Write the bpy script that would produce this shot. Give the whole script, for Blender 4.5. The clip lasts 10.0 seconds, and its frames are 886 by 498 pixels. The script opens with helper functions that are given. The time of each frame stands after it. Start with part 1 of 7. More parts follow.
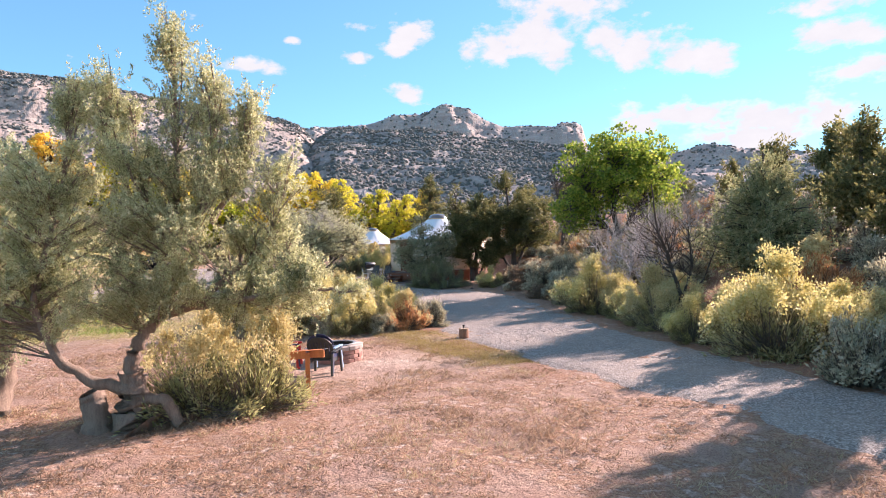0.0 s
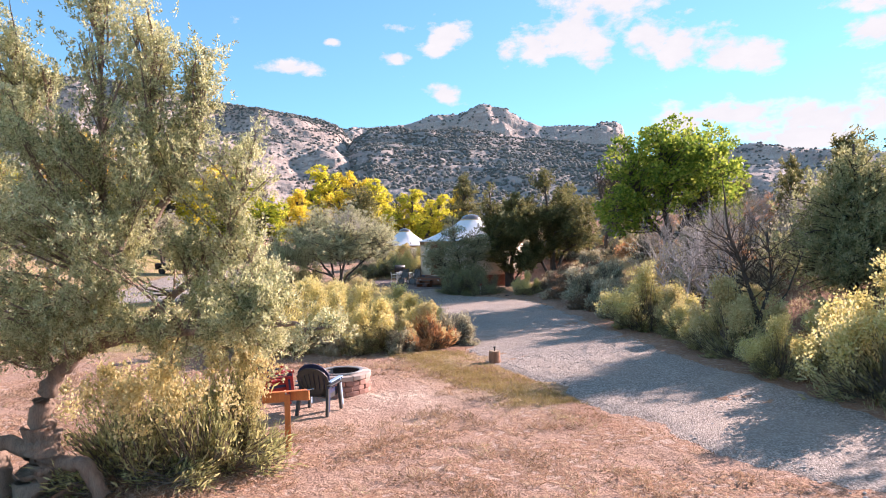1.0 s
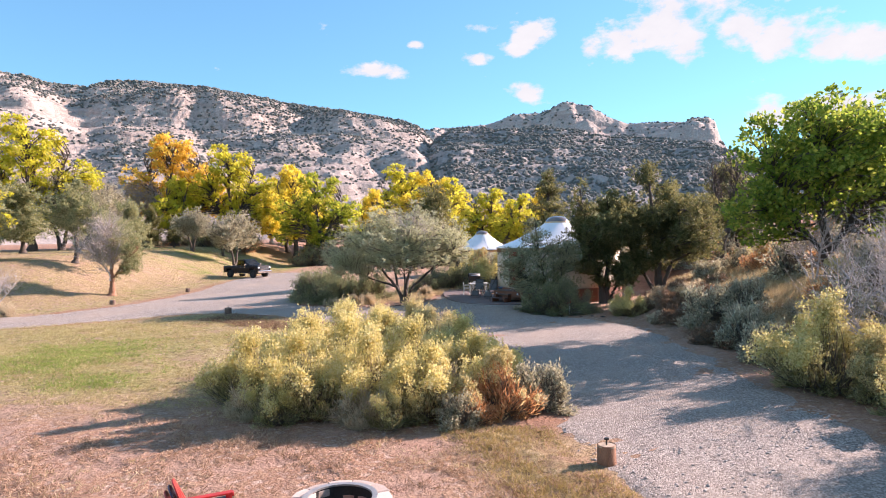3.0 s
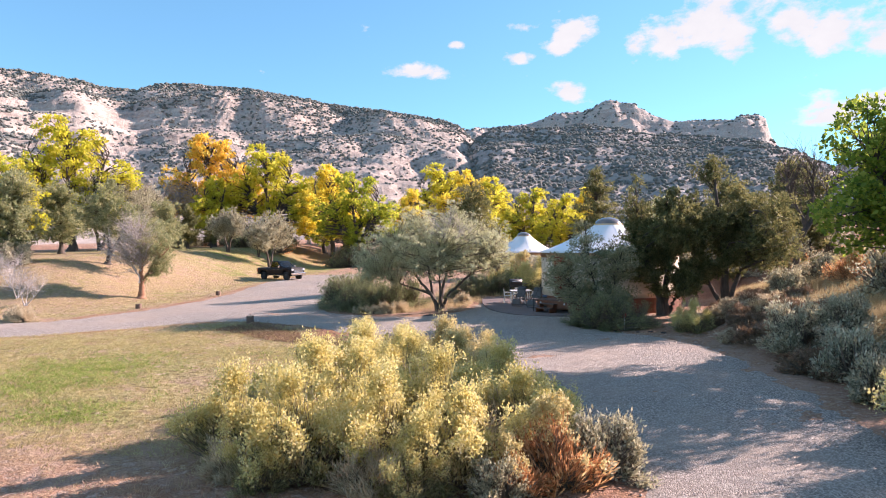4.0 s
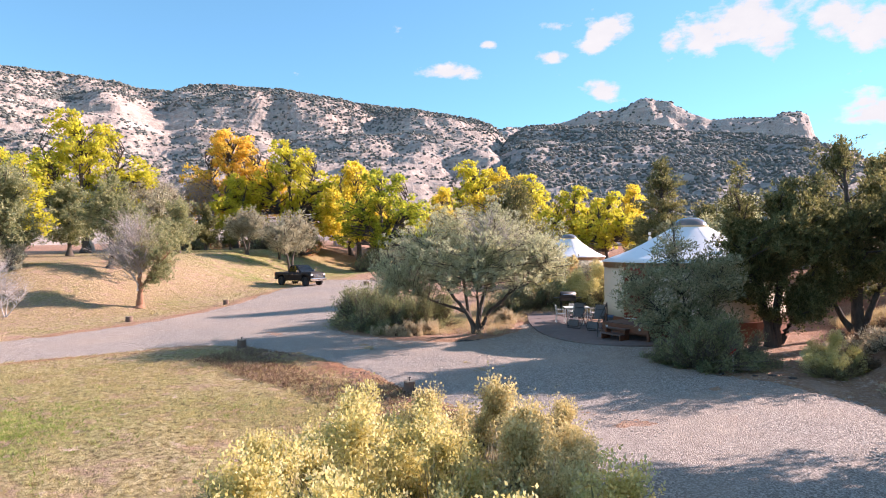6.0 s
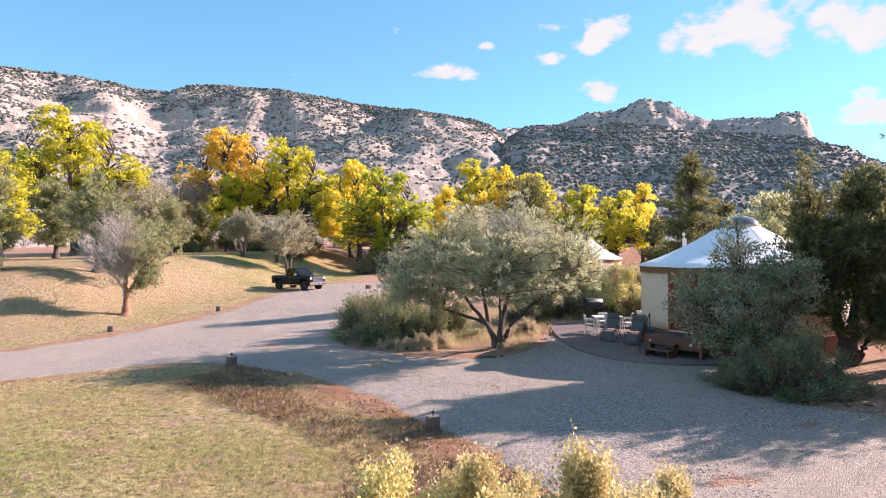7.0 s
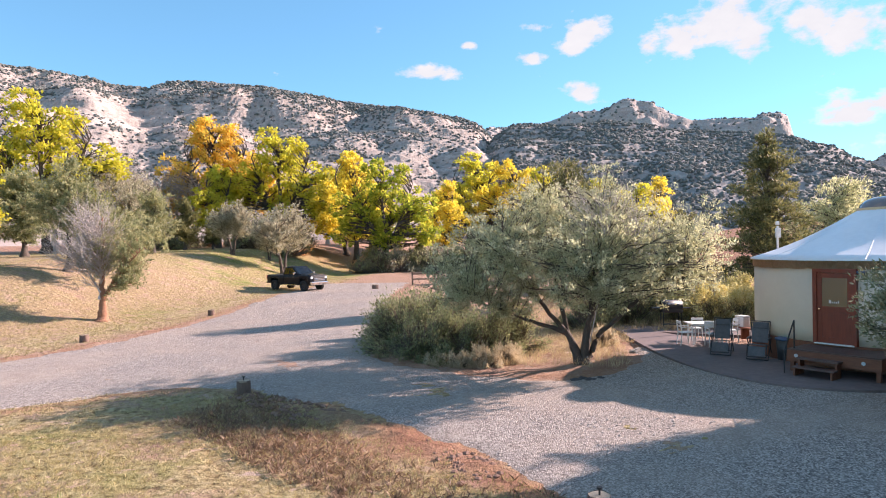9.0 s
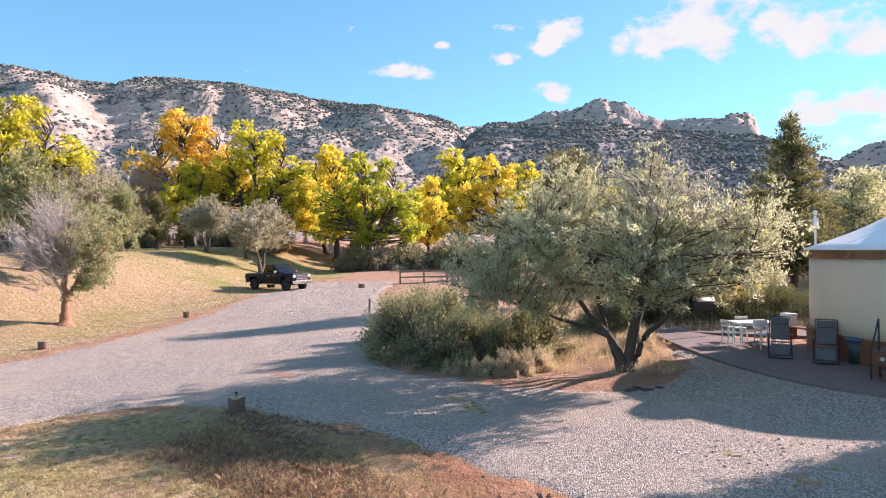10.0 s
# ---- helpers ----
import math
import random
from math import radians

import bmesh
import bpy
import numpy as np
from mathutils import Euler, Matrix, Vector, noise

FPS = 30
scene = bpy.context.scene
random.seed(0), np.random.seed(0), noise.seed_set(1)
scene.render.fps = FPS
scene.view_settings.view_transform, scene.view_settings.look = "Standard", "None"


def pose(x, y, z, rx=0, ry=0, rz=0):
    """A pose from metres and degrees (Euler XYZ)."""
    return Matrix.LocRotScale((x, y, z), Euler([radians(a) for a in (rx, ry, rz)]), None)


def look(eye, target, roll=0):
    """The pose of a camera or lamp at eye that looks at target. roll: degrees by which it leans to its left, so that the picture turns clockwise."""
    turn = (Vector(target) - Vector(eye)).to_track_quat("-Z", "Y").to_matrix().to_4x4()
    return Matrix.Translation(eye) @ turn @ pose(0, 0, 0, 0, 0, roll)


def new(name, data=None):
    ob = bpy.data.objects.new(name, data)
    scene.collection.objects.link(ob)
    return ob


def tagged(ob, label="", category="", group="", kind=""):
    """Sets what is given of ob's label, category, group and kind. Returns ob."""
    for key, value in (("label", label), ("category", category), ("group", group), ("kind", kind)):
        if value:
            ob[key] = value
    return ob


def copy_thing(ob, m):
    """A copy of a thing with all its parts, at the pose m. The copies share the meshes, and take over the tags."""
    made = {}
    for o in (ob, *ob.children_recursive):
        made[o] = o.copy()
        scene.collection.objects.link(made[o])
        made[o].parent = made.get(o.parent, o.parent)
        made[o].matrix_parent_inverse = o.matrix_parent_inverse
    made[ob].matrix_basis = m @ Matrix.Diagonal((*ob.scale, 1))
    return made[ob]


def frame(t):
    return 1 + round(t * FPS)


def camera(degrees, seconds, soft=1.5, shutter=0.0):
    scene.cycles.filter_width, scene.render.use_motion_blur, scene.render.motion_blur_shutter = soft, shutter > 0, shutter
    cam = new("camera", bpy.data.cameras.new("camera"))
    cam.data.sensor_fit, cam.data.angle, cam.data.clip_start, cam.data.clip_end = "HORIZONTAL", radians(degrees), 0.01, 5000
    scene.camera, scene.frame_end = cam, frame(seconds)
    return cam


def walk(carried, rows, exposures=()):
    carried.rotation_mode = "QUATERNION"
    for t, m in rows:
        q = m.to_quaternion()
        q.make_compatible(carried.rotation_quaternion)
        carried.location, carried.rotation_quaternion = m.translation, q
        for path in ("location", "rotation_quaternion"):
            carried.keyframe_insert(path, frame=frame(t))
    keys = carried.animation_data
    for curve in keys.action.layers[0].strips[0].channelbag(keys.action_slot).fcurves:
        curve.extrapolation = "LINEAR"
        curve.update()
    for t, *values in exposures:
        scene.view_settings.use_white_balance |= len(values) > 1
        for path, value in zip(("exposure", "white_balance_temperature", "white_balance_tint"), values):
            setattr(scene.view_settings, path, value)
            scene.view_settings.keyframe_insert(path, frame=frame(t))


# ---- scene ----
cam = camera(70.5, 10.0, soft=1.0)
PATH = [
    (0, (0.266, 0.997, 3.043), (0.433, 2.99, 3.026), -1.8),
    (0.5, (0.527, 2.577, 3.077), (0.643, 4.573, 3.065), -1.5),
    (1, (0.772, 4.047, 3.2), (0.822, 6.047, 3.187), -1.4),
    (1.5, (0.868, 5.524, 3.332), (0.858, 7.524, 3.32), -1.3),
    (2, (0.973, 7.051, 3.417), (0.898, 9.049, 3.408), -1.2),
    (2.5, (0.992, 8.735, 3.503), (0.85, 10.73, 3.495), -1.1),
    (4, (0.721, 13.474, 3.829), (0.387, 15.446, 3.824), -0.8),
    (4.5, (0.482, 15.166, 3.924), (0.088, 17.126, 3.92), -0.6),
    (5, (0.126, 16.828, 4.001), (-0.303, 18.781, 3.998), -0.6),
    (5.5, (-0.256, 18.519, 4.086), (-0.688, 20.472, 4.082), -0.6),
    (7, (-2.207, 23.279, 4.237), (-2.634, 25.233, 4.237), -0.7),
    (7.5, (-3.125, 24.59, 4.268), (-3.543, 26.546, 4.268), -0.7),
    (8, (-4.085, 25.815, 4.192), (-4.494, 27.772, 4.191), -0.7),
    (8.5, (-5.089, 26.949, 4.088), (-5.483, 28.91, 4.085), -0.8),
    (9, (-6.081, 28.185, 3.95), (-6.455, 30.15, 3.948), -0.8),
    (9.5, (-7.027, 29.435, 3.839), (-7.37, 31.406, 3.835), -0.9),
    (10, (-7.954, 30.669, 3.712), (-8.245, 32.648, 3.707), -1.0),
]
walk(cam, [(t, look(eye, target, roll)) for t, eye, target, roll in PATH], exposures=[(0.0, 1.42, 6500, 31), (10.0, 1.38, 6500, 29)])

# ---- world and sun ----
SUN_AZ, SUN_EL = 57.0, 24.0      # degrees clockwise from +y, and above the horizon


def build_world():
    world = bpy.data.worlds.new("sky")
    scene.world = world
    world.use_nodes = True
    nt = world.node_tree
    nt.nodes.clear()
    N, L = nt.nodes.new, nt.links.new

    def math_node(op, a, b=None, c=None, clamp=False):
        n = N("ShaderNodeMath")
        n.operation, n.use_clamp = op, clamp
        for i, v in enumerate((a, b, c)):
            if v is None:
                continue
            if isinstance(v, (int, float)):
                n.inputs[i].default_value = v
            else:
                L(v, n.inputs[i])
        return n.outputs[0]

    out, bg = N("ShaderNodeOutputWorld"), N("ShaderNodeBackground")
    sky = N("ShaderNodeTexSky")
    sky.sky_type, sky.sun_disc = "NISHITA", False
    sky.sun_elevation, sky.sun_rotation = radians(SUN_EL), radians(SUN_AZ)
    sky.altitude, sky.air_density, sky.dust_density, sky.ozone_density = 1800, 0.9, 0.1, 1.2
    tc = N("ShaderNodeTexCoord")
    sep = N("ShaderNodeSeparateXYZ")
    L(tc.outputs["Generated"], sep.inputs[0])
    x, y, z = sep.outputs
    az = math_node("ARCTAN2", x, y)
    el = math_node("ARCSINE", z)
    comb = N("ShaderNodeCombineXYZ")
    L(az, comb.inputs[0])
    L(math_node("MULTIPLY", el, 1.7), comb.inputs[1])
    fine = N("ShaderNodeTexNoise")
    fine.inputs["Scale"].default_value, fine.inputs["Detail"].default_value = 15.0, 10.0
    fine.inputs["Roughness"].default_value = 0.62
    L(comb.outputs[0], fine.inputs["Vector"])
    # the large cumulus: azimuth, elevation, radius (degrees)
    cumulus = [(14.4, 18.9, 2.5), (16.9, 20.6, 2.6), (12.6, 18.0, 1.8), (15.8, 16.2, 1.3), (15.6, 15.2, 0.8), (10.4, 17.5, 1.5), (7.4, 16.9, 1.0), (20.0, 17.0, 1.6), (22.6, 16.0, 1.7), (25.6, 15.2, 1.6), (28.6, 14.4, 1.3), (20.0, 22.5, 3.0)]
    # small clouds: azimuth, elevation, half width, half height (degrees)
    puffs = [(2.3, 18.4, 1.9, 1.3), (1.2, 17.2, 1.0, 0.6), (-1.5, 19.1, 1.5, 0.5), (-2.7, 16.65, 1.3, 0.5), (-11.7, 15.6, 2.4, 0.55), (1.9, 13.6, 1.3, 0.75), (-8.2, 17.9, 0.8, 0.35), (38.5, 17.4, 3.4, 0.9), (37.2, 14.8, 3.8, 1.0), (40.5, 12.0, 3.0, 1.0),
             (26.5, 10.2, 6.0, 1.0), (33.0, 9.4, 7.0, 1.2), (30.0, 7.9, 6.0, 1.0), (22.4, 9.6, 2.6, 0.8)]
    total = None
    for a, e, w, h in [(a, e, r * 1.2, r) for a, e, r in cumulus] + puffs:
        dx = math_node("DIVIDE", math_node("SUBTRACT", az, radians(a)), radians(w))
        dy = math_node("DIVIDE", math_node("SUBTRACT", el, radians(e)), radians(h))
        d2 = math_node("ADD", math_node("MULTIPLY", dx, dx), math_node("MULTIPLY", dy, dy))
        blob = math_node("POWER", 2.718, math_node("MULTIPLY", d2, -0.55))
        total = blob if total is None else math_node("MAXIMUM", total, blob)
    # broken cumulus added over the unseen rest of the sky, to brighten the fill
    field = N("ShaderNodeTexNoise")
    field.inputs["Scale"].default_value, field.inputs["Detail"].default_value = 3.2, 5.0
    L(tc.outputs["Generated"], field.inputs["Vector"])
    overhead = math_node("MULTIPLY", math_node("SUBTRACT", el, radians(26.0)), 6.0, clamp=True)
    behind = math_node("MULTIPLY", math_node("SUBTRACT", math_node("ABSOLUTE", az), radians(58.0)), 5.0, clamp=True)
    low = math_node("MULTIPLY", math_node("SUBTRACT", el, radians(4.0)), 12.0, clamp=True)
    rest = math_node("MULTIPLY", math_node("MAXIMUM", overhead, behind), low)
    total = math_node("MAXIMUM", total, math_node("MULTIPLY", rest, math_node("MULTIPLY", math_node("SUBTRACT", field.outputs[0], 0.43), 4.2, clamp=True)))
    dens = math_node("ADD", total, math_node("MULTIPLY", math_node("SUBTRACT", fine.outputs[0], 0.5), 2.7))
    ramp = N("ShaderNodeValToRGB")
    ramp.color_ramp.elements[0].position, ramp.color_ramp.elements[1].position = 0.46, 0.86
    L(dens, ramp.inputs[0])
    cover = ramp.outputs[0]
    tint = N("ShaderNodeMix")
    tint.data_type = "RGBA"
    tint.inputs[6].default_value, tint.inputs[7].default_value = (2.65, 2.95, 2.95, 1), (3.5, 3.75, 3.5, 1)
    L(fine.outputs[0], tint.inputs[0])
    mix = N("ShaderNodeMix")
    mix.data_type = "RGBA"
    L(cover, mix.inputs[0])
    hue = N("ShaderNodeHueSaturation")
    hue.inputs["Saturation"].default_value = 1.05
    soft = N("ShaderNodeGamma")
    soft.inputs[1].default_value = 0.70
    L(sky.outputs[0], soft.inputs[0])
    L(soft.outputs[0], hue.inputs["Color"])
    cool = N("ShaderNodeMix")
    cool.data_type, cool.blend_type = "RGBA", "MULTIPLY"
    cool.inputs[0].default_value, cool.inputs[7].default_value = 1.0, (0.74, 1.40, 1.46, 1)
    L(hue.outputs[0], cool.inputs[6])
    L(cool.outputs[2], mix.inputs[6])
    L(tint.outputs[2], mix.inputs[7])
    L(mix.outputs[2], bg.inputs[0])
    bg.inputs[1].default_value = 0.104
    L(bg.outputs[0], out.inputs[0])


def build_sun():
    lamp = bpy.data.lights.new("sun", "SUN")
    lamp.energy, lamp.angle, lamp.color = 5.0, radians(0.55), (1.0, 0.85, 0.72)
    a, e = radians(SUN_AZ), radians(SUN_EL)
    way = Vector((math.sin(a) * math.cos(e), math.cos(a) * math.cos(e), math.sin(e)))
    ob = new("sun", lamp)
    ob.matrix_world = look(way * 80, (0, 0, 0))


build_world()
build_sun()


# ---- materials ----
def nodes_of(name):
    m = bpy.data.materials.new(name)
    m.use_nodes = True
    nt = m.node_tree
    return m, nt, nt.nodes.new, nt.links.new, nt.nodes["Principled BSDF"]


def ramp_of(nt, fac, stops):
    r = nt.nodes.new("ShaderNodeValToRGB")
    els = r.color_ramp.elements
    while len(els) < len(stops):
        els.new(0.5)
    for e, (p, c) in zip(els, stops):
        e.position, e.color = p, (*c, 1)
    nt.links.new(fac, r.inputs[0])
    return r.outputs[0]


def noise_of(nt, vec, scale, detail=5.0, rough=0.55):
    n = nt.nodes.new("ShaderNodeTexNoise")
    n.inputs["Scale"].default_value, n.inputs["Detail"].default_value, n.inputs["Roughness"].default_value = scale, detail, rough
    nt.links.new(vec, n.inputs["Vector"])
    return n.outputs[0]


def mix_of(nt, fac, a, b, blend="MIX"):
    m = nt.nodes.new("ShaderNodeMix")
    m.data_type, m.blend_type = "RGBA", blend
    for sock, v in ((m.inputs[0], fac), (m.inputs[6], a), (m.inputs[7], b)):
        if isinstance(v, (int, float)):
            sock.default_value = v
        elif isinstance(v, tuple):
            sock.default_value = (*v, 1)
        else:
            nt.links.new(v, sock)
    return m.outputs[2]


def bump_of(nt, height, bsdf, strength, distance):
    b = nt.nodes.new("ShaderNodeBump")
    b.inputs["Strength"].default_value, b.inputs["Distance"].default_value = strength, distance
    nt.links.new(height, b.inputs["Height"])
    nt.links.new(b.outputs[0], bsdf.inputs["Normal"])


def surface(name, dark, light, scale=3.0, rough=0.75, bump=0.3, dist=0.01, metal=0.0, stretch=(1, 1, 1), fine=9.0, coat=0.0, per_object=0.0, mottle=0.45):
    """A surface with two scales of variation, in world metres."""
    m, nt, N, L, bsdf = nodes_of(name)
    geo = N("ShaderNodeTexCoord")
    mp = N("ShaderNodeMapping")
    mp.inputs["Scale"].default_value = stretch
    L(geo.outputs["Object"], mp.inputs[0])
    big = noise_of(nt, mp.outputs[0], scale, 4.0)
    small = noise_of(nt, mp.outputs[0], scale * fine, 6.0, 0.65)
    base = ramp_of(nt, big, [(0.3, dark), (0.7, light)])
    base = mix_of(nt, mottle, base, ramp_of(nt, small, [(0.3, tuple(c * 0.72 for c in dark)), (0.7, tuple(min(1, c * 1.15) for c in light))]))
    if per_object:
        info = N("ShaderNodeObjectInfo")
        base = mix_of(nt, per_object, base, ramp_of(nt, info.outputs["Random"], [(0, tuple(c * 0.6 for c in dark)), (1, tuple(min(1, c * 1.3) for c in light))]))
    L(base, bsdf.inputs["Base Color"])
    bsdf.inputs["Roughness"].default_value, bsdf.inputs["Metallic"].default_value = rough, metal
    bsdf.inputs["Coat Weight"].default_value = coat
    bump_of(nt, small, bsdf, bump, dist)
    return m


def leaf_material(name, stops, translucent=0.35, gloss=0.25):
    """Leaves whose colour varies from leaf to leaf and from bough to bough."""
    m, nt, N, L, bsdf = nodes_of(name)
    geo = N("ShaderNodeNewGeometry")
    tc = N("ShaderNodeTexCoord")
    patch = noise_of(nt, tc.outputs["Object"], 0.9, 3.0)
    add = N("ShaderNodeMath")
    add.operation = "MULTIPLY_ADD"
    L(patch, add.inputs[0])
    add.inputs[1].default_value = 1.1
    sub = N("ShaderNodeMath")
    sub.operation = "MULTIPLY_ADD"
    L(geo.outputs["Random Per Island"], sub.inputs[0])
    sub.inputs[1].default_value, sub.inputs[2].default_value = 0.6, -0.35
    L(sub.outputs[0], add.inputs[2])
    col = ramp_of(nt, add.outputs[0], stops)
    L(col, bsdf.inputs["Base Color"])
    bsdf.inputs["Roughness"].default_value = 0.55
    bsdf.inputs["Specular IOR Level"].default_value = gloss
    tr = N("ShaderNodeBsdfTranslucent")
    L(mix_of(nt, 0.5, col, (1.0, 0.97, 0.68), "MULTIPLY"), tr.inputs[0])
    ms = N("ShaderNodeMixShader")
    ms.inputs[0].default_value = translucent
    L(bsdf.outputs[0], ms.inputs[1])
    L(tr.outputs[0], ms.inputs[2])
    L(ms.outputs[0], nt.nodes["Material Output"].inputs[0])
    return m


def ground_material():
    m, nt, N, L, bsdf = nodes_of("dry_ground")
    g = N("ShaderNodeNewGeometry")
    P = g.outputs["Position"]
    lawn, red = N("ShaderNodeAttribute"), N("ShaderNodeAttribute")
    lawn.attribute_name, red.attribute_name = "lawn", "red"
    big, mid, small, tiny = (noise_of(nt, P, s, 5.0, 0.6) for s in (0.16, 0.9, 5.5, 32.0))
    dirt = ramp_of(nt, mid, [(0.30, (0.43, 0.27, 0.20)), (0.52, (0.60, 0.44, 0.345)), (0.72, (0.72, 0.575, 0.47))])
    dry = ramp_of(nt, small, [(0.32, (0.16, 0.085, 0.055)), (0.50, (0.38, 0.22, 0.145)), (0.68, (0.56, 0.39, 0.26))])
    straw = ramp_of(nt, small, [(0.34, (0.16, 0.115, 0.05)), (0.50, (0.41, 0.335, 0.17)), (0.66, (0.58, 0.49, 0.28))])
    green = ramp_of(nt, small, [(0.30, (0.12, 0.16, 0.035)), (0.70, (0.34, 0.38, 0.10))])

    def level(v, a, b):
        return ramp_of(nt, v, [(a, (0, 0, 0)), (b, (1, 1, 1))])
    tuft = mix_of(nt, 1.0, level(mid, 0.36, 0.50), level(small, 0.36, 0.50), "MULTIPLY")
    open_dirt = N("ShaderNodeAttribute")
    open_dirt.attribute_name = "bare"
    tuft = mix_of(nt, mix_of(nt, 0.85, (0, 0, 0), open_dirt.outputs["Color"]), tuft, (0.0, 0.0, 0.0))
    base = mix_of(nt, tuft, dirt, dry)
    wet = N("ShaderNodeAttribute")
    wet.attribute_name = "green"
    grassy = mix_of(nt, level(big, 0.56, 0.70), straw, green)
    grassy = mix_of(nt, mix_of(nt, 1.0, wet.outputs["Color"], level(small, 0.30, 0.55), "MULTIPLY"), grassy, green)
    patches = mix_of(nt, 1.0, lawn.outputs["Color"], level(mid, 0.28, 0.50), "MULTIPLY")
    base = mix_of(nt, patches, base, grassy)
    bald = noise_of(nt, P, 1.7, 4.0, 0.6)
    base = mix_of(nt, mix_of(nt, 1.0, lawn.outputs["Color"], level(bald, 0.60, 0.68), "MULTIPLY"), base, dirt)
    base = mix_of(nt, red.outputs["Fac"], base, ramp_of(nt, mid, [(0.3, (0.27, 0.125, 0.075)), (0.7, (0.44, 0.25, 0.16))]))
    base = mix_of(nt, 0.62, base, ramp_of(nt, tiny, [(0.34, (0.30, 0.27, 0.26)), (0.58, (1.0, 1.0, 1.0))]), "MULTIPLY")
    L(base, bsdf.inputs["Base Color"])
    bsdf.inputs["Roughness"].default_value = 0.95
    bsdf.inputs["Specular IOR Level"].default_value = 0.15
    h = N("ShaderNodeMath")
    h.operation = "MULTIPLY_ADD"
    L(small, h.inputs[0])
    h.inputs[1].default_value = 2.6
    L(tiny, h.inputs[2])
    bump_of(nt, h.outputs[0], bsdf, 1.0, 0.05)
    return m


def gravel_material():
    m, nt, N, L, bsdf = nodes_of("gravel")
    P = N("ShaderNodeNewGeometry").outputs["Position"]
    vo = N("ShaderNodeTexVoronoi")
    vo.inputs["Scale"].default_value = 36.0
    L(P, vo.inputs["Vector"])
    big, mid = noise_of(nt, P, 0.22, 5.0, 0.6), noise_of(nt, P, 1.6, 5.0, 0.6)
    stone = ramp_of(nt, vo.outputs["Color"], [(0.15, (0.105, 0.094, 0.085)), (0.5, (0.30, 0.268, 0.243)), (0.85, (0.62, 0.56, 0.50))])
    dust = ramp_of(nt, mid, [(0.3, (0.36, 0.29, 0.235)), (0.7, (0.49, 0.405, 0.335))])
    worn = ramp_of(nt, big, [(0.42, (0.12, 0.12, 0.12)), (0.64, (0.66, 0.66, 0.66))])
    L(mix_of(nt, worn, stone, dust), bsdf.inputs["Base Color"])
    bsdf.inputs["Roughness"].default_value = 0.9
    bsdf.inputs["Specular IOR Level"].default_value = 0.2
    h = N("ShaderNodeMath")
    h.operation = "MULTIPLY_ADD"
    L(vo.outputs["Distance"], h.inputs[0])
    h.inputs[1].default_value = -1.0
    L(noise_of(nt, P, 60.0, 3.0), h.inputs[2])
    bump_of(nt, h.outputs[0], bsdf, 0.9, 0.03)
    return m


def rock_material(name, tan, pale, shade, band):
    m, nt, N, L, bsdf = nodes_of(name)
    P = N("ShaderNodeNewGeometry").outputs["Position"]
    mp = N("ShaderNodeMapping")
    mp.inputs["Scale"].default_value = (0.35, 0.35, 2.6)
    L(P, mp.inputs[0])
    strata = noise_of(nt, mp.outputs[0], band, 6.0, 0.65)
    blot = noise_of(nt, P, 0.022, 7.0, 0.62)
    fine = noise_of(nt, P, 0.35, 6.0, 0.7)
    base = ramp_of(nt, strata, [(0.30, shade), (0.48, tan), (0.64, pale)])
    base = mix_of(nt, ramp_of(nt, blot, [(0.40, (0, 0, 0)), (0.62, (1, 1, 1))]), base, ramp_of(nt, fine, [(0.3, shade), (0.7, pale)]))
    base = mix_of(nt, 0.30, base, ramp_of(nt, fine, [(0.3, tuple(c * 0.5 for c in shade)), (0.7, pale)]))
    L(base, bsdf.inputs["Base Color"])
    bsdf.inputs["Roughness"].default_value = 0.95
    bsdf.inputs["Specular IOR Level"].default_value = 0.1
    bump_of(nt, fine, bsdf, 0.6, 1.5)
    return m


M_GROUND, M_GRAVEL = ground_material(), gravel_material()
# the three rock colours are paled and dulled in place of distance haze
M_CLIFF = rock_material("hazed_pale_sandstone", (0.42, 0.35, 0.30), (0.57, 0.49, 0.43), (0.21, 0.175, 0.16), 0.06)
M_HILL = rock_material("hazed_grey_sandstone", (0.33, 0.295, 0.27), (0.46, 0.415, 0.38), (0.22, 0.20, 0.185), 0.07)
M_MESA = rock_material("hazed_red_sandstone", (0.43, 0.35, 0.31), (0.56, 0.49, 0.44), (0.26, 0.215, 0.20), 0.03)
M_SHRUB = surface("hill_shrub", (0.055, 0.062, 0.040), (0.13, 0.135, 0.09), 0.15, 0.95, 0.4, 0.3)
# shrub green lightened and greyed, distance haze put into the colour
M_HAZESHRUB = surface("hazed_shrub", (0.095, 0.105, 0.095), (0.19, 0.20, 0.18), 0.15, 0.95, 0.4, 0.3)
M_BARK = surface("shaggy_bark", (0.16, 0.105, 0.075), (0.40, 0.30, 0.23), 2.2, 0.9, 0.9, 0.03, stretch=(6, 6, 1))
M_DARKBARK = surface("dark_bark", (0.045, 0.034, 0.028), (0.13, 0.10, 0.08), 3.0, 0.9, 0.8, 0.02, stretch=(4, 4, 1))
M_GREYTWIG = surface("grey_twigs", (0.33, 0.29, 0.27), (0.60, 0.55, 0.52), 3.0, 0.9, 0.3, 0.01)
M_DARKTWIG = surface("woody_stalks", (0.10, 0.075, 0.055), (0.24, 0.19, 0.15), 6.0, 0.9, 0.3, 0.01)
M_REDBARK = surface("red_bark", (0.20, 0.095, 0.055), (0.38, 0.20, 0.12), 3.0, 0.9, 0.8, 0.02, stretch=(4, 4, 1))
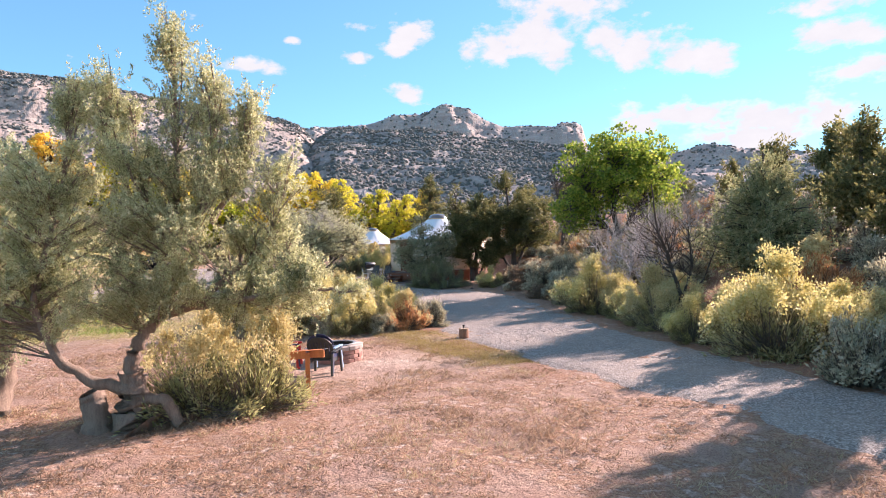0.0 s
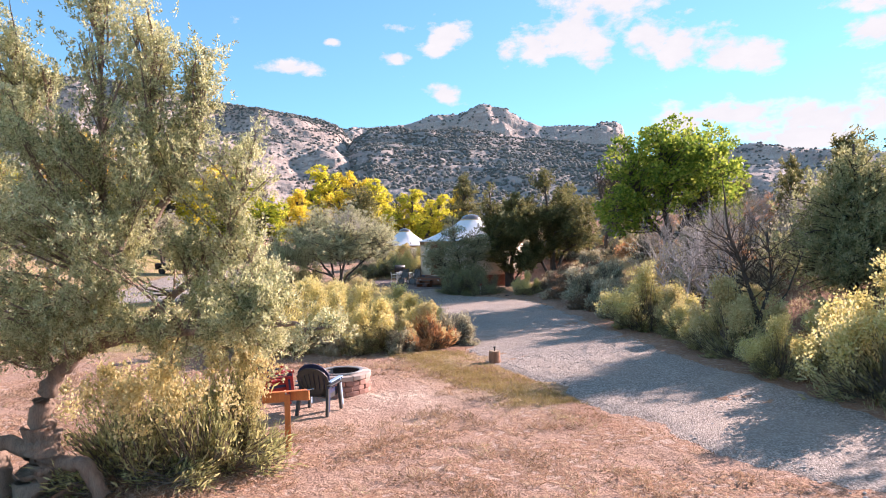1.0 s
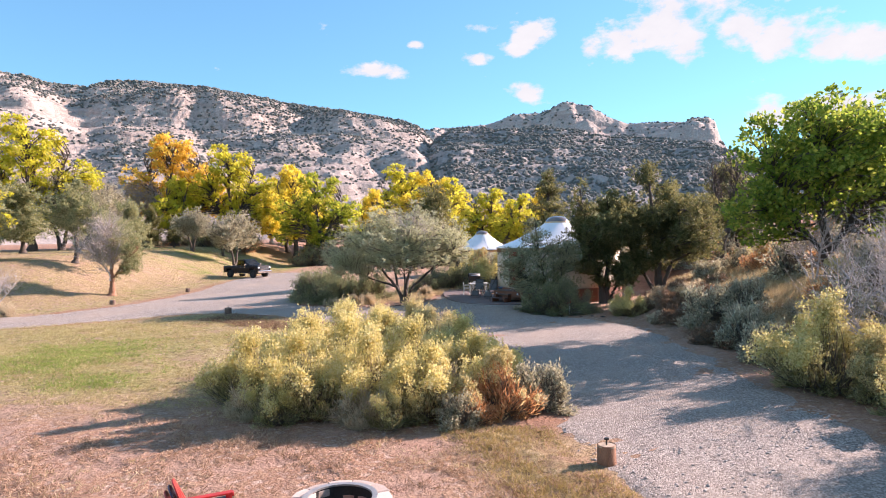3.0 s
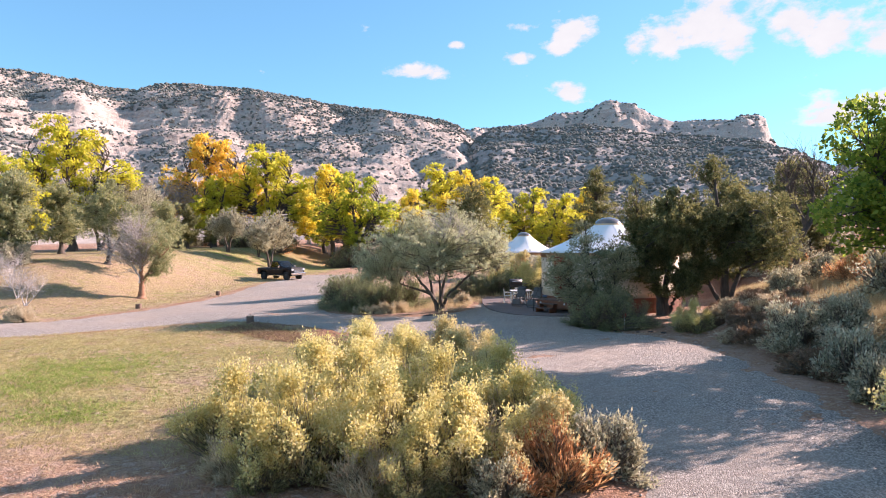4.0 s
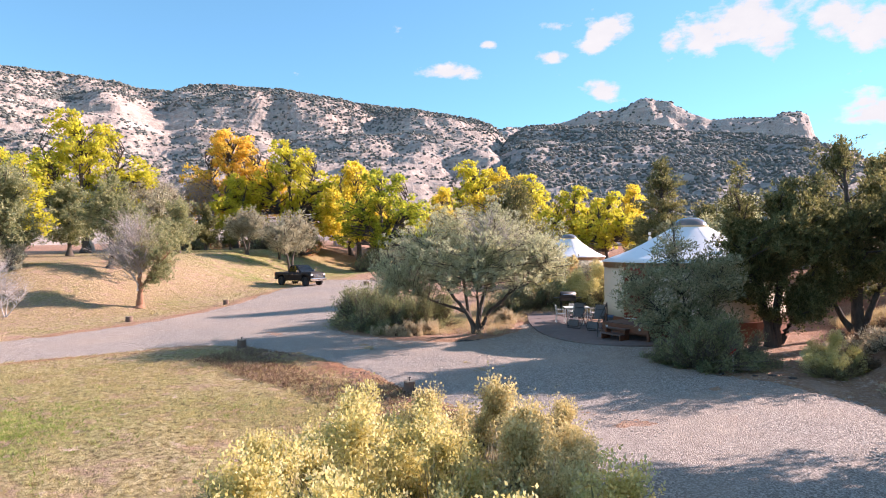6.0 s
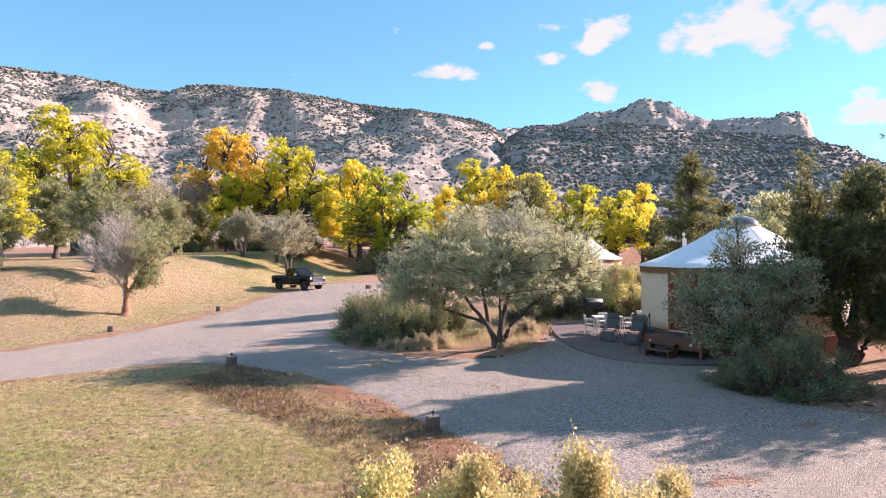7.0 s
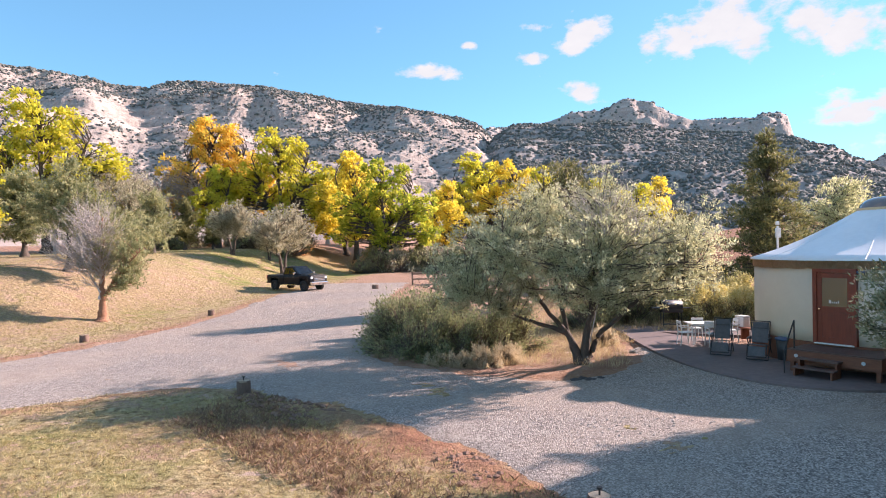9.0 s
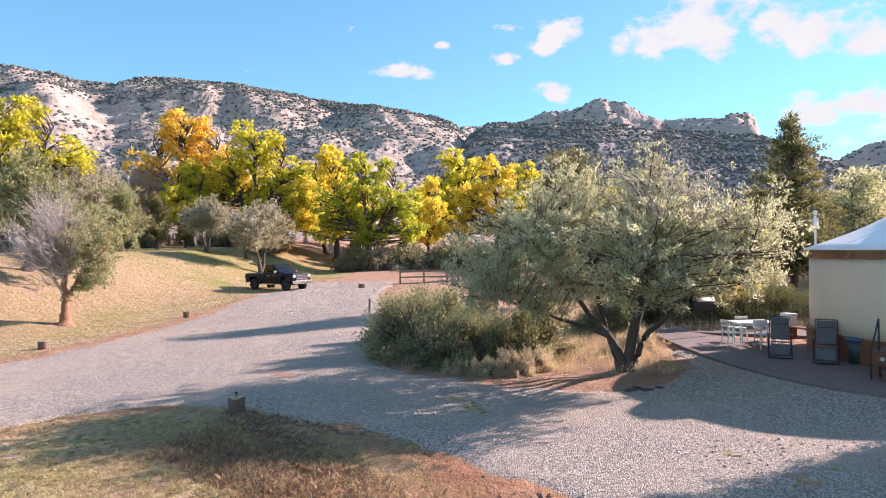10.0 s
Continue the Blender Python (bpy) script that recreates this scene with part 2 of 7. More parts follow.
L_JUNIPER = leaf_material("juniper_sprays", [(0.0, (0.085, 0.095, 0.045)), (0.3, (0.37, 0.39, 0.22)), (0.65, (0.66, 0.655, 0.43)), (1.0, (0.84, 0.82, 0.62))], 0.62)
L_DARKJUN = leaf_material("dark_juniper_sprays", [(0.0, (0.06, 0.068, 0.03)), (0.4, (0.15, 0.155, 0.065)), (0.75, (0.29, 0.27, 0.12)), (1.0, (0.46, 0.41, 0.20))], 0.48)
L_GREENJUN = leaf_material("green_juniper_sprays", [(0.0, (0.12, 0.135, 0.065)), (0.4, (0.29, 0.31, 0.16)), (0.75, (0.47, 0.46, 0.26)), (1.0, (0.62, 0.57, 0.36))], 0.5)
L_OLIVE = leaf_material("silver_olive_leaves", [(0.0, (0.19, 0.205, 0.12)), (0.35, (0.43, 0.445, 0.28)), (0.7, (0.61, 0.605, 0.42)), (1.0, (0.75, 0.73, 0.56))], 0.54)
L_COTTON = leaf_material("green_cottonwood_leaves", [(0.0, (0.09, 0.15, 0.03)), (0.45, (0.22, 0.32, 0.05)), (0.75, (0.44, 0.49, 0.09)), (1.0, (0.66, 0.60, 0.14))], 0.62)
L_SAPLING = leaf_material("dusty_green_leaves", [(0.0, (0.14, 0.15, 0.08)), (0.4, (0.30, 0.30, 0.18)), (0.8, (0.46, 0.44, 0.29)), (1.0, (0.60, 0.57, 0.42))], 0.45)
L_YELLOW = leaf_material("yellow_cottonwood_leaves", [(0.0, (0.6, 0.47, 0.05)), (0.4, (0.8, 0.66, 0.08)), (0.75, (0.86, 0.75, 0.14)), (1.0, (0.87, 0.79, 0.25))], 0.68)
L_LIME = leaf_material("lime_yellow_leaves", [(0.0, (0.38, 0.38, 0.04)), (0.4, (0.62, 0.6, 0.07)), (0.75, (0.8, 0.72, 0.1)), (1.0, (0.85, 0.76, 0.2))], 0.68)
L_ORANGE = leaf_material("orange_cottonwood_leaves", [(0.0, (0.58, 0.36, 0.05)), (0.4, (0.8, 0.55, 0.09)), (0.75, (0.86, 0.66, 0.14)), (1.0, (0.87, 0.74, 0.25))], 0.68)
L_HALF = leaf_material("turning_cottonwood_leaves", [(0.0, (0.2, 0.28, 0.04)), (0.4, (0.38, 0.46, 0.06)), (0.65, (0.62, 0.6, 0.08)), (1.0, (0.84, 0.72, 0.12))], 0.68)
L_PALE = leaf_material("pale_dry_leaves", [(0.0, (0.42, 0.34, 0.23)), (0.5, (0.62, 0.52, 0.38)), (1.0, (0.78, 0.7, 0.56))], 0.45)
L_RABBIT = leaf_material("rabbitbrush_stems", [(0.0, (0.19, 0.17, 0.08)), (0.45, (0.40, 0.37, 0.19)), (0.8, (0.58, 0.52, 0.31)), (1.0, (0.74, 0.66, 0.46))], 0.48)
L_SAGE = leaf_material("sage_leaves", [(0.0, (0.20, 0.19, 0.13)), (0.5, (0.46, 0.43, 0.31)), (1.0, (0.76, 0.71, 0.56))], 0.40)
L_GREENBUSH = leaf_material("green_rabbitbrush_stems", [(0.0, (0.13, 0.15, 0.075)), (0.5, (0.28, 0.3, 0.16)), (1.0, (0.46, 0.45, 0.27))], 0.5)
L_GREENGOLD = leaf_material("pale_green_stems", [(0.0, (0.20, 0.21, 0.09)), (0.5, (0.46, 0.46, 0.22)), (1.0, (0.72, 0.67, 0.40))], 0.55)
L_FLOWER = leaf_material("yellow_flower_heads", [(0.0, (0.46, 0.39, 0.14)), (0.4, (0.68, 0.60, 0.26)), (0.75, (0.79, 0.72, 0.42)), (1.0, (0.85, 0.80, 0.62))], 0.5)
L_SEED = leaf_material("cream_seed_heads", [(0.0, (0.462, 0.378, 0.168)), (0.5, (0.672, 0.578, 0.315)), (1.0, (0.798, 0.724, 0.493))], 0.45)
L_RUST = leaf_material("rust_brown_stems", [(0.0, (0.290, 0.134, 0.063)), (0.5, (0.695, 0.358, 0.183)), (1.0, (0.850, 0.662, 0.365))], 0.40)
L_GRASS = leaf_material("dry_grass_blades", [(0.0, (0.34, 0.255, 0.14)), (0.5, (0.54, 0.43, 0.26)), (1.0, (0.68, 0.58, 0.40))], 0.4)
L_FRESH = leaf_material("green_grass_blades", [(0.0, (0.10, 0.17, 0.03)), (0.5, (0.25, 0.35, 0.07)), (1.0, (0.44, 0.47, 0.16))], 0.45)
L_MOSSY = leaf_material("golden_olive_grass", [(0.0, (0.20, 0.145, 0.06)), (0.5, (0.39, 0.30, 0.13)), (1.0, (0.57, 0.46, 0.24))], 0.4)
L_LITTER = leaf_material("dead_leaf_litter", [(0.0, (0.11, 0.07, 0.045)), (0.5, (0.25, 0.16, 0.105)), (1.0, (0.42, 0.30, 0.20))], 0.3)
L_TUFT = leaf_material("brown_dry_tufts", [(0.0, (0.20, 0.12, 0.08)), (0.5, (0.43, 0.29, 0.20)), (1.0, (0.63, 0.48, 0.35))], 0.35)
L_LAWN = leaf_material("lawn_blades", [(0.0, (0.22, 0.19, 0.075)), (0.5, (0.46, 0.39, 0.185)), (1.0, (0.66, 0.57, 0.33))], 0.45)


# ---- mesh helpers ----
class Soup:
    """Gathers vertices and faces as arrays, for meshes of many small pieces."""

    def __init__(self):
        self.v, self.f, self.n = [], {3: [], 4: []}, 0

    def add(self, verts, faces):
        verts, faces = np.asarray(verts, float).reshape(-1, 3), np.asarray(faces, int)
        self.v.append(verts)
        self.f[faces.shape[1]].append(faces + self.n)
        self.n += len(verts)

    def mesh(self, name, material, smooth=False):
        v = np.concatenate(self.v) if self.v else np.zeros((0, 3))
        me = bpy.data.meshes.new(name)
        me.vertices.add(len(v))
        me.vertices.foreach_set("co", v.ravel().astype(np.float32))
        groups = [np.concatenate(self.f[k]) for k in (3, 4) if self.f[k]]
        loops = np.concatenate([g.ravel() for g in groups])
        sizes = np.concatenate([np.full(len(g), g.shape[1]) for g in groups])
        me.loops.add(len(loops))
        me.loops.foreach_set("vertex_index", loops.astype(np.int32))
        me.polygons.add(len(sizes))
        me.polygons.foreach_set("loop_start", np.r_[0, np.cumsum(sizes)[:-1]].astype(np.int32))
        me.polygons.foreach_set("use_smooth", np.full(len(sizes), smooth))
        me.materials.append(material)
        me.update(calc_edges=True)
        return me

    def tube(self, pts, radii, sides=6):
        pts = np.asarray(pts, float)
        way = np.gradient(pts, axis=0)
        way /= np.linalg.norm(way, axis=1)[:, None] + 1e-9
        ref = np.where(np.abs(way[:, 2:3]) > 0.9, [[1.0, 0, 0]], [[0, 0, 1.0]])
        a = np.cross(way, ref)
        a /= np.linalg.norm(a, axis=1)[:, None] + 1e-9
        b = np.cross(way, a)
        ang = np.linspace(0, 2 * np.pi, sides, endpoint=False)
        ring = np.cos(ang)[None, :, None] * a[:, None] + np.sin(ang)[None, :, None] * b[:, None]
        verts = pts[:, None] + ring * np.asarray(radii, float)[:, None, None]
        k, s = np.arange(len(pts) - 1)[:, None] * sides, np.arange(sides)[None]
        t = (s + 1) % sides
        self.add(verts.reshape(-1, 3), np.stack([k + s, k + t, k + sides + t, k + sides + s], -1).reshape(-1, 4))

    def leaves(self, at, way, length, width, rng):
        """Diamond leaves at the given places, along the given ways."""
        n = len(at)
        way = way / (np.linalg.norm(way, axis=1)[:, None] + 1e-9)
        side = np.cross(way, rng.normal(size=(n, 3)))
        side /= np.linalg.norm(side, axis=1)[:, None] + 1e-9
        ln = (length * rng.uniform(0.6, 1.35, n))[:, None]
        wd = (width * rng.uniform(0.6, 1.3, n))[:, None]
        mid = at + way * ln * 0.45
        verts = np.stack([at, mid + side * wd * 0.5, at + way * ln, mid - side * wd * 0.5], 1)
        self.add(verts.reshape(-1, 3), np.arange(4 * n).reshape(-1, 4))


def link_part(name, me, parent, label=""):
    ob = new(name, me)
    ob.parent = parent
    return tagged(ob, label)


def part(name, bm, material, parent, label="", smooth=False, bevel=0.0):
    if bevel:
        bmesh.ops.bevel(bm, geom=[e for e in bm.edges if e.is_manifold and e.calc_face_angle(0) > 0.5], offset=bevel, segments=2, affect="EDGES", profile=0.6)
    me = bpy.data.meshes.new(name)
    bm.to_mesh(me)
    bm.free()
    me.materials.append(material)
    for p in me.polygons:
        p.use_smooth = smooth
    return link_part(name, me, parent, label)


def base_empty(name, at, turn=0.0):
    ob = new(name)
    ob.empty_display_size = 0.2
    ob.matrix_basis = pose(*at, 0, 0, turn)
    return ob


# ---- the lie of the land ----
def ss(t):
    t = np.clip(t, 0, 1)
    return t * t * (3 - 2 * t)


def land(x, y):
    """Height of the ground: a flat clearing, a bank to the east, a rise to the west, a gentle slope northwards."""
    x, y = np.asarray(x, float), np.asarray(y, float)
    edge = np.interp(y, [0, 15, 22, 30, 41, 45, 54, 57, 62, 90, 140], [10.5, 10.0, 8.8, 8, 6.5, 8.2, 8.2, 2.5, 0.5, 5, 20])
    z = 2.2 * ss((x - edge) / 13) + 4.6 * ss((x - edge - 12) / 36)
    z = z + 0.85 * ss((x - edge - 0.3) / 2.4) * ss((y - 31) / 4) * (1 - ss((y - 47) / 4))
    z = z + 3.2 * ss((-31 - x) / 14) * ss((y - 50) / 14)
    z = z + 0.3 * ss((y - 38) / 8) * ss((x + 10) / 8)
    z = z - 0.25 * ss((y - 38) / 10) * ss((-14 - x) / 10) * (1 - ss((y - 58) / 20))
    return z + 0.026 * np.clip(y - 60, 0, 150)


def on_land(x, y, sink=0.0):
    return (x, y, float(land(x, y)) - sink)


def spaced(lo, hi, step, far, growth):
    """Coordinates that are even between lo and hi and spread out to far beyond."""
    mid = list(np.arange(lo, hi + 1e-6, step))
    d, p, up = step, hi, []
    while p < far:
        d *= growth
        p += d
        up.append(p)
    d, p, down = step, lo, []
    while p > -far:
        d *= growth
        p -= d
        down.append(p)
    return np.array(down[::-1] + mid + up)


GRAVEL_W = [(7.0, -40), (6.8, 0), (6.4, 8.5), (6.0, 11), (4.9, 13.7), (4.1, 15.6), (3.3, 18.2), (1.9, 21.7), (2.0, 25), (0.6, 29), (-1.2, 31.5), (-2.8, 34.4), (-5.4, 37.5),
            (-8.0, 40.2), (-10.0, 41.8), (-11.8, 43.0), (-13.4, 43.9), (-15.2, 44.5), (-17.0, 44.7), (-18.9, 43.8), (-20.6, 41.4), (-23.4, 38.6), (-30, 34), (-60, 27), (-90, 24)]
GRAVEL_E = [(-90, 29), (-60, 34), (-33, 41.5), (-28.2, 45.5), (-26.9, 52.5), (-27.2, 64), (-28.6, 75), (-28.5, 86), (-20.5, 87), (-19, 74), (-15.5, 62), (-12.6, 53), (-12.8, 49.6),
            (-9.5, 47.6), (-5.5, 46.3), (-3.8, 48.5), (-3.9, 52.5), (2.6, 46), (2.2, 42.0), (5.4, 40.2), (6.9, 37), (7.2, 29), (7.6, 20.5), (9.0, 14.3), (9.6, 10), (10.5, -40)]


def inside_by(px, py, poly):
    """Signed distance to a closed outline, positive inside."""
    poly = np.array(poly, float)
    best, odd = np.full(px.shape, 1e9), np.zeros(px.shape, bool)
    for (ax, ay), (bx, by) in zip(poly, np.roll(poly, -1, 0)):
        t = np.clip(((px - ax) * (bx - ax) + (py - ay) * (by - ay)) / ((bx - ax) ** 2 + (by - ay) ** 2), 0, 1)
        best = np.minimum(best, np.hypot(px - ax - t * (bx - ax), py - ay - t * (by - ay)))
        cross = (ay > py) != (by > py)
        with np.errstate(divide="ignore", invalid="ignore"):
            odd ^= cross & (px < (bx - ax) * (py - ay) / (by - ay) + ax)
    return np.where(odd, best, -best)


def grid_mesh(name, xs, ys, zs, material, keep=None):
    nx, ny = len(xs), len(ys)
    X, Y = np.meshgrid(xs, ys)
    s = Soup()
    i = (np.arange(ny - 1)[:, None] * nx + np.arange(nx - 1)[None]).ravel()
    faces = np.stack([i, i + 1, i + nx + 1, i + nx], -1)
    if keep is not None:
        faces = faces[keep.ravel()[faces].any(1)]
    s.add(np.stack([X, Y, zs], -1).reshape(-1, 3), faces)
    return s.mesh(name, material, True)


def wobble(X, Y, k, seed=0.0):
    return (np.sin(X * k + 1.7 * np.sin(Y * k * 0.7 + seed)) + np.sin(Y * k * 1.3 + 2.1 * np.sin(X * k * 0.6 + seed * 2))) * 0.5


def build_ground():
    xs, ys = spaced(-36, 16, 0.16, 3200, 1.16), spaced(4, 60, 0.16, 3200, 1.16)
    X, Y = np.meshgrid(xs, ys)
    near = np.exp(-((X + 8) / 45) ** 2 - ((Y - 35) / 55) ** 2)
    Z = land(X, Y) + near * (0.035 * wobble(X, Y, 1.1) + 0.02 * wobble(X, Y, 3.1, 2.0) + 0.012 * wobble(X, Y, 7.3, 4.0) + 0.012 * wobble(X, Y, 13.1, 7.0))
    berm = inside_by(X, Y, GRAVEL_W + GRAVEL_E)
    Z = Z + 0.07 * np.exp(-((berm + 0.45) / 0.4) ** 2) * (0.6 + 0.5 * wobble(X, Y, 2.3, 9)) * near
    me = grid_mesh("ground", xs, ys, Z, M_GROUND)
    far_lawn = ss((-27 - X) / 3) * ss((X + 75) / 20) * ss((Y - 44) / 6) * ss((125 - Y) / 15)
    far_lawn = far_lawn * (0.62 + 0.38 * np.maximum(ss((Y - 74) / 8), ss((X + 34) / 4)))
    moss = 0.95 * np.exp(-((X - 2.2 + 0.4 * (Y - 19.4)) / 1.15) ** 2) * ss((Y - 15.6) / 1.4) * ss((23.4 - Y) / 1.4)
    lawn = np.maximum(ss((-3.5 - X + 0.35 * (Y - 26)) / 5) * ss((Y - 22) / 5) * ss((47 - Y) / 2), np.maximum(far_lawn, moss))
    red = 0.5 * ss((Y - 100) / 8) * ss((170 - Y) / 30) + ss((X - 7) / 3) * 0.8 + (np.exp(-((X + 11.5 + 0.7 * (Y - 41)) / 4.2) ** 2 - ((Y - 41.0) / 2.2) ** 2) * 1.0 + np.exp(-((X + 4.5) / 2.6) ** 2 - ((Y - 35.0) / 2.6) ** 2)) * (0.75 + 0.35 * wobble(X, Y, 1.1, 4))
    rim = inside_by(X, Y, GRAVEL_W + GRAVEL_E)
    lip = np.exp(-((rim + 0.35 + 0.25 * wobble(X, Y, 1.3, 6)) / 0.45) ** 2) * (Y > 12) * (X < 4)
    red = red + 0.85 * lip * (0.6 + 0.4 * wobble(X, Y, 0.9, 8))
    red = np.clip(red + 0.5 * ss((X - 1) / 3) * ss((Y - 53) / 3), 0, 1)
    fresh = 1.2 * np.exp(-((X + 14.4) / 2.6) ** 2 - ((Y - 30.6) / 3.2) ** 2) + 0.8 * np.exp(-((X + 10.5) / 1.6) ** 2 - ((Y - 26.6) / 1.4) ** 2) + 0.6 * np.exp(-((X + 9.5) / 3.0) ** 2 - ((Y - 35) / 1.6) ** 2) + 0.5 * np.exp(-((X + 20) / 5) ** 2 - ((Y - 36) / 2) ** 2) + 0.6 * ss((Y - 84) / 6) * ss((-24 - X) / 4)
    for key, val in (("lawn", lawn), ("red", red), ("green", np.clip(fresh, 0, 1)), ("bare", np.clip(1.3 * np.exp(-((X + 0.6) / 2.6) ** 2 - ((Y - 17.0) / 1.7) ** 2), 0, 1))):
        me.attributes.new(key, "FLOAT", "POINT").data.foreach_set("value", val.ravel().astype(np.float32))
    tagged(new("ground", me), "reddish dry dirt with patches of straw-coloured grass", "ground", kind="structure")
    rx, ry = np.arange(-90, 13, 0.25), np.arange(-40, 90, 0.25)
    X, Y = np.meshgrid(rx, ry)
    d = inside_by(X, Y, GRAVEL_W + GRAVEL_E) + 0.22 * wobble(X, Y, 1.9) + 0.12 * wobble(X, Y, 5.3, 1.0)
    near = np.exp(-((X + 8) / 45) ** 2 - ((Y - 35) / 55) ** 2)
    Z = land(X, Y) + near * 0.022 * wobble(X, Y, 0.8, 3.0) - 0.19 + 0.24 * ss(d / 1.1 + 0.62)
    me = grid_mesh("road", rx, ry, Z, M_GRAVEL, d > -0.8)
    tagged(new("road", me), "pale grey gravel drive dusted with tan dirt", "driveway", kind="structure")


build_ground()


# ---- mountains ----
def mountain(name, label, skyline, r0, r1, shape, material, rough, seed, bumps, centre=(0.0, 25.0), gully=0.03, clefts=(), ledge=0.0, bold=0.26):
    az = np.radians(np.linspace(skyline[0][0], skyline[-1][0], 640))
    top = np.interp(np.degrees(az), [a for a, _ in skyline], [e for _, e in skyline])
    u = np.concatenate([np.linspace(0, 0.3, 30, endpoint=False), np.linspace(0.3, 1, 130), np.linspace(1.02, 1.7, 20)])
    A, U = np.meshgrid(az, u)
    R = r0 + (r1 - r0) * U
    h = np.interp(U, [p for p, _ in shape], [q for _, q in shape])
    for mid, wide, deep in clefts:
        R = R + deep * np.exp(-((np.degrees(A) - mid - 4.0 * (1 - U)) / wide) ** 2) * np.clip((U - 0.35) / 0.3, 0, 1) * np.clip((0.98 - U) / 0.15, 0, 1)
    X, Y = centre[0] + R * np.sin(A), centre[1] + R * np.cos(A)
    W = np.zeros_like(X)
    flat = W.ravel()
    for i, (px, py, uu) in enumerate(zip(X.ravel(), Y.ravel(), U.ravel())):
        v = Vector((px / bumps, py / bumps, seed + uu))
        flat[i] = noise.fractal(v, 1.05, 2.2, 6) + 0.9 * abs(noise.noise(v * 0.9)) + 0.3 * abs(noise.noise(v * 2.7))
    # gullies shift the cliff line in and out
    h = np.interp(U + gully * W * (U < 0.97), [p for p, _ in shape], [q for _, q in shape])
    Z = top[None] * r1 * h + 3.4 + rough * W * np.sin(np.pi * np.clip(U, 0, 1)) ** 0.6 * np.minimum(1, 3 * h) - 6 * (U < 0.02)
    # ledges: hard beds stand out as small cliffs
    if ledge:
        q = Z / ledge + 0.5 * W
        Z = Z + ledge * (np.floor(q) + ss((q - np.floor(q)) * 2.4 - 0.7) - q) * bold * (U > 0.12) * (U < 0.985)
    s = Soup()
    nx = len(az)
    i = (np.arange(len(u) - 1)[:, None] * nx + np.arange(nx - 1)[None]).ravel()
    s.add(np.stack([X, Y, Z], -1).reshape(-1, 3), np.stack([i, i + 1, i + nx + 1, i + nx], -1))
    tagged(new(name, s.mesh(name, material, False)), label, "mountain", kind="structure")
    return X, Y, Z, U


def shrubs_on(name, label, field, count, size, seed, lo=0.05, hi=1.0, patchy=0.25, material=None):
    """Low, uneven shrub clumps strewn over a slope."""
    X, Y, Z, U = field
    rng = np.random.default_rng(seed)
    bm = bmesh.new()
    bmesh.ops.create_icosphere(bm, subdivisions=1, radius=1.0)
    ico = np.array([v.co[:] for v in bm.verts])
    tri = np.array([[v.index for v in f.verts] for f in bm.faces])
    bm.free()
    s = Soup()
    rows, cols = X.shape
    made = 0
    while made < count:
        i, j = rng.integers(0, rows - 1), rng.integers(0, cols - 1)
        if not lo < U[i, j] < hi:
            continue
        if wobble(X[i, j], Y[i, j], 0.021, seed) + 0.6 * wobble(X[i, j], Y[i, j], 0.067, seed + 1) < -patchy + 0.5 * rng.normal():
            continue
        a, b = rng.random(2)
        p = (1 - a) * (1 - b) * np.array([X[i, j], Y[i, j], Z[i, j]]) + a * (1 - b) * np.array([X[i + 1, j], Y[i + 1, j], Z[i + 1, j]])
        p = p + (1 - a) * b * np.array([X[i, j + 1], Y[i, j + 1], Z[i, j + 1]]) + a * b * np.array([X[i + 1, j + 1], Y[i + 1, j + 1], Z[i + 1, j + 1]])
        r = size * rng.uniform(0.45, 1.3)
        s.add(p + ico * r * rng.uniform(0.6, 1.3, (len(ico), 1)) * [1.1, 1.1, 0.85] + [0, 0, 0.4 * r], tri)
        made += 1
    tagged(new(name, s.mesh(name, material or M_SHRUB, False)), label, "shrubs", kind="stuff")


LEFT = [(-75, 0.16), (-60, 0.215), (-47.6, 0.236), (-40.1, 0.234), (-36.3, 0.228), (-34.1, 0.243), (-31.4, 0.249), (-26.7, 0.246), (-21.7, 0.234), (-16.7, 0.222), (-11.5, 0.207), (-8.4, 0.194), (-7.4, 0.180), (-6.2, 0.150), (-3.5, 0.085), (0, 0.02)]
MID = [(-20, 0.02), (-14, 0.10), (-10.0, 0.128), (-7.9, 0.148), (-6.4, 0.174), (-4.9, 0.186), (-1.3, 0.188), (3.5, 0.182), (8.2, 0.171), (12.6, 0.160), (17.0, 0.150), (20.7, 0.120), (24, 0.085), (30, 0.06), (40, 0.04)]
PEAK = [(-12, 0.10), (-7.9, 0.184), (-6.4, 0.189), (-3.3, 0.188), (-1.3, 0.197), (0.6, 0.203), (3.5, 0.207), (4.7, 0.215), (5.9, 0.216), (7.7, 0.211), (9.1, 0.196), (10.8, 0.183), (12.6, 0.182), (15.5, 0.177), (16.1, 0.185), (17.4, 0.184), (17.9, 0.176), (18.3, 0.15), (20, 0.10), (23, 0.10), (25.6, 0.122), (28.2, 0.131), (31.2, 0.122), (36, 0.11), (50, 0.09), (70, 0.07)]
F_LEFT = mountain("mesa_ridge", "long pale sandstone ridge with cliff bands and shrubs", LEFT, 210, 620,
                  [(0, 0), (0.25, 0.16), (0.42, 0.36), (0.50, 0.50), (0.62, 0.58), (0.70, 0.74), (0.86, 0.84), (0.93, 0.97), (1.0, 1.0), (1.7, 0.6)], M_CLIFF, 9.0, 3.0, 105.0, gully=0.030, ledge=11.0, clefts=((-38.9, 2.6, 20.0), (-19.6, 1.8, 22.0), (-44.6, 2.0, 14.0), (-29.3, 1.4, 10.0)))
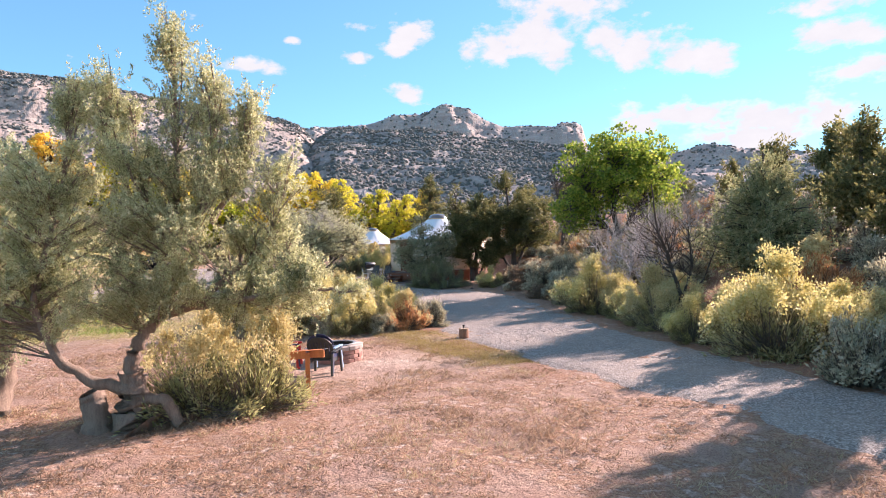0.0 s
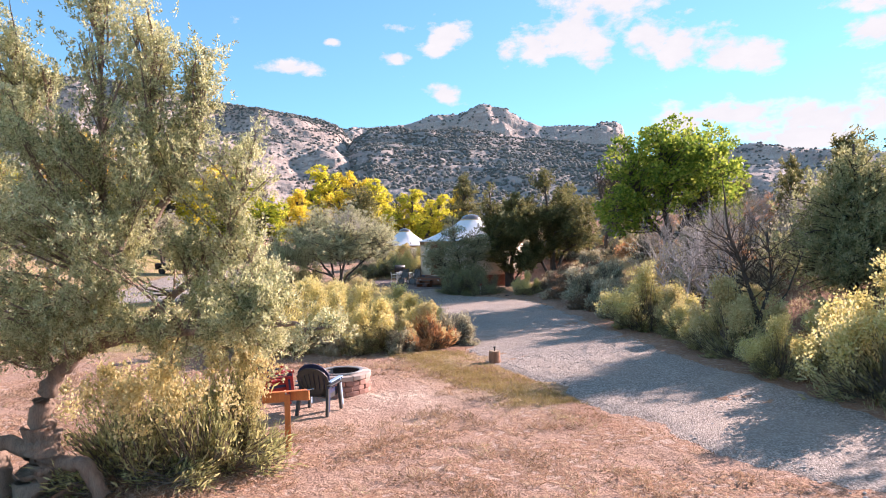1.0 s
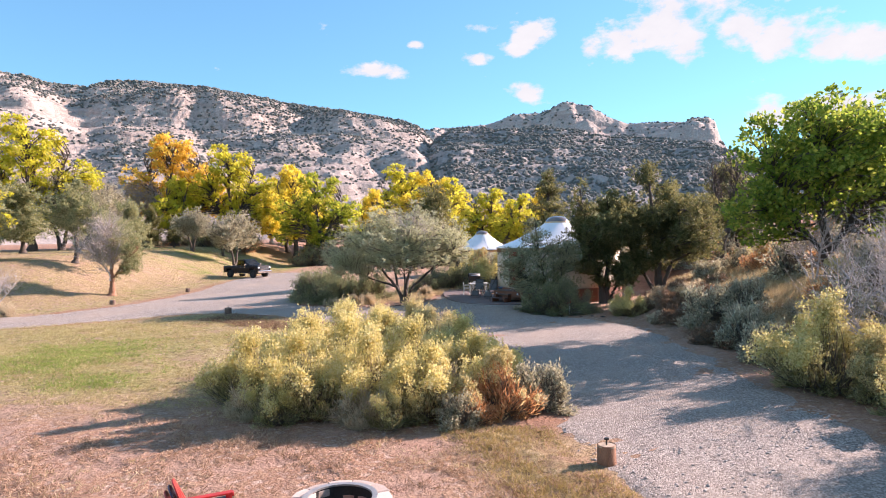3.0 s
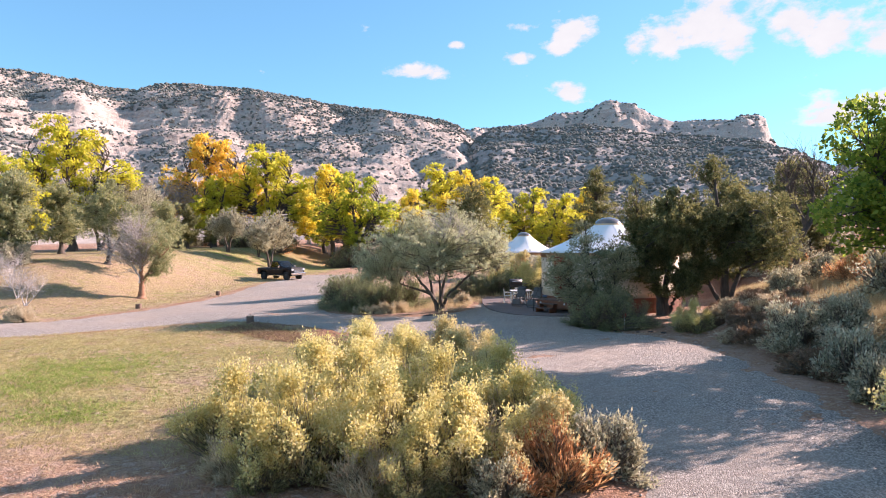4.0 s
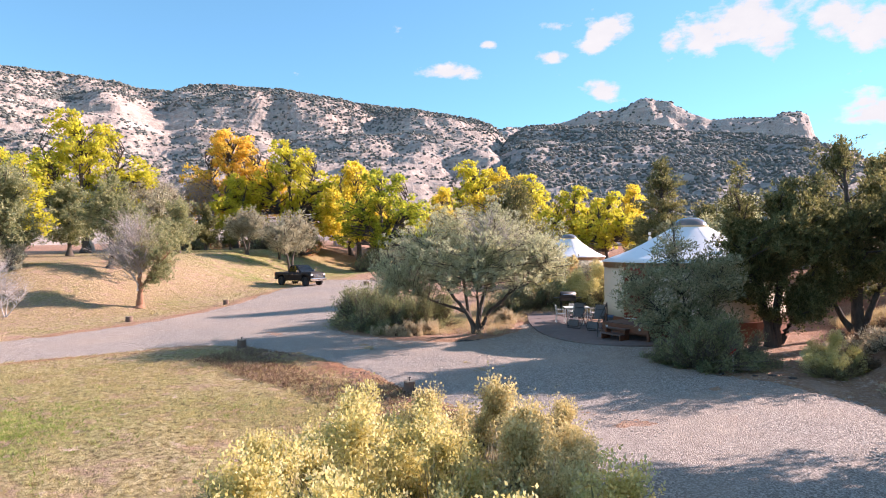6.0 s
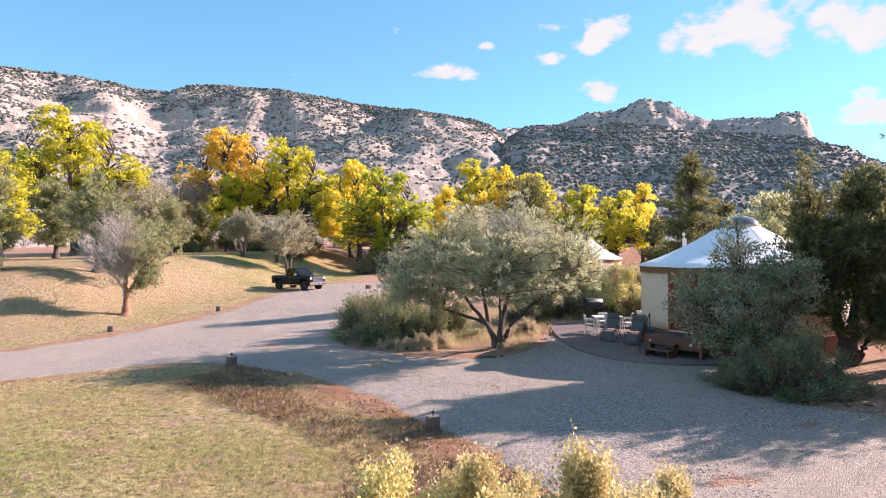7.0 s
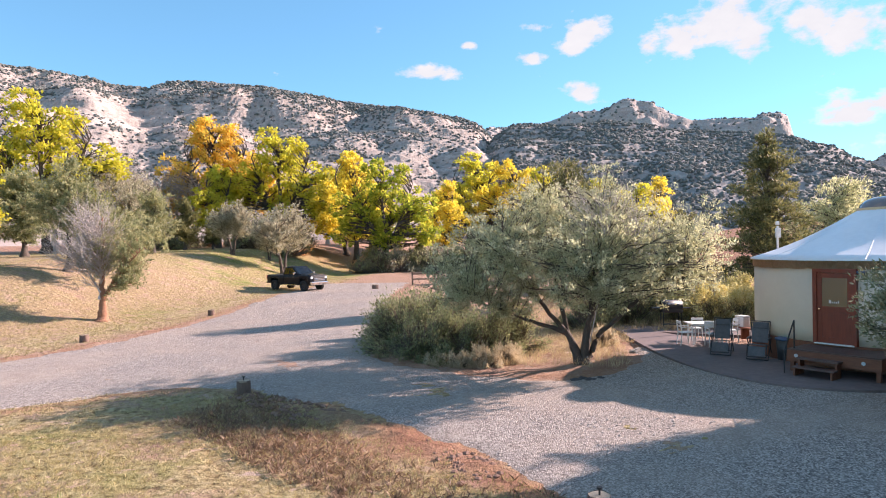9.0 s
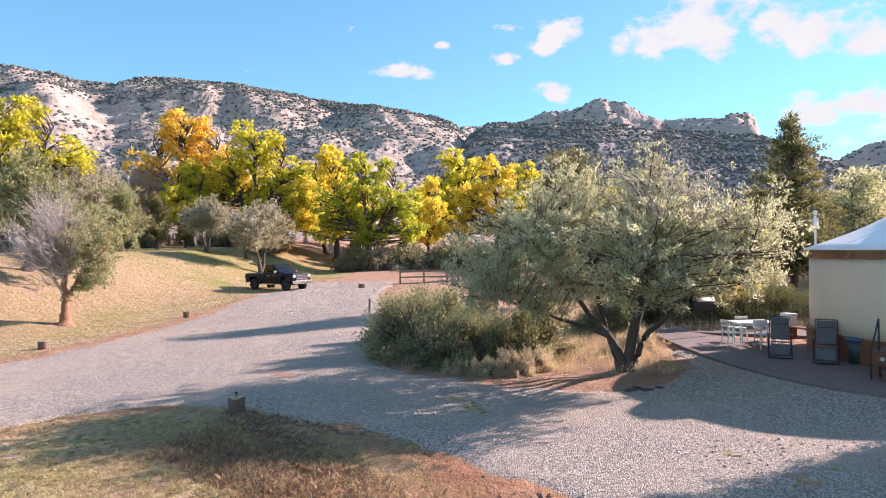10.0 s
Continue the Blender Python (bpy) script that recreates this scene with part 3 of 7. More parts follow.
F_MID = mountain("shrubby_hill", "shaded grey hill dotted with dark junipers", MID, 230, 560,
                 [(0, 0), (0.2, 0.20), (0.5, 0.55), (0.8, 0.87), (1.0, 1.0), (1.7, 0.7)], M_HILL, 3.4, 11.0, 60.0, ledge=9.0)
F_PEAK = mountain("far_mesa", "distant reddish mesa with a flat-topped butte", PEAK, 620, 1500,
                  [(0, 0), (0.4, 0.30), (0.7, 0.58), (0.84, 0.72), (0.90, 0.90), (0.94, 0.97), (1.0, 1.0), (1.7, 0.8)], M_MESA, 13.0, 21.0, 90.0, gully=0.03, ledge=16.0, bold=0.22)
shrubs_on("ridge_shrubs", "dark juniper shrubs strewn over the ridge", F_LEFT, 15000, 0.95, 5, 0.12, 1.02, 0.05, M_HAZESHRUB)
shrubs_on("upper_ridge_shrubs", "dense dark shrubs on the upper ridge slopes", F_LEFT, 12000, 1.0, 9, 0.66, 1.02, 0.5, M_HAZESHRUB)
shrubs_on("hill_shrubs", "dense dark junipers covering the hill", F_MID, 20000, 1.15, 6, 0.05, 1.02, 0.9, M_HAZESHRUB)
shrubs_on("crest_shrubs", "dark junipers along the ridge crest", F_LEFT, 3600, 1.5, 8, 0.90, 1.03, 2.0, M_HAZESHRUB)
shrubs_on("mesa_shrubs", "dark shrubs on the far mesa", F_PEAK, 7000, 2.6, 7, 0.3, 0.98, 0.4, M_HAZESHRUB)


# ---- trees and bushes ----
def crown_points(rng, blobs, count, shell=0.45):
    """Clump centres in a union of ellipsoids (x, y, z, rx, ry, rz), denser towards the outside."""
    blobs = np.array(blobs, float)
    w = (blobs[:, 3] * blobs[:, 4] * blobs[:, 5]) ** 0.62
    pick = rng.choice(len(blobs), count, p=w / w.sum())
    d = rng.normal(size=(count, 3))
    d /= np.linalg.norm(d, axis=1)[:, None]
    r = rng.uniform(0, 1, count) ** shell
    return blobs[pick, :3] + d * r[:, None] * blobs[pick, 3:6]


def clumpy(blobs, count, size, seed):
    """Breaks broad crown forms into many small rounded clumps with gaps between them."""
    rng = np.random.default_rng(seed)
    c = crown_points(rng, blobs, count, 0.5)
    r = size * rng.uniform(0.65, 1.35, count)
    return [(*p, q, q, q * 0.75) for p, q in zip(c, r)]


def tree(name, label, at, trunks, blobs, clumps, per, clump_r, leaf, leafmat, bark, seed, category="tree", group="", upward=0.3, limb=0.03, shell=0.45, flat=0.7, twigs=0, turn=0.0, scale=1.0, spray=0, feather=0.0, inner=0.32):
    """Tapered trunks, a limb to each part of the crown, and a crown of many small leaves in clumps.
    trunks: (points, foot radius, top radius); leaf: (length, width); spray: tufts a bough; feather: length of a tuft drawn out to a plume."""
    rng = np.random.default_rng(seed)
    root = base_empty(name, on_land(at[0], at[1], 0.05), turn)
    root.scale = (scale,) * 3
    wood, ends = Soup(), []
    for pts, ra, rb in trunks:
        pts = np.array(pts, float)
        t = np.linspace(0, len(pts) - 1, 5 * len(pts))
        fine = np.stack([np.interp(t, range(len(pts)), pts[:, k]) for k in range(3)], 1)
        fine[1:-1] = (fine[:-2] + 2 * fine[1:-1] + fine[2:]) / 4
        fine[1:] += rng.normal(0, 0.12 * ra, (len(fine) - 1, 3))
        q = np.linspace(0, 1, len(fine))
        rad = ra + (rb - ra) * q ** 0.8
        rad[0] *= 1.5
        rad[1] *= 1.15
        wood.tube(fine, rad * rng.uniform(0.88, 1.12, len(fine)), 9)
        ends += [(p, r) for p, r in zip(fine, rad)][len(fine) // 4:]
    nodes, nrad = np.array([p for p, _ in ends]), np.array([r for _, r in ends])
    c = crown_points(rng, blobs, clumps, shell)
    outward, starts = np.zeros_like(c), np.zeros_like(c)
    for k, p in enumerate(c):
        cost = np.linalg.norm(nodes - p, axis=1) + 1.2 * np.maximum(0, nodes[:, 2] - p[2] + 0.15 * abs(p[2]))
        j = int(np.argmin(cost))
        a = nodes[j]
        d = p - a
        outward[k], starts[k] = d / (np.linalg.norm(d) + 1e-6), a
        r = min(limb * rng.uniform(0.5, 1.3), nrad[j] * 0.8)
        bend = np.array([0, 0, 0.18 * np.linalg.norm(d)]) * rng.uniform(-0.5, 1) + rng.normal(0, 0.06, 3) * np.linalg.norm(d)
        wood.tube([a, a + d * 0.4 + bend, a + d * 0.75 + bend * 0.6, p], [r, r * 0.7, r * 0.45, r * 0.2], 4)
        for _ in range(twigs):
            e = p + rng.normal(0, clump_r * 0.9, 3) + outward[k] * clump_r * 0.7 + [0, 0, upward * clump_r]
            wood.tube([a + d * rng.uniform(0.5, 0.95) + bend * 0.5, (p + e) / 2 + rng.normal(0, 0.05 * clump_r, 3), e], [r * 0.35, r * 0.25, r * 0.08], 3)
    link_part("trunk", wood.mesh("trunk", bark, True), root)
    if spray:
        # tufts sit along the outer part of each bough
        own = np.repeat(np.arange(clumps), spray)
        q = rng.uniform(inner, 1.08, len(own))[:, None]
        span = np.linalg.norm(c - starts, axis=1)[own, None]
        c = starts[own] + (c - starts)[own] * q + rng.normal(0, 1, (len(own), 3)) * np.minimum(0.05 + 0.07 * span, 0.26)
        outward, clumps = outward[own] * 0.5 + rng.normal(0, 0.4, (len(own), 3)), len(own)
    if per:
        n = clumps * per
        own = np.repeat(np.arange(clumps), per)
        size = rng.uniform(0.6, 1.35, clumps)[own, None]
        off = rng.normal(size=(n, 3))
        off *= (rng.uniform(0, 1, n) ** 0.4 / np.linalg.norm(off, axis=1))[:, None]
        spots = c[own] + off * clump_r * size * [1, 1, flat]
        if feather:
            plume = outward * 1.3 + rng.normal(0, 0.35, (clumps, 3)) + [0, 0, 0.8 * upward]
            plume /= np.linalg.norm(plume, axis=1)[:, None] + 1e-6
            along = rng.uniform(-0.3, 1.0, n)[:, None]
            spots += plume[own] * along * feather * size - off * clump_r * size * np.clip(along, 0, 1) * 0.7
            outward = 0.5 * plume
        way = 0.8 * rng.normal(size=(n, 3)) + 0.7 * outward[own] + 0.6 * off + [0, 0, upward]
        crown = Soup()
        crown.leaves(spots, way, leaf[0], leaf[1], rng)
        link_part("crown", crown.mesh("crown", leafmat), root)
    return tagged(root, label, category, group)


def bush(name, label, at, radius, height, stemmat, tipmat, seed, stems=1500, tips=900, head=0.05, group="", loose=0.5, category="bush", thick=0.017, leafy=5, headleaf=0.052, blade=0.15, splay=0.30):
    """Many thin stems that fan out from the foot, side leaves, and flower heads at the tips."""
    rng = np.random.default_rng(seed)
    root = base_empty(name, on_land(at[0], at[1], 0.04), 0)
    # boughs of unequal length draw the stems together into lumps with gaps between
    boughs = 34
    d = rng.normal(size=(boughs, 3))
    d[:, 2] = np.abs(d[:, 2]) * 0.9 + 0.05
    d /= np.linalg.norm(d, axis=1)[:, None]
    reach = rng.uniform(1 - 0.9 * loose, 1 + 0.45 * loose, boughs)
    own = rng.integers(0, boughs, stems)
    way = d[own] + rng.normal(0, 0.10, (stems, 3))
    way[:, 2] = np.abs(way[:, 2])
    way /= np.linalg.norm(way, axis=1)[:, None]
    lump = reach[own] * (1 + rng.normal(0, 0.09, stems))
    tip = way * [radius, radius, height] * lump[:, None]
    tip[:, 2] = np.maximum(tip[:, 2], 0.06)
    foot = tip * [0.25, 0.25, 0] + rng.normal(0, 0.10 * radius, (stems, 3)) * [1, 1, 0]
    s = Soup()
    # thin bare stems
    side = np.cross(tip - foot, rng.normal(size=tip.shape))
    side /= np.linalg.norm(side, axis=1)[:, None] + 1e-9
    mid = foot + (tip - foot) * 0.55 + rng.normal(0, 0.05 * radius, tip.shape)
    wv = (0.5 * thick * rng.uniform(0.4, 1.2, stems))[:, None]
    s.add(np.stack([foot, mid + side * wv, tip, mid - side * wv], 1).reshape(-1, 3), np.arange(4 * stems).reshape(-1, 4))
    link_part("stalk_tangle", s.mesh("stalk_tangle", M_DARKTWIG), root, "brown-grey woody stalks")
    # short leaves towards the tips
    s, k = Soup(), stems * leafy
    pick, q = rng.integers(0, stems, k), (0.88 if tips else 1.0) - 0.46 * rng.uniform(0, 1, k) ** 1.4
    spot = foot[pick] + (tip - foot)[pick] * q[:, None] + rng.normal(0, 0.045 * radius, (k, 3))
    s.leaves(spot, (tip - foot)[pick] * 0.9 + rng.normal(0, splay, (k, 3)) + [0, 0, 0.3], blade, thick * 1.6, rng)
    link_part("foliage", s.mesh("foliage", stemmat), root)
    if tips:
        top = np.argsort(-tip[:, 2] / height - 0.25 * lump + rng.normal(0, 0.22, stems))[:int(tips * 0.30)]
        per = 46
        own = np.repeat(top, per)
        size = rng.uniform(0.6, 1.4, stems)[own, None]
        off = rng.normal(0, head * 0.72, (len(own), 3)) * [1, 1, 1.35] * size
        f = Soup()
        f.leaves(tip[own] * 1.02 + off + [0, 0, head], rng.normal(0, 0.6, off.shape) + [0, 0, 0.7] + off / head * 0.3, headleaf, headleaf * 0.7, rng)
        link_part("bloom", f.mesh("bloom", tipmat), root)
    return tagged(root, label, category, group)


def again(ob, x, y, s=1.0, turn=0.0, sz=None, sink=0.04):
    m = pose(*on_land(x, y, sink), 0, 0, turn) @ Matrix.Diagonal((s, s, sz or s, 1))
    return copy_thing(ob, m)


# the old juniper beside the clearing
tree("old_juniper", "old shaggy-barked juniper with a bent trunk and sparse grey-green sprays", (-4.2, 12.2),
     [([(0, 0, 0), (-0.1, 0, 0.55), (0.0, 0, 1.0)], 0.33, 0.20), ([(0, 0, 0.7), (-0.05, 0, 1.2), (0.15, 0, 1.7), (0.62, 0.05, 2.15), (0.72, 0.1, 2.8), (0.80, 0.1, 4.5), (0.80, 0.1, 6.7)], 0.17, 0.025),
      ([(0.62, 0.05, 2.1), (1.2, 0.1, 2.15), (2.2, 0.2, 2.45), (2.7, 0.3, 2.9)], 0.10, 0.03), ([(0.8, 0.1, 3.0), (1.3, 0.2, 4.1), (1.5, 0.2, 6.1)], 0.08, 0.02), ([(1.3, 0.2, 3.6), (1.9, 0.2, 4.4), (2.05, 0.2, 5.4)], 0.06, 0.015),
      ([(1.2, 0.1, 2.3), (2.3, 0.1, 3.2), (2.7, 0.1, 4.3)], 0.06, 0.015), ([(0.75, 0.1, 3.0), (0.2, 0.2, 4.0), (0.0, 0.2, 5.7)], 0.07, 0.02),
      ([(0, 0, 0.75), (-0.6, -0.1, 0.9), (-1.1, -0.2, 1.3), (-1.6, -0.1, 2.2), (-1.0, 0, 4.5), (-0.85, 0, 5.8)], 0.13, 0.02), ([(0.0, 0.2, 3.9), (-0.3, 0.2, 5.0), (-0.35, 0.2, 5.9)], 0.05, 0.015),
      ([(-0.7, 0.1, 0), (-0.75, 0.1, 0.7)], 0.24, 0.20), ([(-1.6, -0.1, 2.2), (-2.4, 0, 2.6), (-3.2, 0, 3.0)], 0.07, 0.02), ([(0.1, 0, 0.6), (0.5, 0, 0.55), (0.75, 0, 0.1)], 0.10, 0.10), ([(1.2, 0.1, 2.2), (2.2, -0.5, 2.3), (3.0, -1.1, 2.5), (3.8, -1.6, 2.4)], 0.07, 0.02)],
     clumpy([(0.7, 0, 3.3, 1.4, 1.5, 0.9), (-1.4, 0, 3.0, 1.6, 1.5, 1.3), (2.1, 0, 3.1, 0.8, 0.8, 0.9), (2.75, 0.1, 2.6, 0.6, 0.6, 0.8), (2.6, 0.1, 3.7, 0.4, 0.4, 1.0), (-2.6, 0, 2.5, 1.3, 1.2, 1.2), (0.5, 0.1, 4.5, 1.2, 1.0, 0.9), (2.05, 0.1, 4.9, 0.40, 0.4, 1.1),
      (1.5, 0.1, 5.6, 0.40, 0.4, 1.2), (1.4, 0, 4.4, 0.9, 0.8, 0.8), (-0.85, 0, 5.4, 0.42, 0.42, 1.1), (-0.3, 0, 5.5, 0.40, 0.4, 1.1), (-1.8, 0, 4.4, 0.8, 0.7, 0.9), (0.8, 0.1, 6.1, 0.45, 0.45, 1.3), (1.6, 0, 2.3, 1.5, 0.9, 0.6), (0.1, -0.5, 2.5, 1.3, 0.8, 0.5), (-0.8, 0, 4.3, 0.9, 0.8, 0.8), (0.8, 0.1, 6.9, 0.22, 0.22, 0.5), (1.5, 0.15, 6.3, 0.22, 0.22, 0.5), (2.05, 0.15, 5.5, 0.22, 0.22, 0.5), (2.7, 0.1, 4.4, 0.22, 0.22, 0.45), (-0.85, 0, 6.0, 0.22, 0.22, 0.5), (-0.35, 0.15, 6.1, 0.22, 0.22, 0.5), (0.0, 0.2, 5.9, 0.22, 0.22, 0.5), (2.4, -0.6, 2.5, 0.6, 0.6, 0.45), (3.2, -1.2, 2.55, 0.5, 0.45, 0.35), (3.8, -1.6, 2.45, 0.32, 0.32, 0.3)], 480, 0.17, 41),
     900, 26, 0.040, (0.046, 0.018), L_JUNIPER, M_BARK, 41, upward=0.55, limb=0.017, shell=0.55, twigs=2, flat=1.0, spray=16, feather=0.14, inner=0.50)
tree("old_juniper", "leaning juniper with a thick grey trunk", (-7.4, 13.6), [([(0, 0, 0), (0.25, 0, 0.9), (0.3, 0, 2.0), (-0.2, 0, 4.0), (-0.3, 0, 5.2)], 0.30, 0.05)],
     [(-0.2, 0, 3.2, 2.2, 1.8, 1.3), (-0.3, 0, 4.6, 1.2, 1.1, 1.0), (0.8, -0.4, 2.3, 1.4, 1.2, 0.8)], 240, 40, 0.075, (0.07, 0.017), L_JUNIPER, M_BARK, 42, upward=0.5, twigs=1, spray=10, feather=0.22)

# junipers by the round tent
tree("juniper", "dark green juniper with several stems beside the tent", (6.2, 45.9),
     [([(0, 0, 0), (-0.2, 0, 1.4), (-1.0, 0, 3.6), (-1.2, 0, 6.4)], 0.22, 0.04), ([(0.1, 0, 0), (0.2, 0, 1.6), (0.5, 0, 3.5), (0.5, 0, 5.8)], 0.20, 0.04), ([(0.2, 0.1, 0), (0.9, 0, 1.5), (1.6, 0, 3.2)], 0.16, 0.04)],
     clumpy([(0.3, -1.4, 3.9, 1.3, 1.2, 1.5), (-1.1, 0, 5.6, 1.2, 1.2, 2.0), (-0.9, 0, 3.6, 1.6, 1.5, 1.2), (0.7, 0, 4.4, 1.4, 1.4, 1.7), (1.3, 0, 2.7, 1.4, 1.3, 0.9), (0.1, 0, 2.6, 1.6, 1.2, 0.7), (-1.5, -0.3, 2.6, 0.9, 0.9, 0.9), (-0.6, -0.5, 1.7, 1.2, 0.9, 0.6), (1.2, -0.6, 1.7, 1.3, 0.9, 0.6)], 66, 0.62, 43), 360, 36, 0.13, (0.12, 0.045), L_DARKJUN, M_DARKBARK, 43, upward=0.6, limb=0.04, shell=0.6, spray=10, feather=0.34, group="junipers")
tree("juniper", "tall dark juniper with an uneven pointed top", (9.2, 46.3),
     [([(0, 0, 0), (0.1, 0, 2.5), (-0.3, 0, 5.5), (-0.4, 0, 7.3)], 0.26, 0.04), ([(0.1, 0, 0.3), (1.0, 0, 2.5), (1.8, 0, 5.0)], 0.16, 0.04), ([(-0.1, 0, 0.3), (-1.2, 0, 2.2), (-1.8, 0, 3.8)], 0.14, 0.04)],
     clumpy([(-0.3, 0, 6.6, 0.9, 0.9, 1.7), (-0.6, 0, 4.4, 1.9, 1.7, 1.5), (1.6, 0, 5.0, 1.7, 1.6, 1.8), (1.2, -2.2, 4.6, 1.6, 1.5, 1.7), (1.6, -3.6, 3.8, 1.4, 1.3, 1.4), (0.6, 2.0, 4.4, 1.6, 1.5, 1.6), (1.2, 0, 2.6, 1.9, 1.6, 1.0), (-1.2, 0, 2.4, 1.6, 1.3, 0.9)], 74, 0.72, 44), 400, 36, 0.14, (0.12, 0.045), L_DARKJUN, M_DARKBARK, 44, scale=0.95, upward=0.6, limb=0.04, shell=0.6, spray=10, feather=0.34, group="junipers")
tree("bare_tree", "dark bare leaning tree without leaves", (14.2, 51.5), [([(0, 0, 0), (0.3, 0, 2.5), (1.0, 0, 4.5), (1.2, 0, 7.5)], 0.22, 0.03), ([(0.5, 0, 3), (1.8, 0, 5), (2.6, 0, 6.6)], 0.12, 0.02), ([(0.7, 0, 3.6), (-0.2, 0, 5.5), (-0.4, 0, 7.4)], 0.10, 0.02)],
     [(0.9, 0, 6.2, 1.8, 1.6, 1.9)], 90, 0, 0.5, (0.1, 0.05), L_DARKJUN, M_DARKBARK, 45, twigs=5, limb=0.035)
tree("cottonwood", "bright green cottonwood with yellowing outer leaves", (13.6, 36.4), [([(0, 0, 0), (-0.3, 0, 2.2), (-0.6, 0, 4.5), (-0.4, 0, 7.0)], 0.26, 0.05), ([(-0.1, 0, 1.2), (1.3, 0, 3.6), (2.2, 0, 6.0)], 0.17, 0.04), ([(-0.2, 0, 1.0), (-1.6, 0, 3.0), (-2.4, 0, 5.0)], 0.14, 0.04)],
     [(0, 2.6, 5.2, 2.3, 2.1, 2.2), (0.2, -2.4, 5.0, 2.4, 2.0, 2.2), (-1.8, 0, 5.2, 2.3, 2.2, 2.4), (1.6, 0, 5.4, 2.5, 2.2, 2.5), (0, 0, 6.4, 2.0, 2.0, 2.0), (-2.4, 0, 3.0, 1.8, 1.6, 1.3), (2.4, 0, 3.2, 1.6, 1.6, 1.4)], 560, 36, 0.44, (0.20, 0.16), L_COTTON, M_DARKBARK, 46, upward=0.0, limb=0.05, scale=0.92)
tree("juniper", "rounded conical juniper of even green on the bank", (14.7, 24.2), [([(0, 0, 0), (0, 0, 2.0), (0.1, 0, 4.4)], 0.16, 0.03)],
     [(0, 0, 1.3, 2.3, 2.1, 1.2), (0, 0, 2.5, 1.8, 1.7, 1.1), (0.05, 0, 3.5, 1.0, 1.0, 0.9)], 420, 16, 0.09, (0.085, 0.036), L_GREENJUN, M_DARKBARK, 47, scale=1.18, upward=0.9, shell=0.36, spray=10, feather=0.24, group="junipers")
tree("bare_shrub", "leafless dark shrub with forking branches above the bushes", (9.9, 21.2), [([(0, 0, 0), (0.0, 0, 1.0), (-0.3, 0, 2.0), (-0.8, 0, 3.4), (-0.9, 0, 4.8)], 0.11, 0.015), ([(0, 0, 0.9), (0.4, 0, 2.0), (0.3, 0, 3.4)], 0.06, 0.012), ([(0, 0, 0.6), (0.8, 0, 1.6), (1.3, 0, 2.8)], 0.05, 0.012)],
     [(-0.4, 0, 2.8, 1.6, 1.2, 1.2)], 70, 0, 0.4, (0.08, 0.03), L_RUST, M_DARKBARK, 48, twigs=4, limb=0.022, upward=0.8)
GT = tree("bare_shrub", "pale grey leafless thicket of fine twigs", (10.0, 26.8), [([(0, 0, 0), (-0.4, 0, 1.2), (-1.0, 0, 2.3)], 0.05, 0.01), ([(0.1, 0, 0), (0.3, 0, 1.3), (0.6, 0, 2.6)], 0.05, 0.01), ([(0.1, 0, 0), (0.9, 0.2, 1.0), (1.6, 0.2, 1.9)], 0.05, 0.01)],
     [(-0.5, 0, 1.8, 1.5, 1.2, 1.1), (0.8, 0, 1.8, 1.3, 1.2, 1.0)], 84, 0, 0.35, (0.07, 0.03), L_PALE, M_GREYTWIG, 49, twigs=4, limb=0.028, upward=1.0, scale=1.2)
tree("sapling", "thin silvery sapling in front of the tent wall", (3.0, 43.5), [([(0, 0, 0), (-0.1, 0, 1.2), (-0.4, 0, 2.6), (-0.6, 0, 4.5)], 0.07, 0.012), ([(0, 0, 0.3), (0.6, 0, 1.6), (1.0, 0, 3.2)], 0.05, 0.01), ([(0, 0, 0.3), (-0.7, 0, 1.2), (-1.4, 0, 2.0)], 0.05, 0.01)],
     [(-0.3, 0, 2.3, 1.5, 1.2, 1.0), (-0.6, 0, 3.6, 0.6, 0.5, 1.0), (0.8, 0, 2.6, 0.9, 0.9, 1.0), (-1.1, 0, 1.3, 0.9, 0.8, 0.5), (0.3, 0, 1.2, 1.3, 1.0, 0.6), (-1.6, 0.2, 2.2, 0.8, 0.7, 0.9)], 360, 50, 0.25, (0.12, 0.045), L_SAPLING, M_DARKBARK, 50, scale=1.08, twigs=2, limb=0.014)
tree("pine", "tall pine with layered open boughs behind the tent", (4.4, 63.2), [([(0, 0, 0), (0.05, 0, 4), (0.0, 0, 9.0)], 0.20, 0.04)],
     [(0, 0, 8.6, 0.6, 0.6, 0.8), (0.1, 0, 7.3, 1.2, 1.2, 0.8), (0, 0, 6.0, 1.7, 1.7, 0.8), (-0.1, 0, 4.6, 2.1, 2.1, 0.9), (0.2, 0, 3.2, 2.4, 2.3, 0.8), (0, 0, 1.9, 2.4, 2.3, 0.7)], 420, 54, 0.38, (0.20, 0.06), L_DARKJUN, M_DARKBARK, 51, upward=0.4, flat=0.45, shell=0.55)
tree("juniper", "broad dark juniper behind the olive tree", (-6.0, 68.4), [([(0, 0, 0), (0, 0, 5), (0.2, 0, 8.5)], 0.24, 0.05)], [(0, 0, 4.2, 2.6, 2.4, 2.6), (0.2, 0, 7.2, 1.6, 1.5, 2.0), (-1, 0, 6, 1.3, 1.2, 1.5)], 320, 70, 0.6, (0.22, 0.07), L_DARKJUN, M_DARKBARK, 52, upward=0.5, group="junipers")

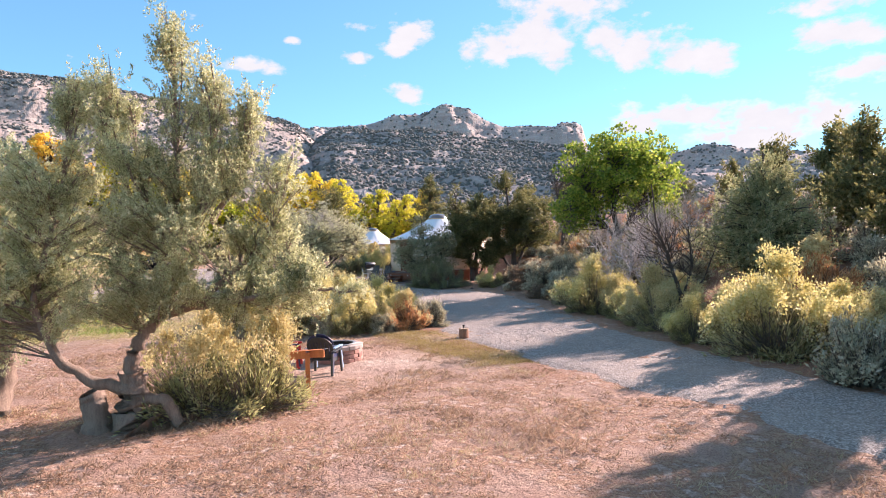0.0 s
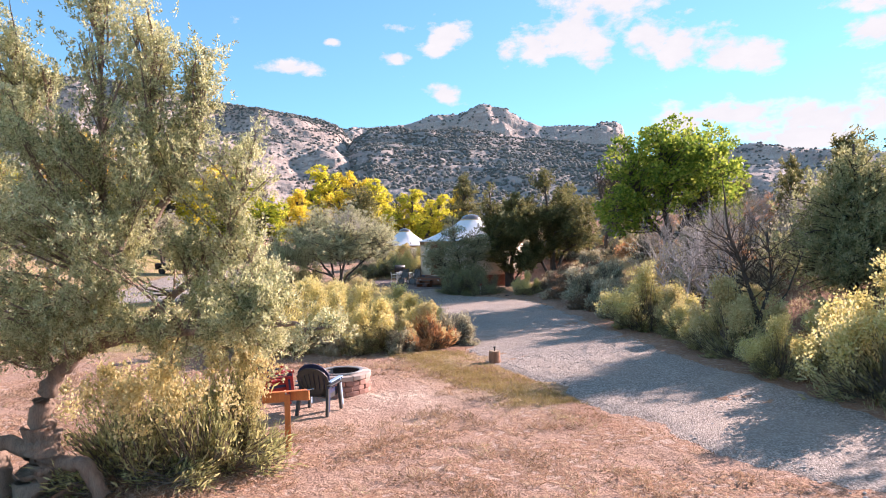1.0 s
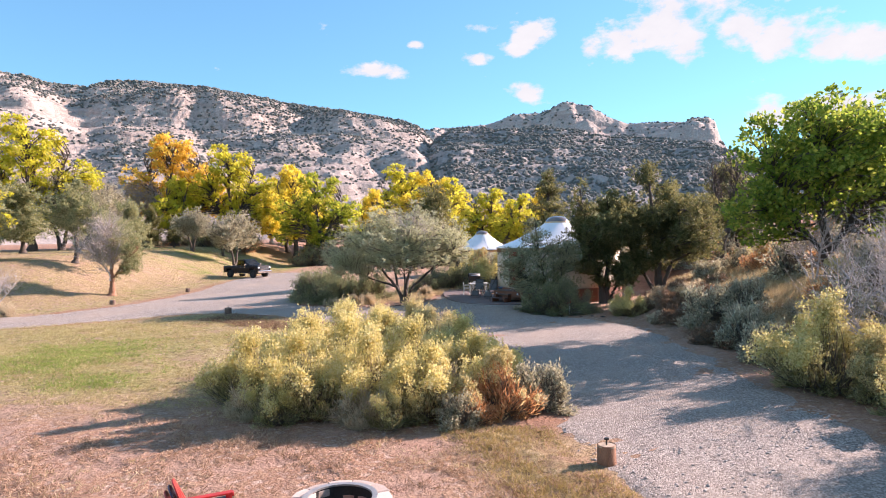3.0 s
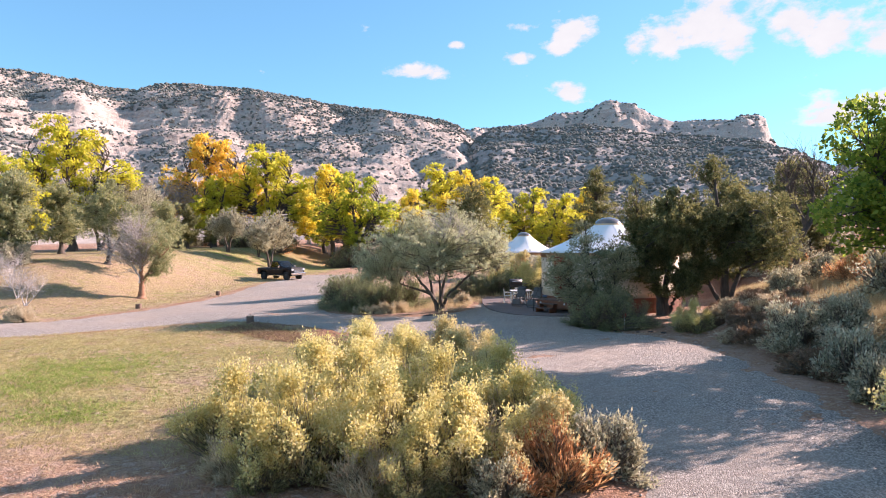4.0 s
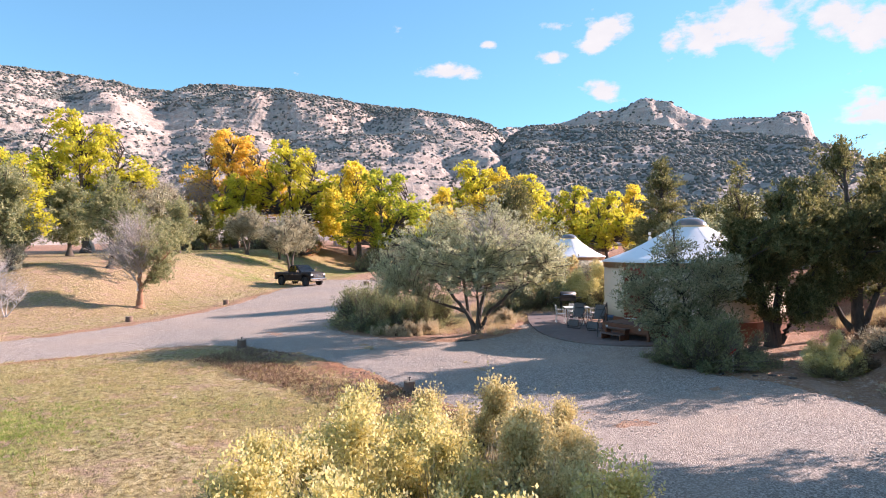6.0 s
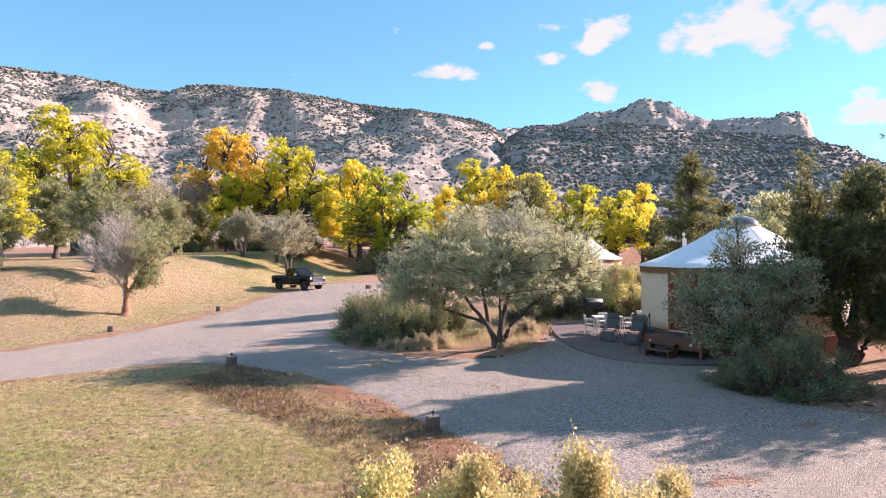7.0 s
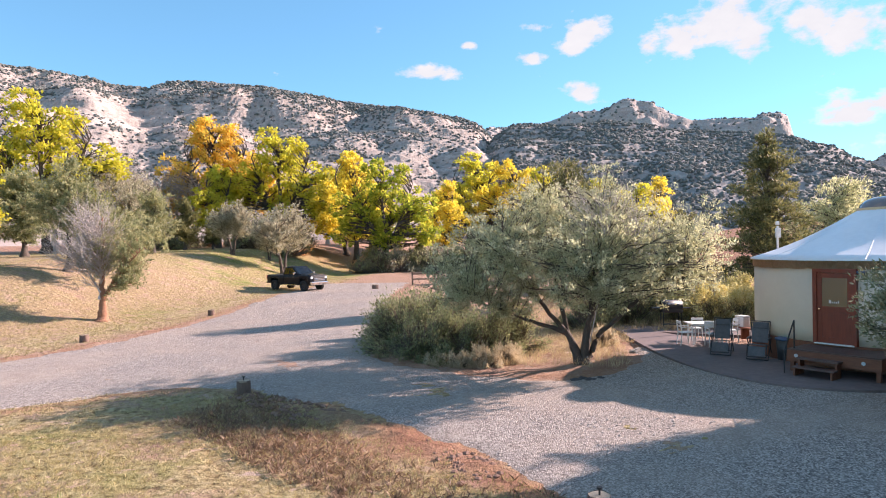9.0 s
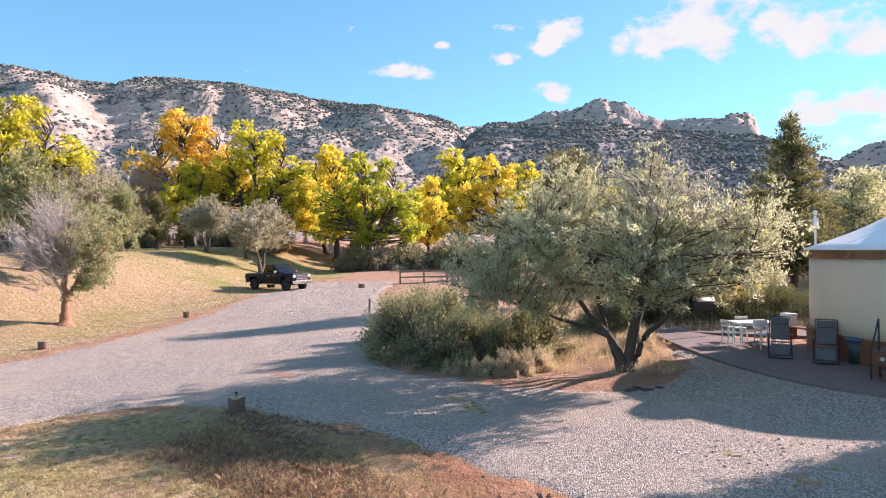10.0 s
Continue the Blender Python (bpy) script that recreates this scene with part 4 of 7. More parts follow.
# the silver olive tree in the island of the drive
tree("olive_tree", "silver-leaved olive tree with several dark leaning trunks", (-5.5, 48.6),
     [([(0, 0, 0), (-0.3, 0, 0.8), (-1.2, 0, 2.0), (-2.4, 0, 3.6)], 0.15, 0.03), ([(0.05, 0, 0), (0.1, 0, 1.0), (0.5, 0, 2.4), (0.7, 0, 5.0)], 0.16, 0.03), ([(0.1, 0, 0.1), (0.5, 0.1, 1.0), (1.8, 0.2, 2.2), (3.4, 0.2, 3.4)], 0.12, 0.03),
      ([(-0.1, 0.1, 0), (-0.5, 0.5, 1.2), (-0.9, 1.2, 3.2), (-1.0, 1.4, 4.8)], 0.12, 0.03), ([(-0.5, 0, 1.1), (-2.0, -0.3, 1.6), (-3.6, -0.3, 2.2)], 0.08, 0.02), ([(0.1, 0, 0.4), (0.2, -0.8, 1.6), (0.3, -1.6, 3.2)], 0.10, 0.02)],
     [(-3.0, 0, 3.7, 2.1, 2.2, 1.6), (-1.0, 0.2, 4.4, 2.0, 2.2, 1.7), (1.3, 0.2, 4.3, 1.9, 2.0, 1.7), (2.7, -1.2, 4.1, 1.7, 1.7, 1.3), (1.1, -2.0, 4.5, 1.4, 1.3, 1.2), (-4.0, 0, 2.6, 1.3, 1.5, 0.9), (0.2, -1.2, 3.0, 2.2, 1.4, 1.2), (3.3, 0, 3.0, 1.0, 1.2, 0.8), (-1.4, 0.4, 5.4, 1.0, 0.9, 1.0), (0.8, 0.4, 5.5, 0.9, 0.8, 1.0), (-2.2, -0.8, 2.6, 1.8, 1.2, 1.0), (-0.4, -2.5, 3.3, 1.9, 1.5, 1.2), (1.7, -2.0, 3.2, 1.7, 1.4, 1.2), (-2.7, -1.9, 3.4, 1.7, 1.4, 1.2), (0.3, 2.6, 3.8, 2.2, 1.6, 1.4), (-1.8, 3.6, 4.6, 2.0, 1.8, 1.4), (1.4, 3.8, 4.4, 2.0, 1.8, 1.4)],
     700, 21, 0.14, (0.10, 0.036), L_OLIVE, M_DARKBARK, 53, upward=0.7, limb=0.022, twigs=3, spray=9, category="tree")

tree("bare_shrub", "grey leafless shoots in the half-bare crown of the olive tree", (-5.1, 48.0), [([(-0.3, 0.55, 0.1), (0.0, 0.4, 1.6), (0.3, -0.5, 3.2), (0.2, -0.6, 4.6)], 0.02, 0.012), ([(0.2, -0.1, 2.6), (0.8, -0.4, 3.4), (1.2, -0.6, 4.4)], 0.04, 0.012)],
     [(0.2, -0.7, 4.7, 1.1, 1.1, 1.5), (1.2, -0.8, 4.2, 0.9, 0.9, 1.1)], 70, 0, 0.4, (0.08, 0.03), L_PALE, M_GREYTWIG, 54, twigs=5, limb=0.02, upward=1.4)

# bushes along the drive and in the clearing: one of each look is built, the others are copies of it
RAB = bush("rabbitbrush", "yellow-flowering rabbitbrush with dry grey-green stems", (-3.4, 23.5), 1.05, 1.25, L_RABBIT, L_FLOWER, 61, 1500, 1050, 0.080, "rabbitbrush in the clearing")
RAB2 = bush("rabbitbrush", "rabbitbrush gone to cream seed heads", (-2.3, 30.6), 0.95, 1.30, L_RABBIT, L_SEED, 62, 1300, 1100, 0.080, "rabbitbrush in the clearing")
RAB3 = bush("rabbitbrush", "green rabbitbrush with scattered yellow flowers", (-0.8, 23.6), 1.0, 1.1, L_RABBIT, L_FLOWER, 63, 1500, 650, 0.075, "rabbitbrush in the clearing")
SAGE = bush("sagebrush", "grey-green sagebrush with soft fine stems", (1.55, 24.2), 0.75, 0.85, L_SAGE, L_SEED, 64, 1500, 0, 0.05, "sagebrush", blade=0.09, splay=0.7, thick=0.022)
RUST = bush("dry_bush", "rust-brown withered bush with dry stems", (0.75, 23.7), 0.8, 0.95, L_RUST, L_SEED, 65, 1300, 200, 0.05, "dry bushes")
STRAW = bush("dry_grass_clump", "clump of pale bleached dry stems", (-2.05, 22.95), 0.6, 0.85, L_PALE, L_SEED, 66, 1500, 0, 0.05, "dry grass clumps", category="grass", thick=0.010)
for x, y, s, a in [(-4.9, 24.3, 0.95, 40), (-2.2, 24.0, 1.0, 100), (-4.4, 26.1, 1.05, 200), (-2.9, 25.7, 1.05, 300), (-1.3, 25.9, 1.0, 20), (-3.9, 28.0, 1.1, 150), (-2.5, 27.8, 1.0, 260), (-4.4, 30.2, 1.0, 70), (-5.2, 28.6, 0.8, 10), (-3.2, 29.4, 0.95, 130), (-0.5, 27.2, 0.95, 190)]:
    again(RAB, x, y, s, a)
for x, y, s, a in [(-1.4, 30.0, 0.9, 90), (-3.4, 31.4, 0.85, 180), (-1.6, 28.6, 0.95, 30), (-1.3, 31.6, 0.75, 300)]:
    again(RAB2, x, y, s, a)
for x, y, s, a in [(0.2, 25.3, 1.0, 70), (0.5, 26.6, 0.7, 310), (-3.9, 22.9, 0.6, 80), (-1.5, 22.9, 0.6, 250)]:
    again(RAB3, x, y, s, a)
SAGE_FAR = bush("sagebrush", "grey sagebrush on the slope", (22.0, 20.0), 1.3, 1.5, L_SAGE, L_SEED, 68, 420, 0, 0.05, "slope brush", blade=0.12, splay=0.7, thick=0.055)
RUST_FAR = bush("dry_bush", "rust-brown dry bush on the slope", (24.0, 28.0), 1.3, 1.5, L_RUST, L_SEED, 69, 420, 0, 0.05, "slope brush", blade=0.12, splay=0.7, thick=0.055)
GREEN_FAR = bush("green_bush", "green brush under the far trees", (-30.0, 101.0), 1.6, 1.7, L_GREENBUSH, L_SEED, 70, 480, 0, 0.05, "slope brush", blade=0.12, splay=0.7, thick=0.065)
rs = np.random.default_rng(77)
for _ in range(120):
    bx, by = 12.5 + 24 * rs.random() ** 1.4, rs.uniform(12, 70)
    if np.hypot(bx - 14.2, by - 24) > 2.5 and (bx > 17 or by > 30):
        again(SAGE_FAR if rs.random() < 0.7 else RUST_FAR, bx, by, rs.uniform(0.7, 1.3), rs.uniform(0, 360))
again(SAGE, -5.4, 25.2, 0.9, 40)
again(SAGE, -0.1, 22.9, 0.7, 140)
again(RUST, 0.1, 23.3, 0.7, 140)
for x, y, s, a in [(-3.2, 27.0, 1.2, 50), (-0.9, 24.6, 1.1, 200), (-4.6, 23.3, 0.8, 20), (-2.0, 26.7, 1.4, 110), (-4.1, 25.1, 1.3, 250), (-1.9, 29.3, 1.4, 310), (-0.6, 26.1, 1.2, 140), (-3.0, 24.6, 1.2, 10)]:
    again(STRAW, x, y, s, a)
# beside the old juniper
RABG = bush("rabbitbrush", "pale green rabbitbrush with few cream heads", (-3.4, 13.1), 1.15, 1.2, L_GREENGOLD, L_SEED, 80, 1700, 260, 0.07, "rabbitbrush by the juniper", loose=0.6, splay=0.6, blade=0.12)
for x, y, s, a, h in [(-2.55, 13.3, 0.9, 120, 1.15), (-2.95, 14.0, 0.9, 220, 1.2), (-2.25, 13.7, 0.6, 40, 0.8)]:
    again(RABG, x, y, s, a, h)
# along the eastern edge of the drive
for x, y, s, a in [(8.5, 26.3, 1.25, 60), (9.9, 16.0, 1.4, 200), (6.6, 41.3, 0.75, 100), (10.0, 8.6, 1.3, 140), (8.8, 18.2, 0.75, 30)]:
    again(RAB, x, y, s, a)
for x, y, s, a in [(9.0, 20.6, 1.15, 100), (11.0, 14.0, 0.9, 330), (10.0, 10.6, 1.0, 330), (9.6, 28.2, 1.0, 10), (9.1, 25.0, 0.8, 40)]:
    again(RAB2, x, y, s, a)
for x, y, s, a in [(9.0, 23.6, 0.9, 0), (10.8, 18.4, 1.15, 200), (10.3, 22.4, 0.9, 180), (12.0, 16.6, 1.0, 250), (12.0, 11.6, 1.2, 60), (8.7, 21.9, 0.65, 90)]:
    again(RAB3, x, y, s, a)
for x, y, s, a in [(8.4, 29.6, 1.2, 0), (8.9, 32.0, 1.4, 60), (9.5, 12.6, 1.3, 320), (8.6, 35.4, 1.5, 120), (9.7, 34.6, 1.3, 190), (11.6, 30.6, 1.5, 250), (14.6, 17.4, 1.5, 90), (13.6, 28.2, 1.5, 45), (11.0, 43.0, 1.2, 160), (15.5, 13.0, 1.5, 20), (17.0, 21.0, 1.4, 70)]:
    again(SAGE, x, y, s, a)
for x, y, s, a in [(14.4, 20.4, 1.5, 30), (12.4, 33.6, 1.2, 140), (13.6, 42.4, 1.2, 30), (11.6, 20.8, 0.9, 75), (11.4, 24.4, 1.0, 160)]:
    again(RUST, x, y, s, a)
for x, y, s, a in [(12.6, 29.6, 1.1, 150), (14.5, 33.0, 1.0, 40), (16.5, 29.0, 1.0, 260), (13.0, 36.5, 0.9, 90), (17.5, 35.5, 0.9, 200)]:
    again(GT, x, y, s, a)
# low dark weeds on the foot of the bank
WEED = bush("dry_weeds", "low dark brown dry weeds on the red bank", (8.3, 39.4), 0.75, 0.60, L_LITTER, L_SEED, 78, 900, 0, 0.05, "dry weeds", category="weeds", blade=0.10, splay=0.8, thick=0.02)
WEED2 = bush("dry_weeds", "low grey-tan dry weeds on the bank", (9.4, 41.6), 0.75, 0.55, L_PALE, L_SEED, 79, 900, 0, 0.05, "dry weeds", category="weeds", blade=0.10, splay=0.8, thick=0.018)
rw = np.random.default_rng(31)
for k in range(46):
    wy = rw.uniform(32.5, 45.5)
    wx = float(np.interp(wy, [30, 41, 45, 47], [8.2, 7.2, 8.0, 8.4])) + 0.2 + 3.4 * rw.random() ** 1.3
    again(WEED if rw.random() < 0.62 else WEED2, wx, wy, rw.uniform(0.6, 1.2), rw.uniform(0, 360))
# in front of the tent, round the olive tree and along the patio
TALL = bush("green_bush", "dense green rabbitbrush before the tent", (3.1, 42.2), 1.45, 1.6, L_GREENBUSH, L_FLOWER, 67, 2600, 0, 0.05, "green bushes", thick=0.024, blade=0.09, splay=0.8)
for x, y, s, a in [(2.2, 42.6, 0.6, 30), (4.3, 42.6, 0.75, 200), (-11.1, 50.6, 1.05, 70), (-10.0, 49.9, 0.9, 170), (-12.0, 52.0, 1.2, 260), (-9.2, 50.6, 1.0, 20), (-11.0, 53.2, 1.35, 310), (-12.9, 55.0, 1.2, 100), (-8.4, 52.0, 1.1, 10), (-3.2, 58.6, 1.1, 30), (-5.0, 57.0, 1.0, 90)]:
    again(TALL, x, y, s, a)
for x, y, s, a in [(0.6, 58.8, 1.5, 0), (-1.2, 59.4, 1.3, 120), (2.2, 59.6, 1.2, 230), (-2.0, 61.0, 1.5, 20)]:
    again(RAB, x, y, s, a)
for x, y, s, a in [(-8.6, 48.7, 0.9, 0), (-7.9, 49.4, 0.8, 60), (-9.4, 48.5, 0.7, 190), (-4.6, 52.4, 0.9, 90), (-10.3, 48.8, 0.6, 200), (-30.2, 45.8, 1.1, 0), (-29.4, 45.3, 0.9, 80), (-31.0, 46.4, 1.0, 160)]:
    again(STRAW, x, y, s, a)
for x, y, s, a in [(-37.2, 53.6, 0.75, 0), (-39.4, 55.2, 0.7, 80), (-41.6, 57.0, 0.8, 160)]:
    again(GT, x, y, s, a)
for x, y, s, a in [(-46.0, 62.0, 2.0, 20), (-0.6, 71.0, 2.4, 0), (1.4, 70.0, 2.2, 100), (-3.4, 72.0, 2.2, 200), (3.4, 69.0, 2.0, 270), (12.0, 56.0, 2.0, 20), (9.5, 60.0, 1.8, 80)]:
    again(SAGE, x, y, s, a)
for x, y, s, a in [(-1.6, 69.4, 2.0, 0), (0.6, 68.4, 1.8, 100), (2.0, 66.4, 1.6, 30)]:
    again(RUST, x, y, s, a)

# ---- the western lawn and the far trees ----
tree("juniper", "small juniper, half bare and grey, on a red trunk", (-33.0, 61.0), [([(0, 0, 0), (0.05, 0, 0.9), (0.0, 0, 2.0), (0.1, 0, 4.8)], 0.24, 0.04), ([(0, 0, 1.0), (0.9, 0, 2.2), (2.0, 0, 3.2)], 0.10, 0.02)],
     [(0.9, 0.4, 3.2, 1.1, 1.3, 1.2), (1.3, 0, 2.0, 0.7, 0.8, 0.7), (-0.9, 0.4, 3.2, 1.0, 0.9, 1.0), (-0.1, 0.5, 4.4, 0.8, 0.8, 0.8)], 120, 18, 0.16, (0.12, 0.045), L_GREENJUN, M_REDBARK, 71, scale=1.3, upward=0.6, spray=8, group="lawn junipers")
tree("bare_shrub", "grey leafless tangle of dead juniper boughs", (-33.1, 60.9), [([(0.05, 0, 1.0), (0.1, 0, 1.6), (0.0, 0, 4.6)], 0.08, 0.02), ([(0.1, 0, 1.3), (-0.8, 0, 2.6), (-1.2, 0, 3.6)], 0.06, 0.02)], [(-0.5, -0.3, 3.0, 1.5, 1.2, 1.3), (0.1, -0.3, 4.3, 0.9, 0.8, 1.0)], 200, 5, 0.5, (0.10, 0.04), L_PALE, M_GREYTWIG, 72, scale=1.3, twigs=5, limb=0.025, upward=0.8)
tree("juniper", "large green juniper on the rise", (-41.2, 67.6), [([(0, 0, 0), (0.3, 0, 1.5), (0.0, 0, 4), (0.1, 0, 8.6)], 0.28, 0.05), ([(0.2, 0, 0.8), (1.6, 0, 3), (2.2, 0, 5)], 0.15, 0.04)],
     [(0, 0, 4.0, 2.9, 2.6, 2.0), (0.3, 0, 6.4, 2.0, 1.9, 1.8), (2.6, 0, 4.2, 2.0, 1.9, 1.6), (4.8, 0, 2.9, 2.0, 1.8, 1.4), (6.6, 0.3, 2.3, 1.3, 1.3, 1.0), (-2.4, 0, 4.4, 1.7, 1.6, 1.7)], 200, 18, 0.22, (0.20, 0.085), L_GREENJUN, M_DARKBARK, 73, upward=0.6, spray=8, feather=0.4, group="lawn junipers")
J2 = tree("juniper", "dense green juniper at the edge of the lawn", (-47.5, 63.0), [([(0, 0, 0), (0, 0, 3), (0.1, 0, 6.5)], 0.26, 0.05)], [(0, 0, 3.0, 2.8, 2.6, 2.0), (0.2, 0, 5.6, 2.0, 1.9, 1.9)], 150, 18, 0.22, (0.20, 0.085), L_GREENJUN, M_DARKBARK, 74, scale=1.2, upward=0.6, spray=8, feather=0.4, group="lawn junipers")
again(J2, -46.0, 84.0, 0.75, 90)
again(J2, -57.0, 80.0, 1.0, 200)
DJ = tree("juniper", "dark green juniper on the dry slope", (-51.0, 97.0), [([(0, 0, 0), (0, 0, 3), (0.1, 0, 6)], 0.2, 0.04)], [(0, 0, 2.6, 2.3, 2.2, 1.8), (0.2, 0, 4.8, 1.4, 1.4, 1.6)], 90, 15, 0.22, (0.24, 0.11), L_DARKJUN, M_DARKBARK, 75, upward=0.6, spray=7, feather=0.5, group="slope junipers")
# the copies below y = 18 stand out of view, added to shade the drive
for x, y, s, a in [(-48.5, 99.0, 0.7, 60), (24.8, 39.2, 0.90, 20), (27.2, 36.5, 0.95, 100), (31.0, 40.0, 0.9, 200), (25.5, 46.0, 0.65, 300), (30.5, 33.0, 0.95, 40), (36.0, 46.0, 0.7, 150), (21.5, 51.0, 0.8, 250), (27.5, 57.0, 0.7, 10), (20.0, 31.0, 0.5, 90),
                   (34.0, 36.0, 0.7, 60), (20.5, 48.0, 0.5, 120), (38.0, 33.0, 0.9, 210), (17.5, 58.0, 0.9, 10), (14.5, 66.0, 1.0, 80), (21.0, 70.0, 1.2, 160), (28.5, 68.0, 0.8, 240), (35.0, 62.0, 0.8, 300), (24.0, 80.0, 1.3, 40), (33.0, 78.0, 0.8, 20), (18.2, 17.4, 1.1, 30), (15.6, 10.6, 0.95, 120), (14.5, 5.5, 0.9, 250), (17.5, 13.0, 1.0, 0), (16.5, 7.5, 1.0, 80), (19.0, 22.5, 0.7, 140), (21.0, 27.0, 0.95, 310)]:
    again(DJ, x, y, s, a)
tree("juniper", "olive-green juniper beyond the tent", (9.8, 69.0), [([(0, 0, 0), (0, 0, 3), (0, 0, 5.5)], 0.2, 0.04)], [(0, 0, 2.8, 2.6, 2.4, 1.9), (0.6, 0, 4.4, 1.7, 1.6, 1.3)], 220, 65, 0.55, (0.2, 0.065), L_JUNIPER, M_DARKBARK, 76, upward=0.5, group="slope junipers")
OL = tree("olive_tree", "small grey-green olive tree on the lawn", (-42.0, 92.0), [([(0, 0, 0), (-0.2, 0, 1.2), (-0.8, 0, 3.0)], 0.2, 0.04), ([(0.1, 0, 0), (0.4, 0, 1.5), (1.2, 0, 3.4)], 0.18, 0.04)],
          [(-0.9, 0, 3.5, 2.2, 2.1, 1.6), (1.3, 0, 3.6, 2.2, 2.1, 1.7), (0.1, 0, 4.6, 1.7, 1.7, 1.2)], 300, 14, 0.18, (0.17, 0.05), L_SAGE, M_DARKBARK, 77, upward=0.9, twigs=3, limb=0.03, shell=0.55, spray=8, feather=0.45, group="lawn olives")
again(OL, -35.2, 90.2, 1.25, 70)
again(OL, -39.0, 95.0, 0.7, 160)
COT = [([(0, 0, 0), (0.2, 0, 4), (-0.4, 0, 9), (-0.2, 0, 14)], 0.45, 0.08), ([(0.1, 0, 3), (2.6, 0, 8), (4.0, 0, 12)], 0.28, 0.06), ([(0.1, 0, 3), (-2.8, 0, 8), (-4.2, 0, 12)], 0.28, 0.06), ([(0.1, 0, 4), (0.4, 2, 9), (0.6, 3, 13)], 0.25, 0.06)]
CB = [(-4.2, 0, 8.8, 3.2, 3.0, 3.0), (4.0, 0, 8.6, 3.3, 3.0, 2.8), (0, 0, 11.6, 3.2, 2.9, 2.6), (0, 1.5, 7.2, 3.6, 3.2, 2.6), (-1.6, 0, 14.2, 1.8, 1.7, 1.7), (5.4, 0, 5.2, 2.4, 2.2, 1.8), (-5.6, 0, 5.4, 2.3, 2.0, 1.8), (2.2, 0, 13.2, 1.5, 1.5, 1.4), (0.4, 0, 4.6, 2.6, 2.4, 1.5)]
tree("cottonwood", "tall orange autumn cottonwood with an open crown", (-56.8, 114.0), COT, CB, 430, 40, 0.56, (0.34, 0.26), L_ORANGE, M_DARKBARK, 81, upward=0.0, limb=0.09, scale=1.25, group="autumn cottonwoods")
YEL = tree("cottonwood", "broad lime-yellow cottonwood in autumn leaf", (-45.0, 111.0), COT, CB, 430, 40, 0.56, (0.34, 0.26), L_LIME, M_DARKBARK, 82, upward=0.0, limb=0.09, scale=1.06, group="autumn cottonwoods")
tree("cottonwood", "rounded cottonwood, green below and yellow on top", (-28.0, 104.5), COT, CB, 430, 40, 0.56, (0.34, 0.26), L_HALF, M_DARKBARK, 83, upward=0.0, limb=0.09, scale=0.92, group="autumn cottonwoods")
GOLD = tree("cottonwood", "golden yellow autumn cottonwood with pale limbs", (-34.6, 112.5), COT, CB, 430, 40, 0.56, (0.34, 0.26), L_YELLOW, M_DARKBARK, 84, upward=0.0, limb=0.09, scale=1.0, turn=70, group="autumn cottonwoods")
for x, y, s, a in [(-14.0, 136.0, 1.08, 0), (-23.5, 122.0, 0.80, 120), (-38.0, 118.0, 0.92, 200)]:
    again(GOLD, x, y, s, a)
for x, y, s, a in [(-20.5, 140.0, 1.12, 30), (2.6, 108.0, 0.60, 150), (-53.0, 108.0, 0.7, 270), (-8.5, 124.0, 0.85, 60), (-2.0, 118.0, 0.7, 200)]:
    again(YEL, x, y, s, a)
tree("cottonwood", "yellow-green cottonwood leaning over the rise", (-58.5, 73.0), COT, CB, 320, 40, 0.62, (0.34, 0.26), L_LIME, M_DARKBARK, 85, upward=0.0, limb=0.07, scale=0.74, group="autumn cottonwoods")
again(YEL, -64.0, 90.0, 1.1, 40)
again(GOLD, 6.5, 116.0, 0.72, 90)
BARE = tree("bare_tree", "pale leafless tree of fine grey branches", (4.2, 152.0), [([(0, 0, 0), (0, 0, 4), (0.3, 0, 9)], 0.3, 0.05), ([(0, 0, 2), (2, 0, 6), (3, 0, 9)], 0.2, 0.04), ([(0, 0, 2), (-2, 0, 6), (-3, 0, 8.5)], 0.2, 0.04)], [(0, 0, 7.2, 3.6, 3.2, 3.2)], 180, 8, 0.9, (0.3, 0.12), L_PALE, M_GREYTWIG, 86, twigs=5, limb=0.06, upward=0.8)
for x, y, s, a in [(-62.0, 112.0, 1.1, 20), (-66.0, 104.0, 1.2, 90), (-50.0, 122.0, 1.1, 200), (-72.0, 100.0, 1.2, 300), (-4.0, 145.0, 1.0, 60), (-1.0, 130.0, 0.9, 10), (-44.0, 126.0, 1.0, 100)]:
    again(BARE, x, y, s, a)
ru = np.random.default_rng(91)
for _ in range(60):
    ux, uy = ru.uniform(-66, 4), ru.uniform(100, 118)
    again((GREEN_FAR, SAGE_FAR, RUST_FAR, GREEN_FAR)[int(ru.integers(0, 4))], ux, uy, ru.uniform(1.0, 2.0), ru.uniform(0, 360))
# dark thickets that close the far side of the lawn
for x, y, s, a in [(-40.0, 106.0, 0.75, 0), (-31.0, 109.0, 0.7, 60), (-24.0, 108.0, 0.7, 120), (-18.0, 112.0, 0.8, 180), (-12.0, 108.0, 0.8, 240), (-60.0, 100.0, 0.9, 20), (-55.0, 92.0, 0.8, 80), (-10.0, 90.0, 0.8, 30), (-7.0, 98.0, 0.9, 100), (6.0, 95.0, 1.0, 160), (12.0, 90.0, 1.0, 220), (-70.0, 85.0, 1.1, 40), (-62.0, 72.0, 1.1, 90)]:
    again(DJ, x, y, s, a)


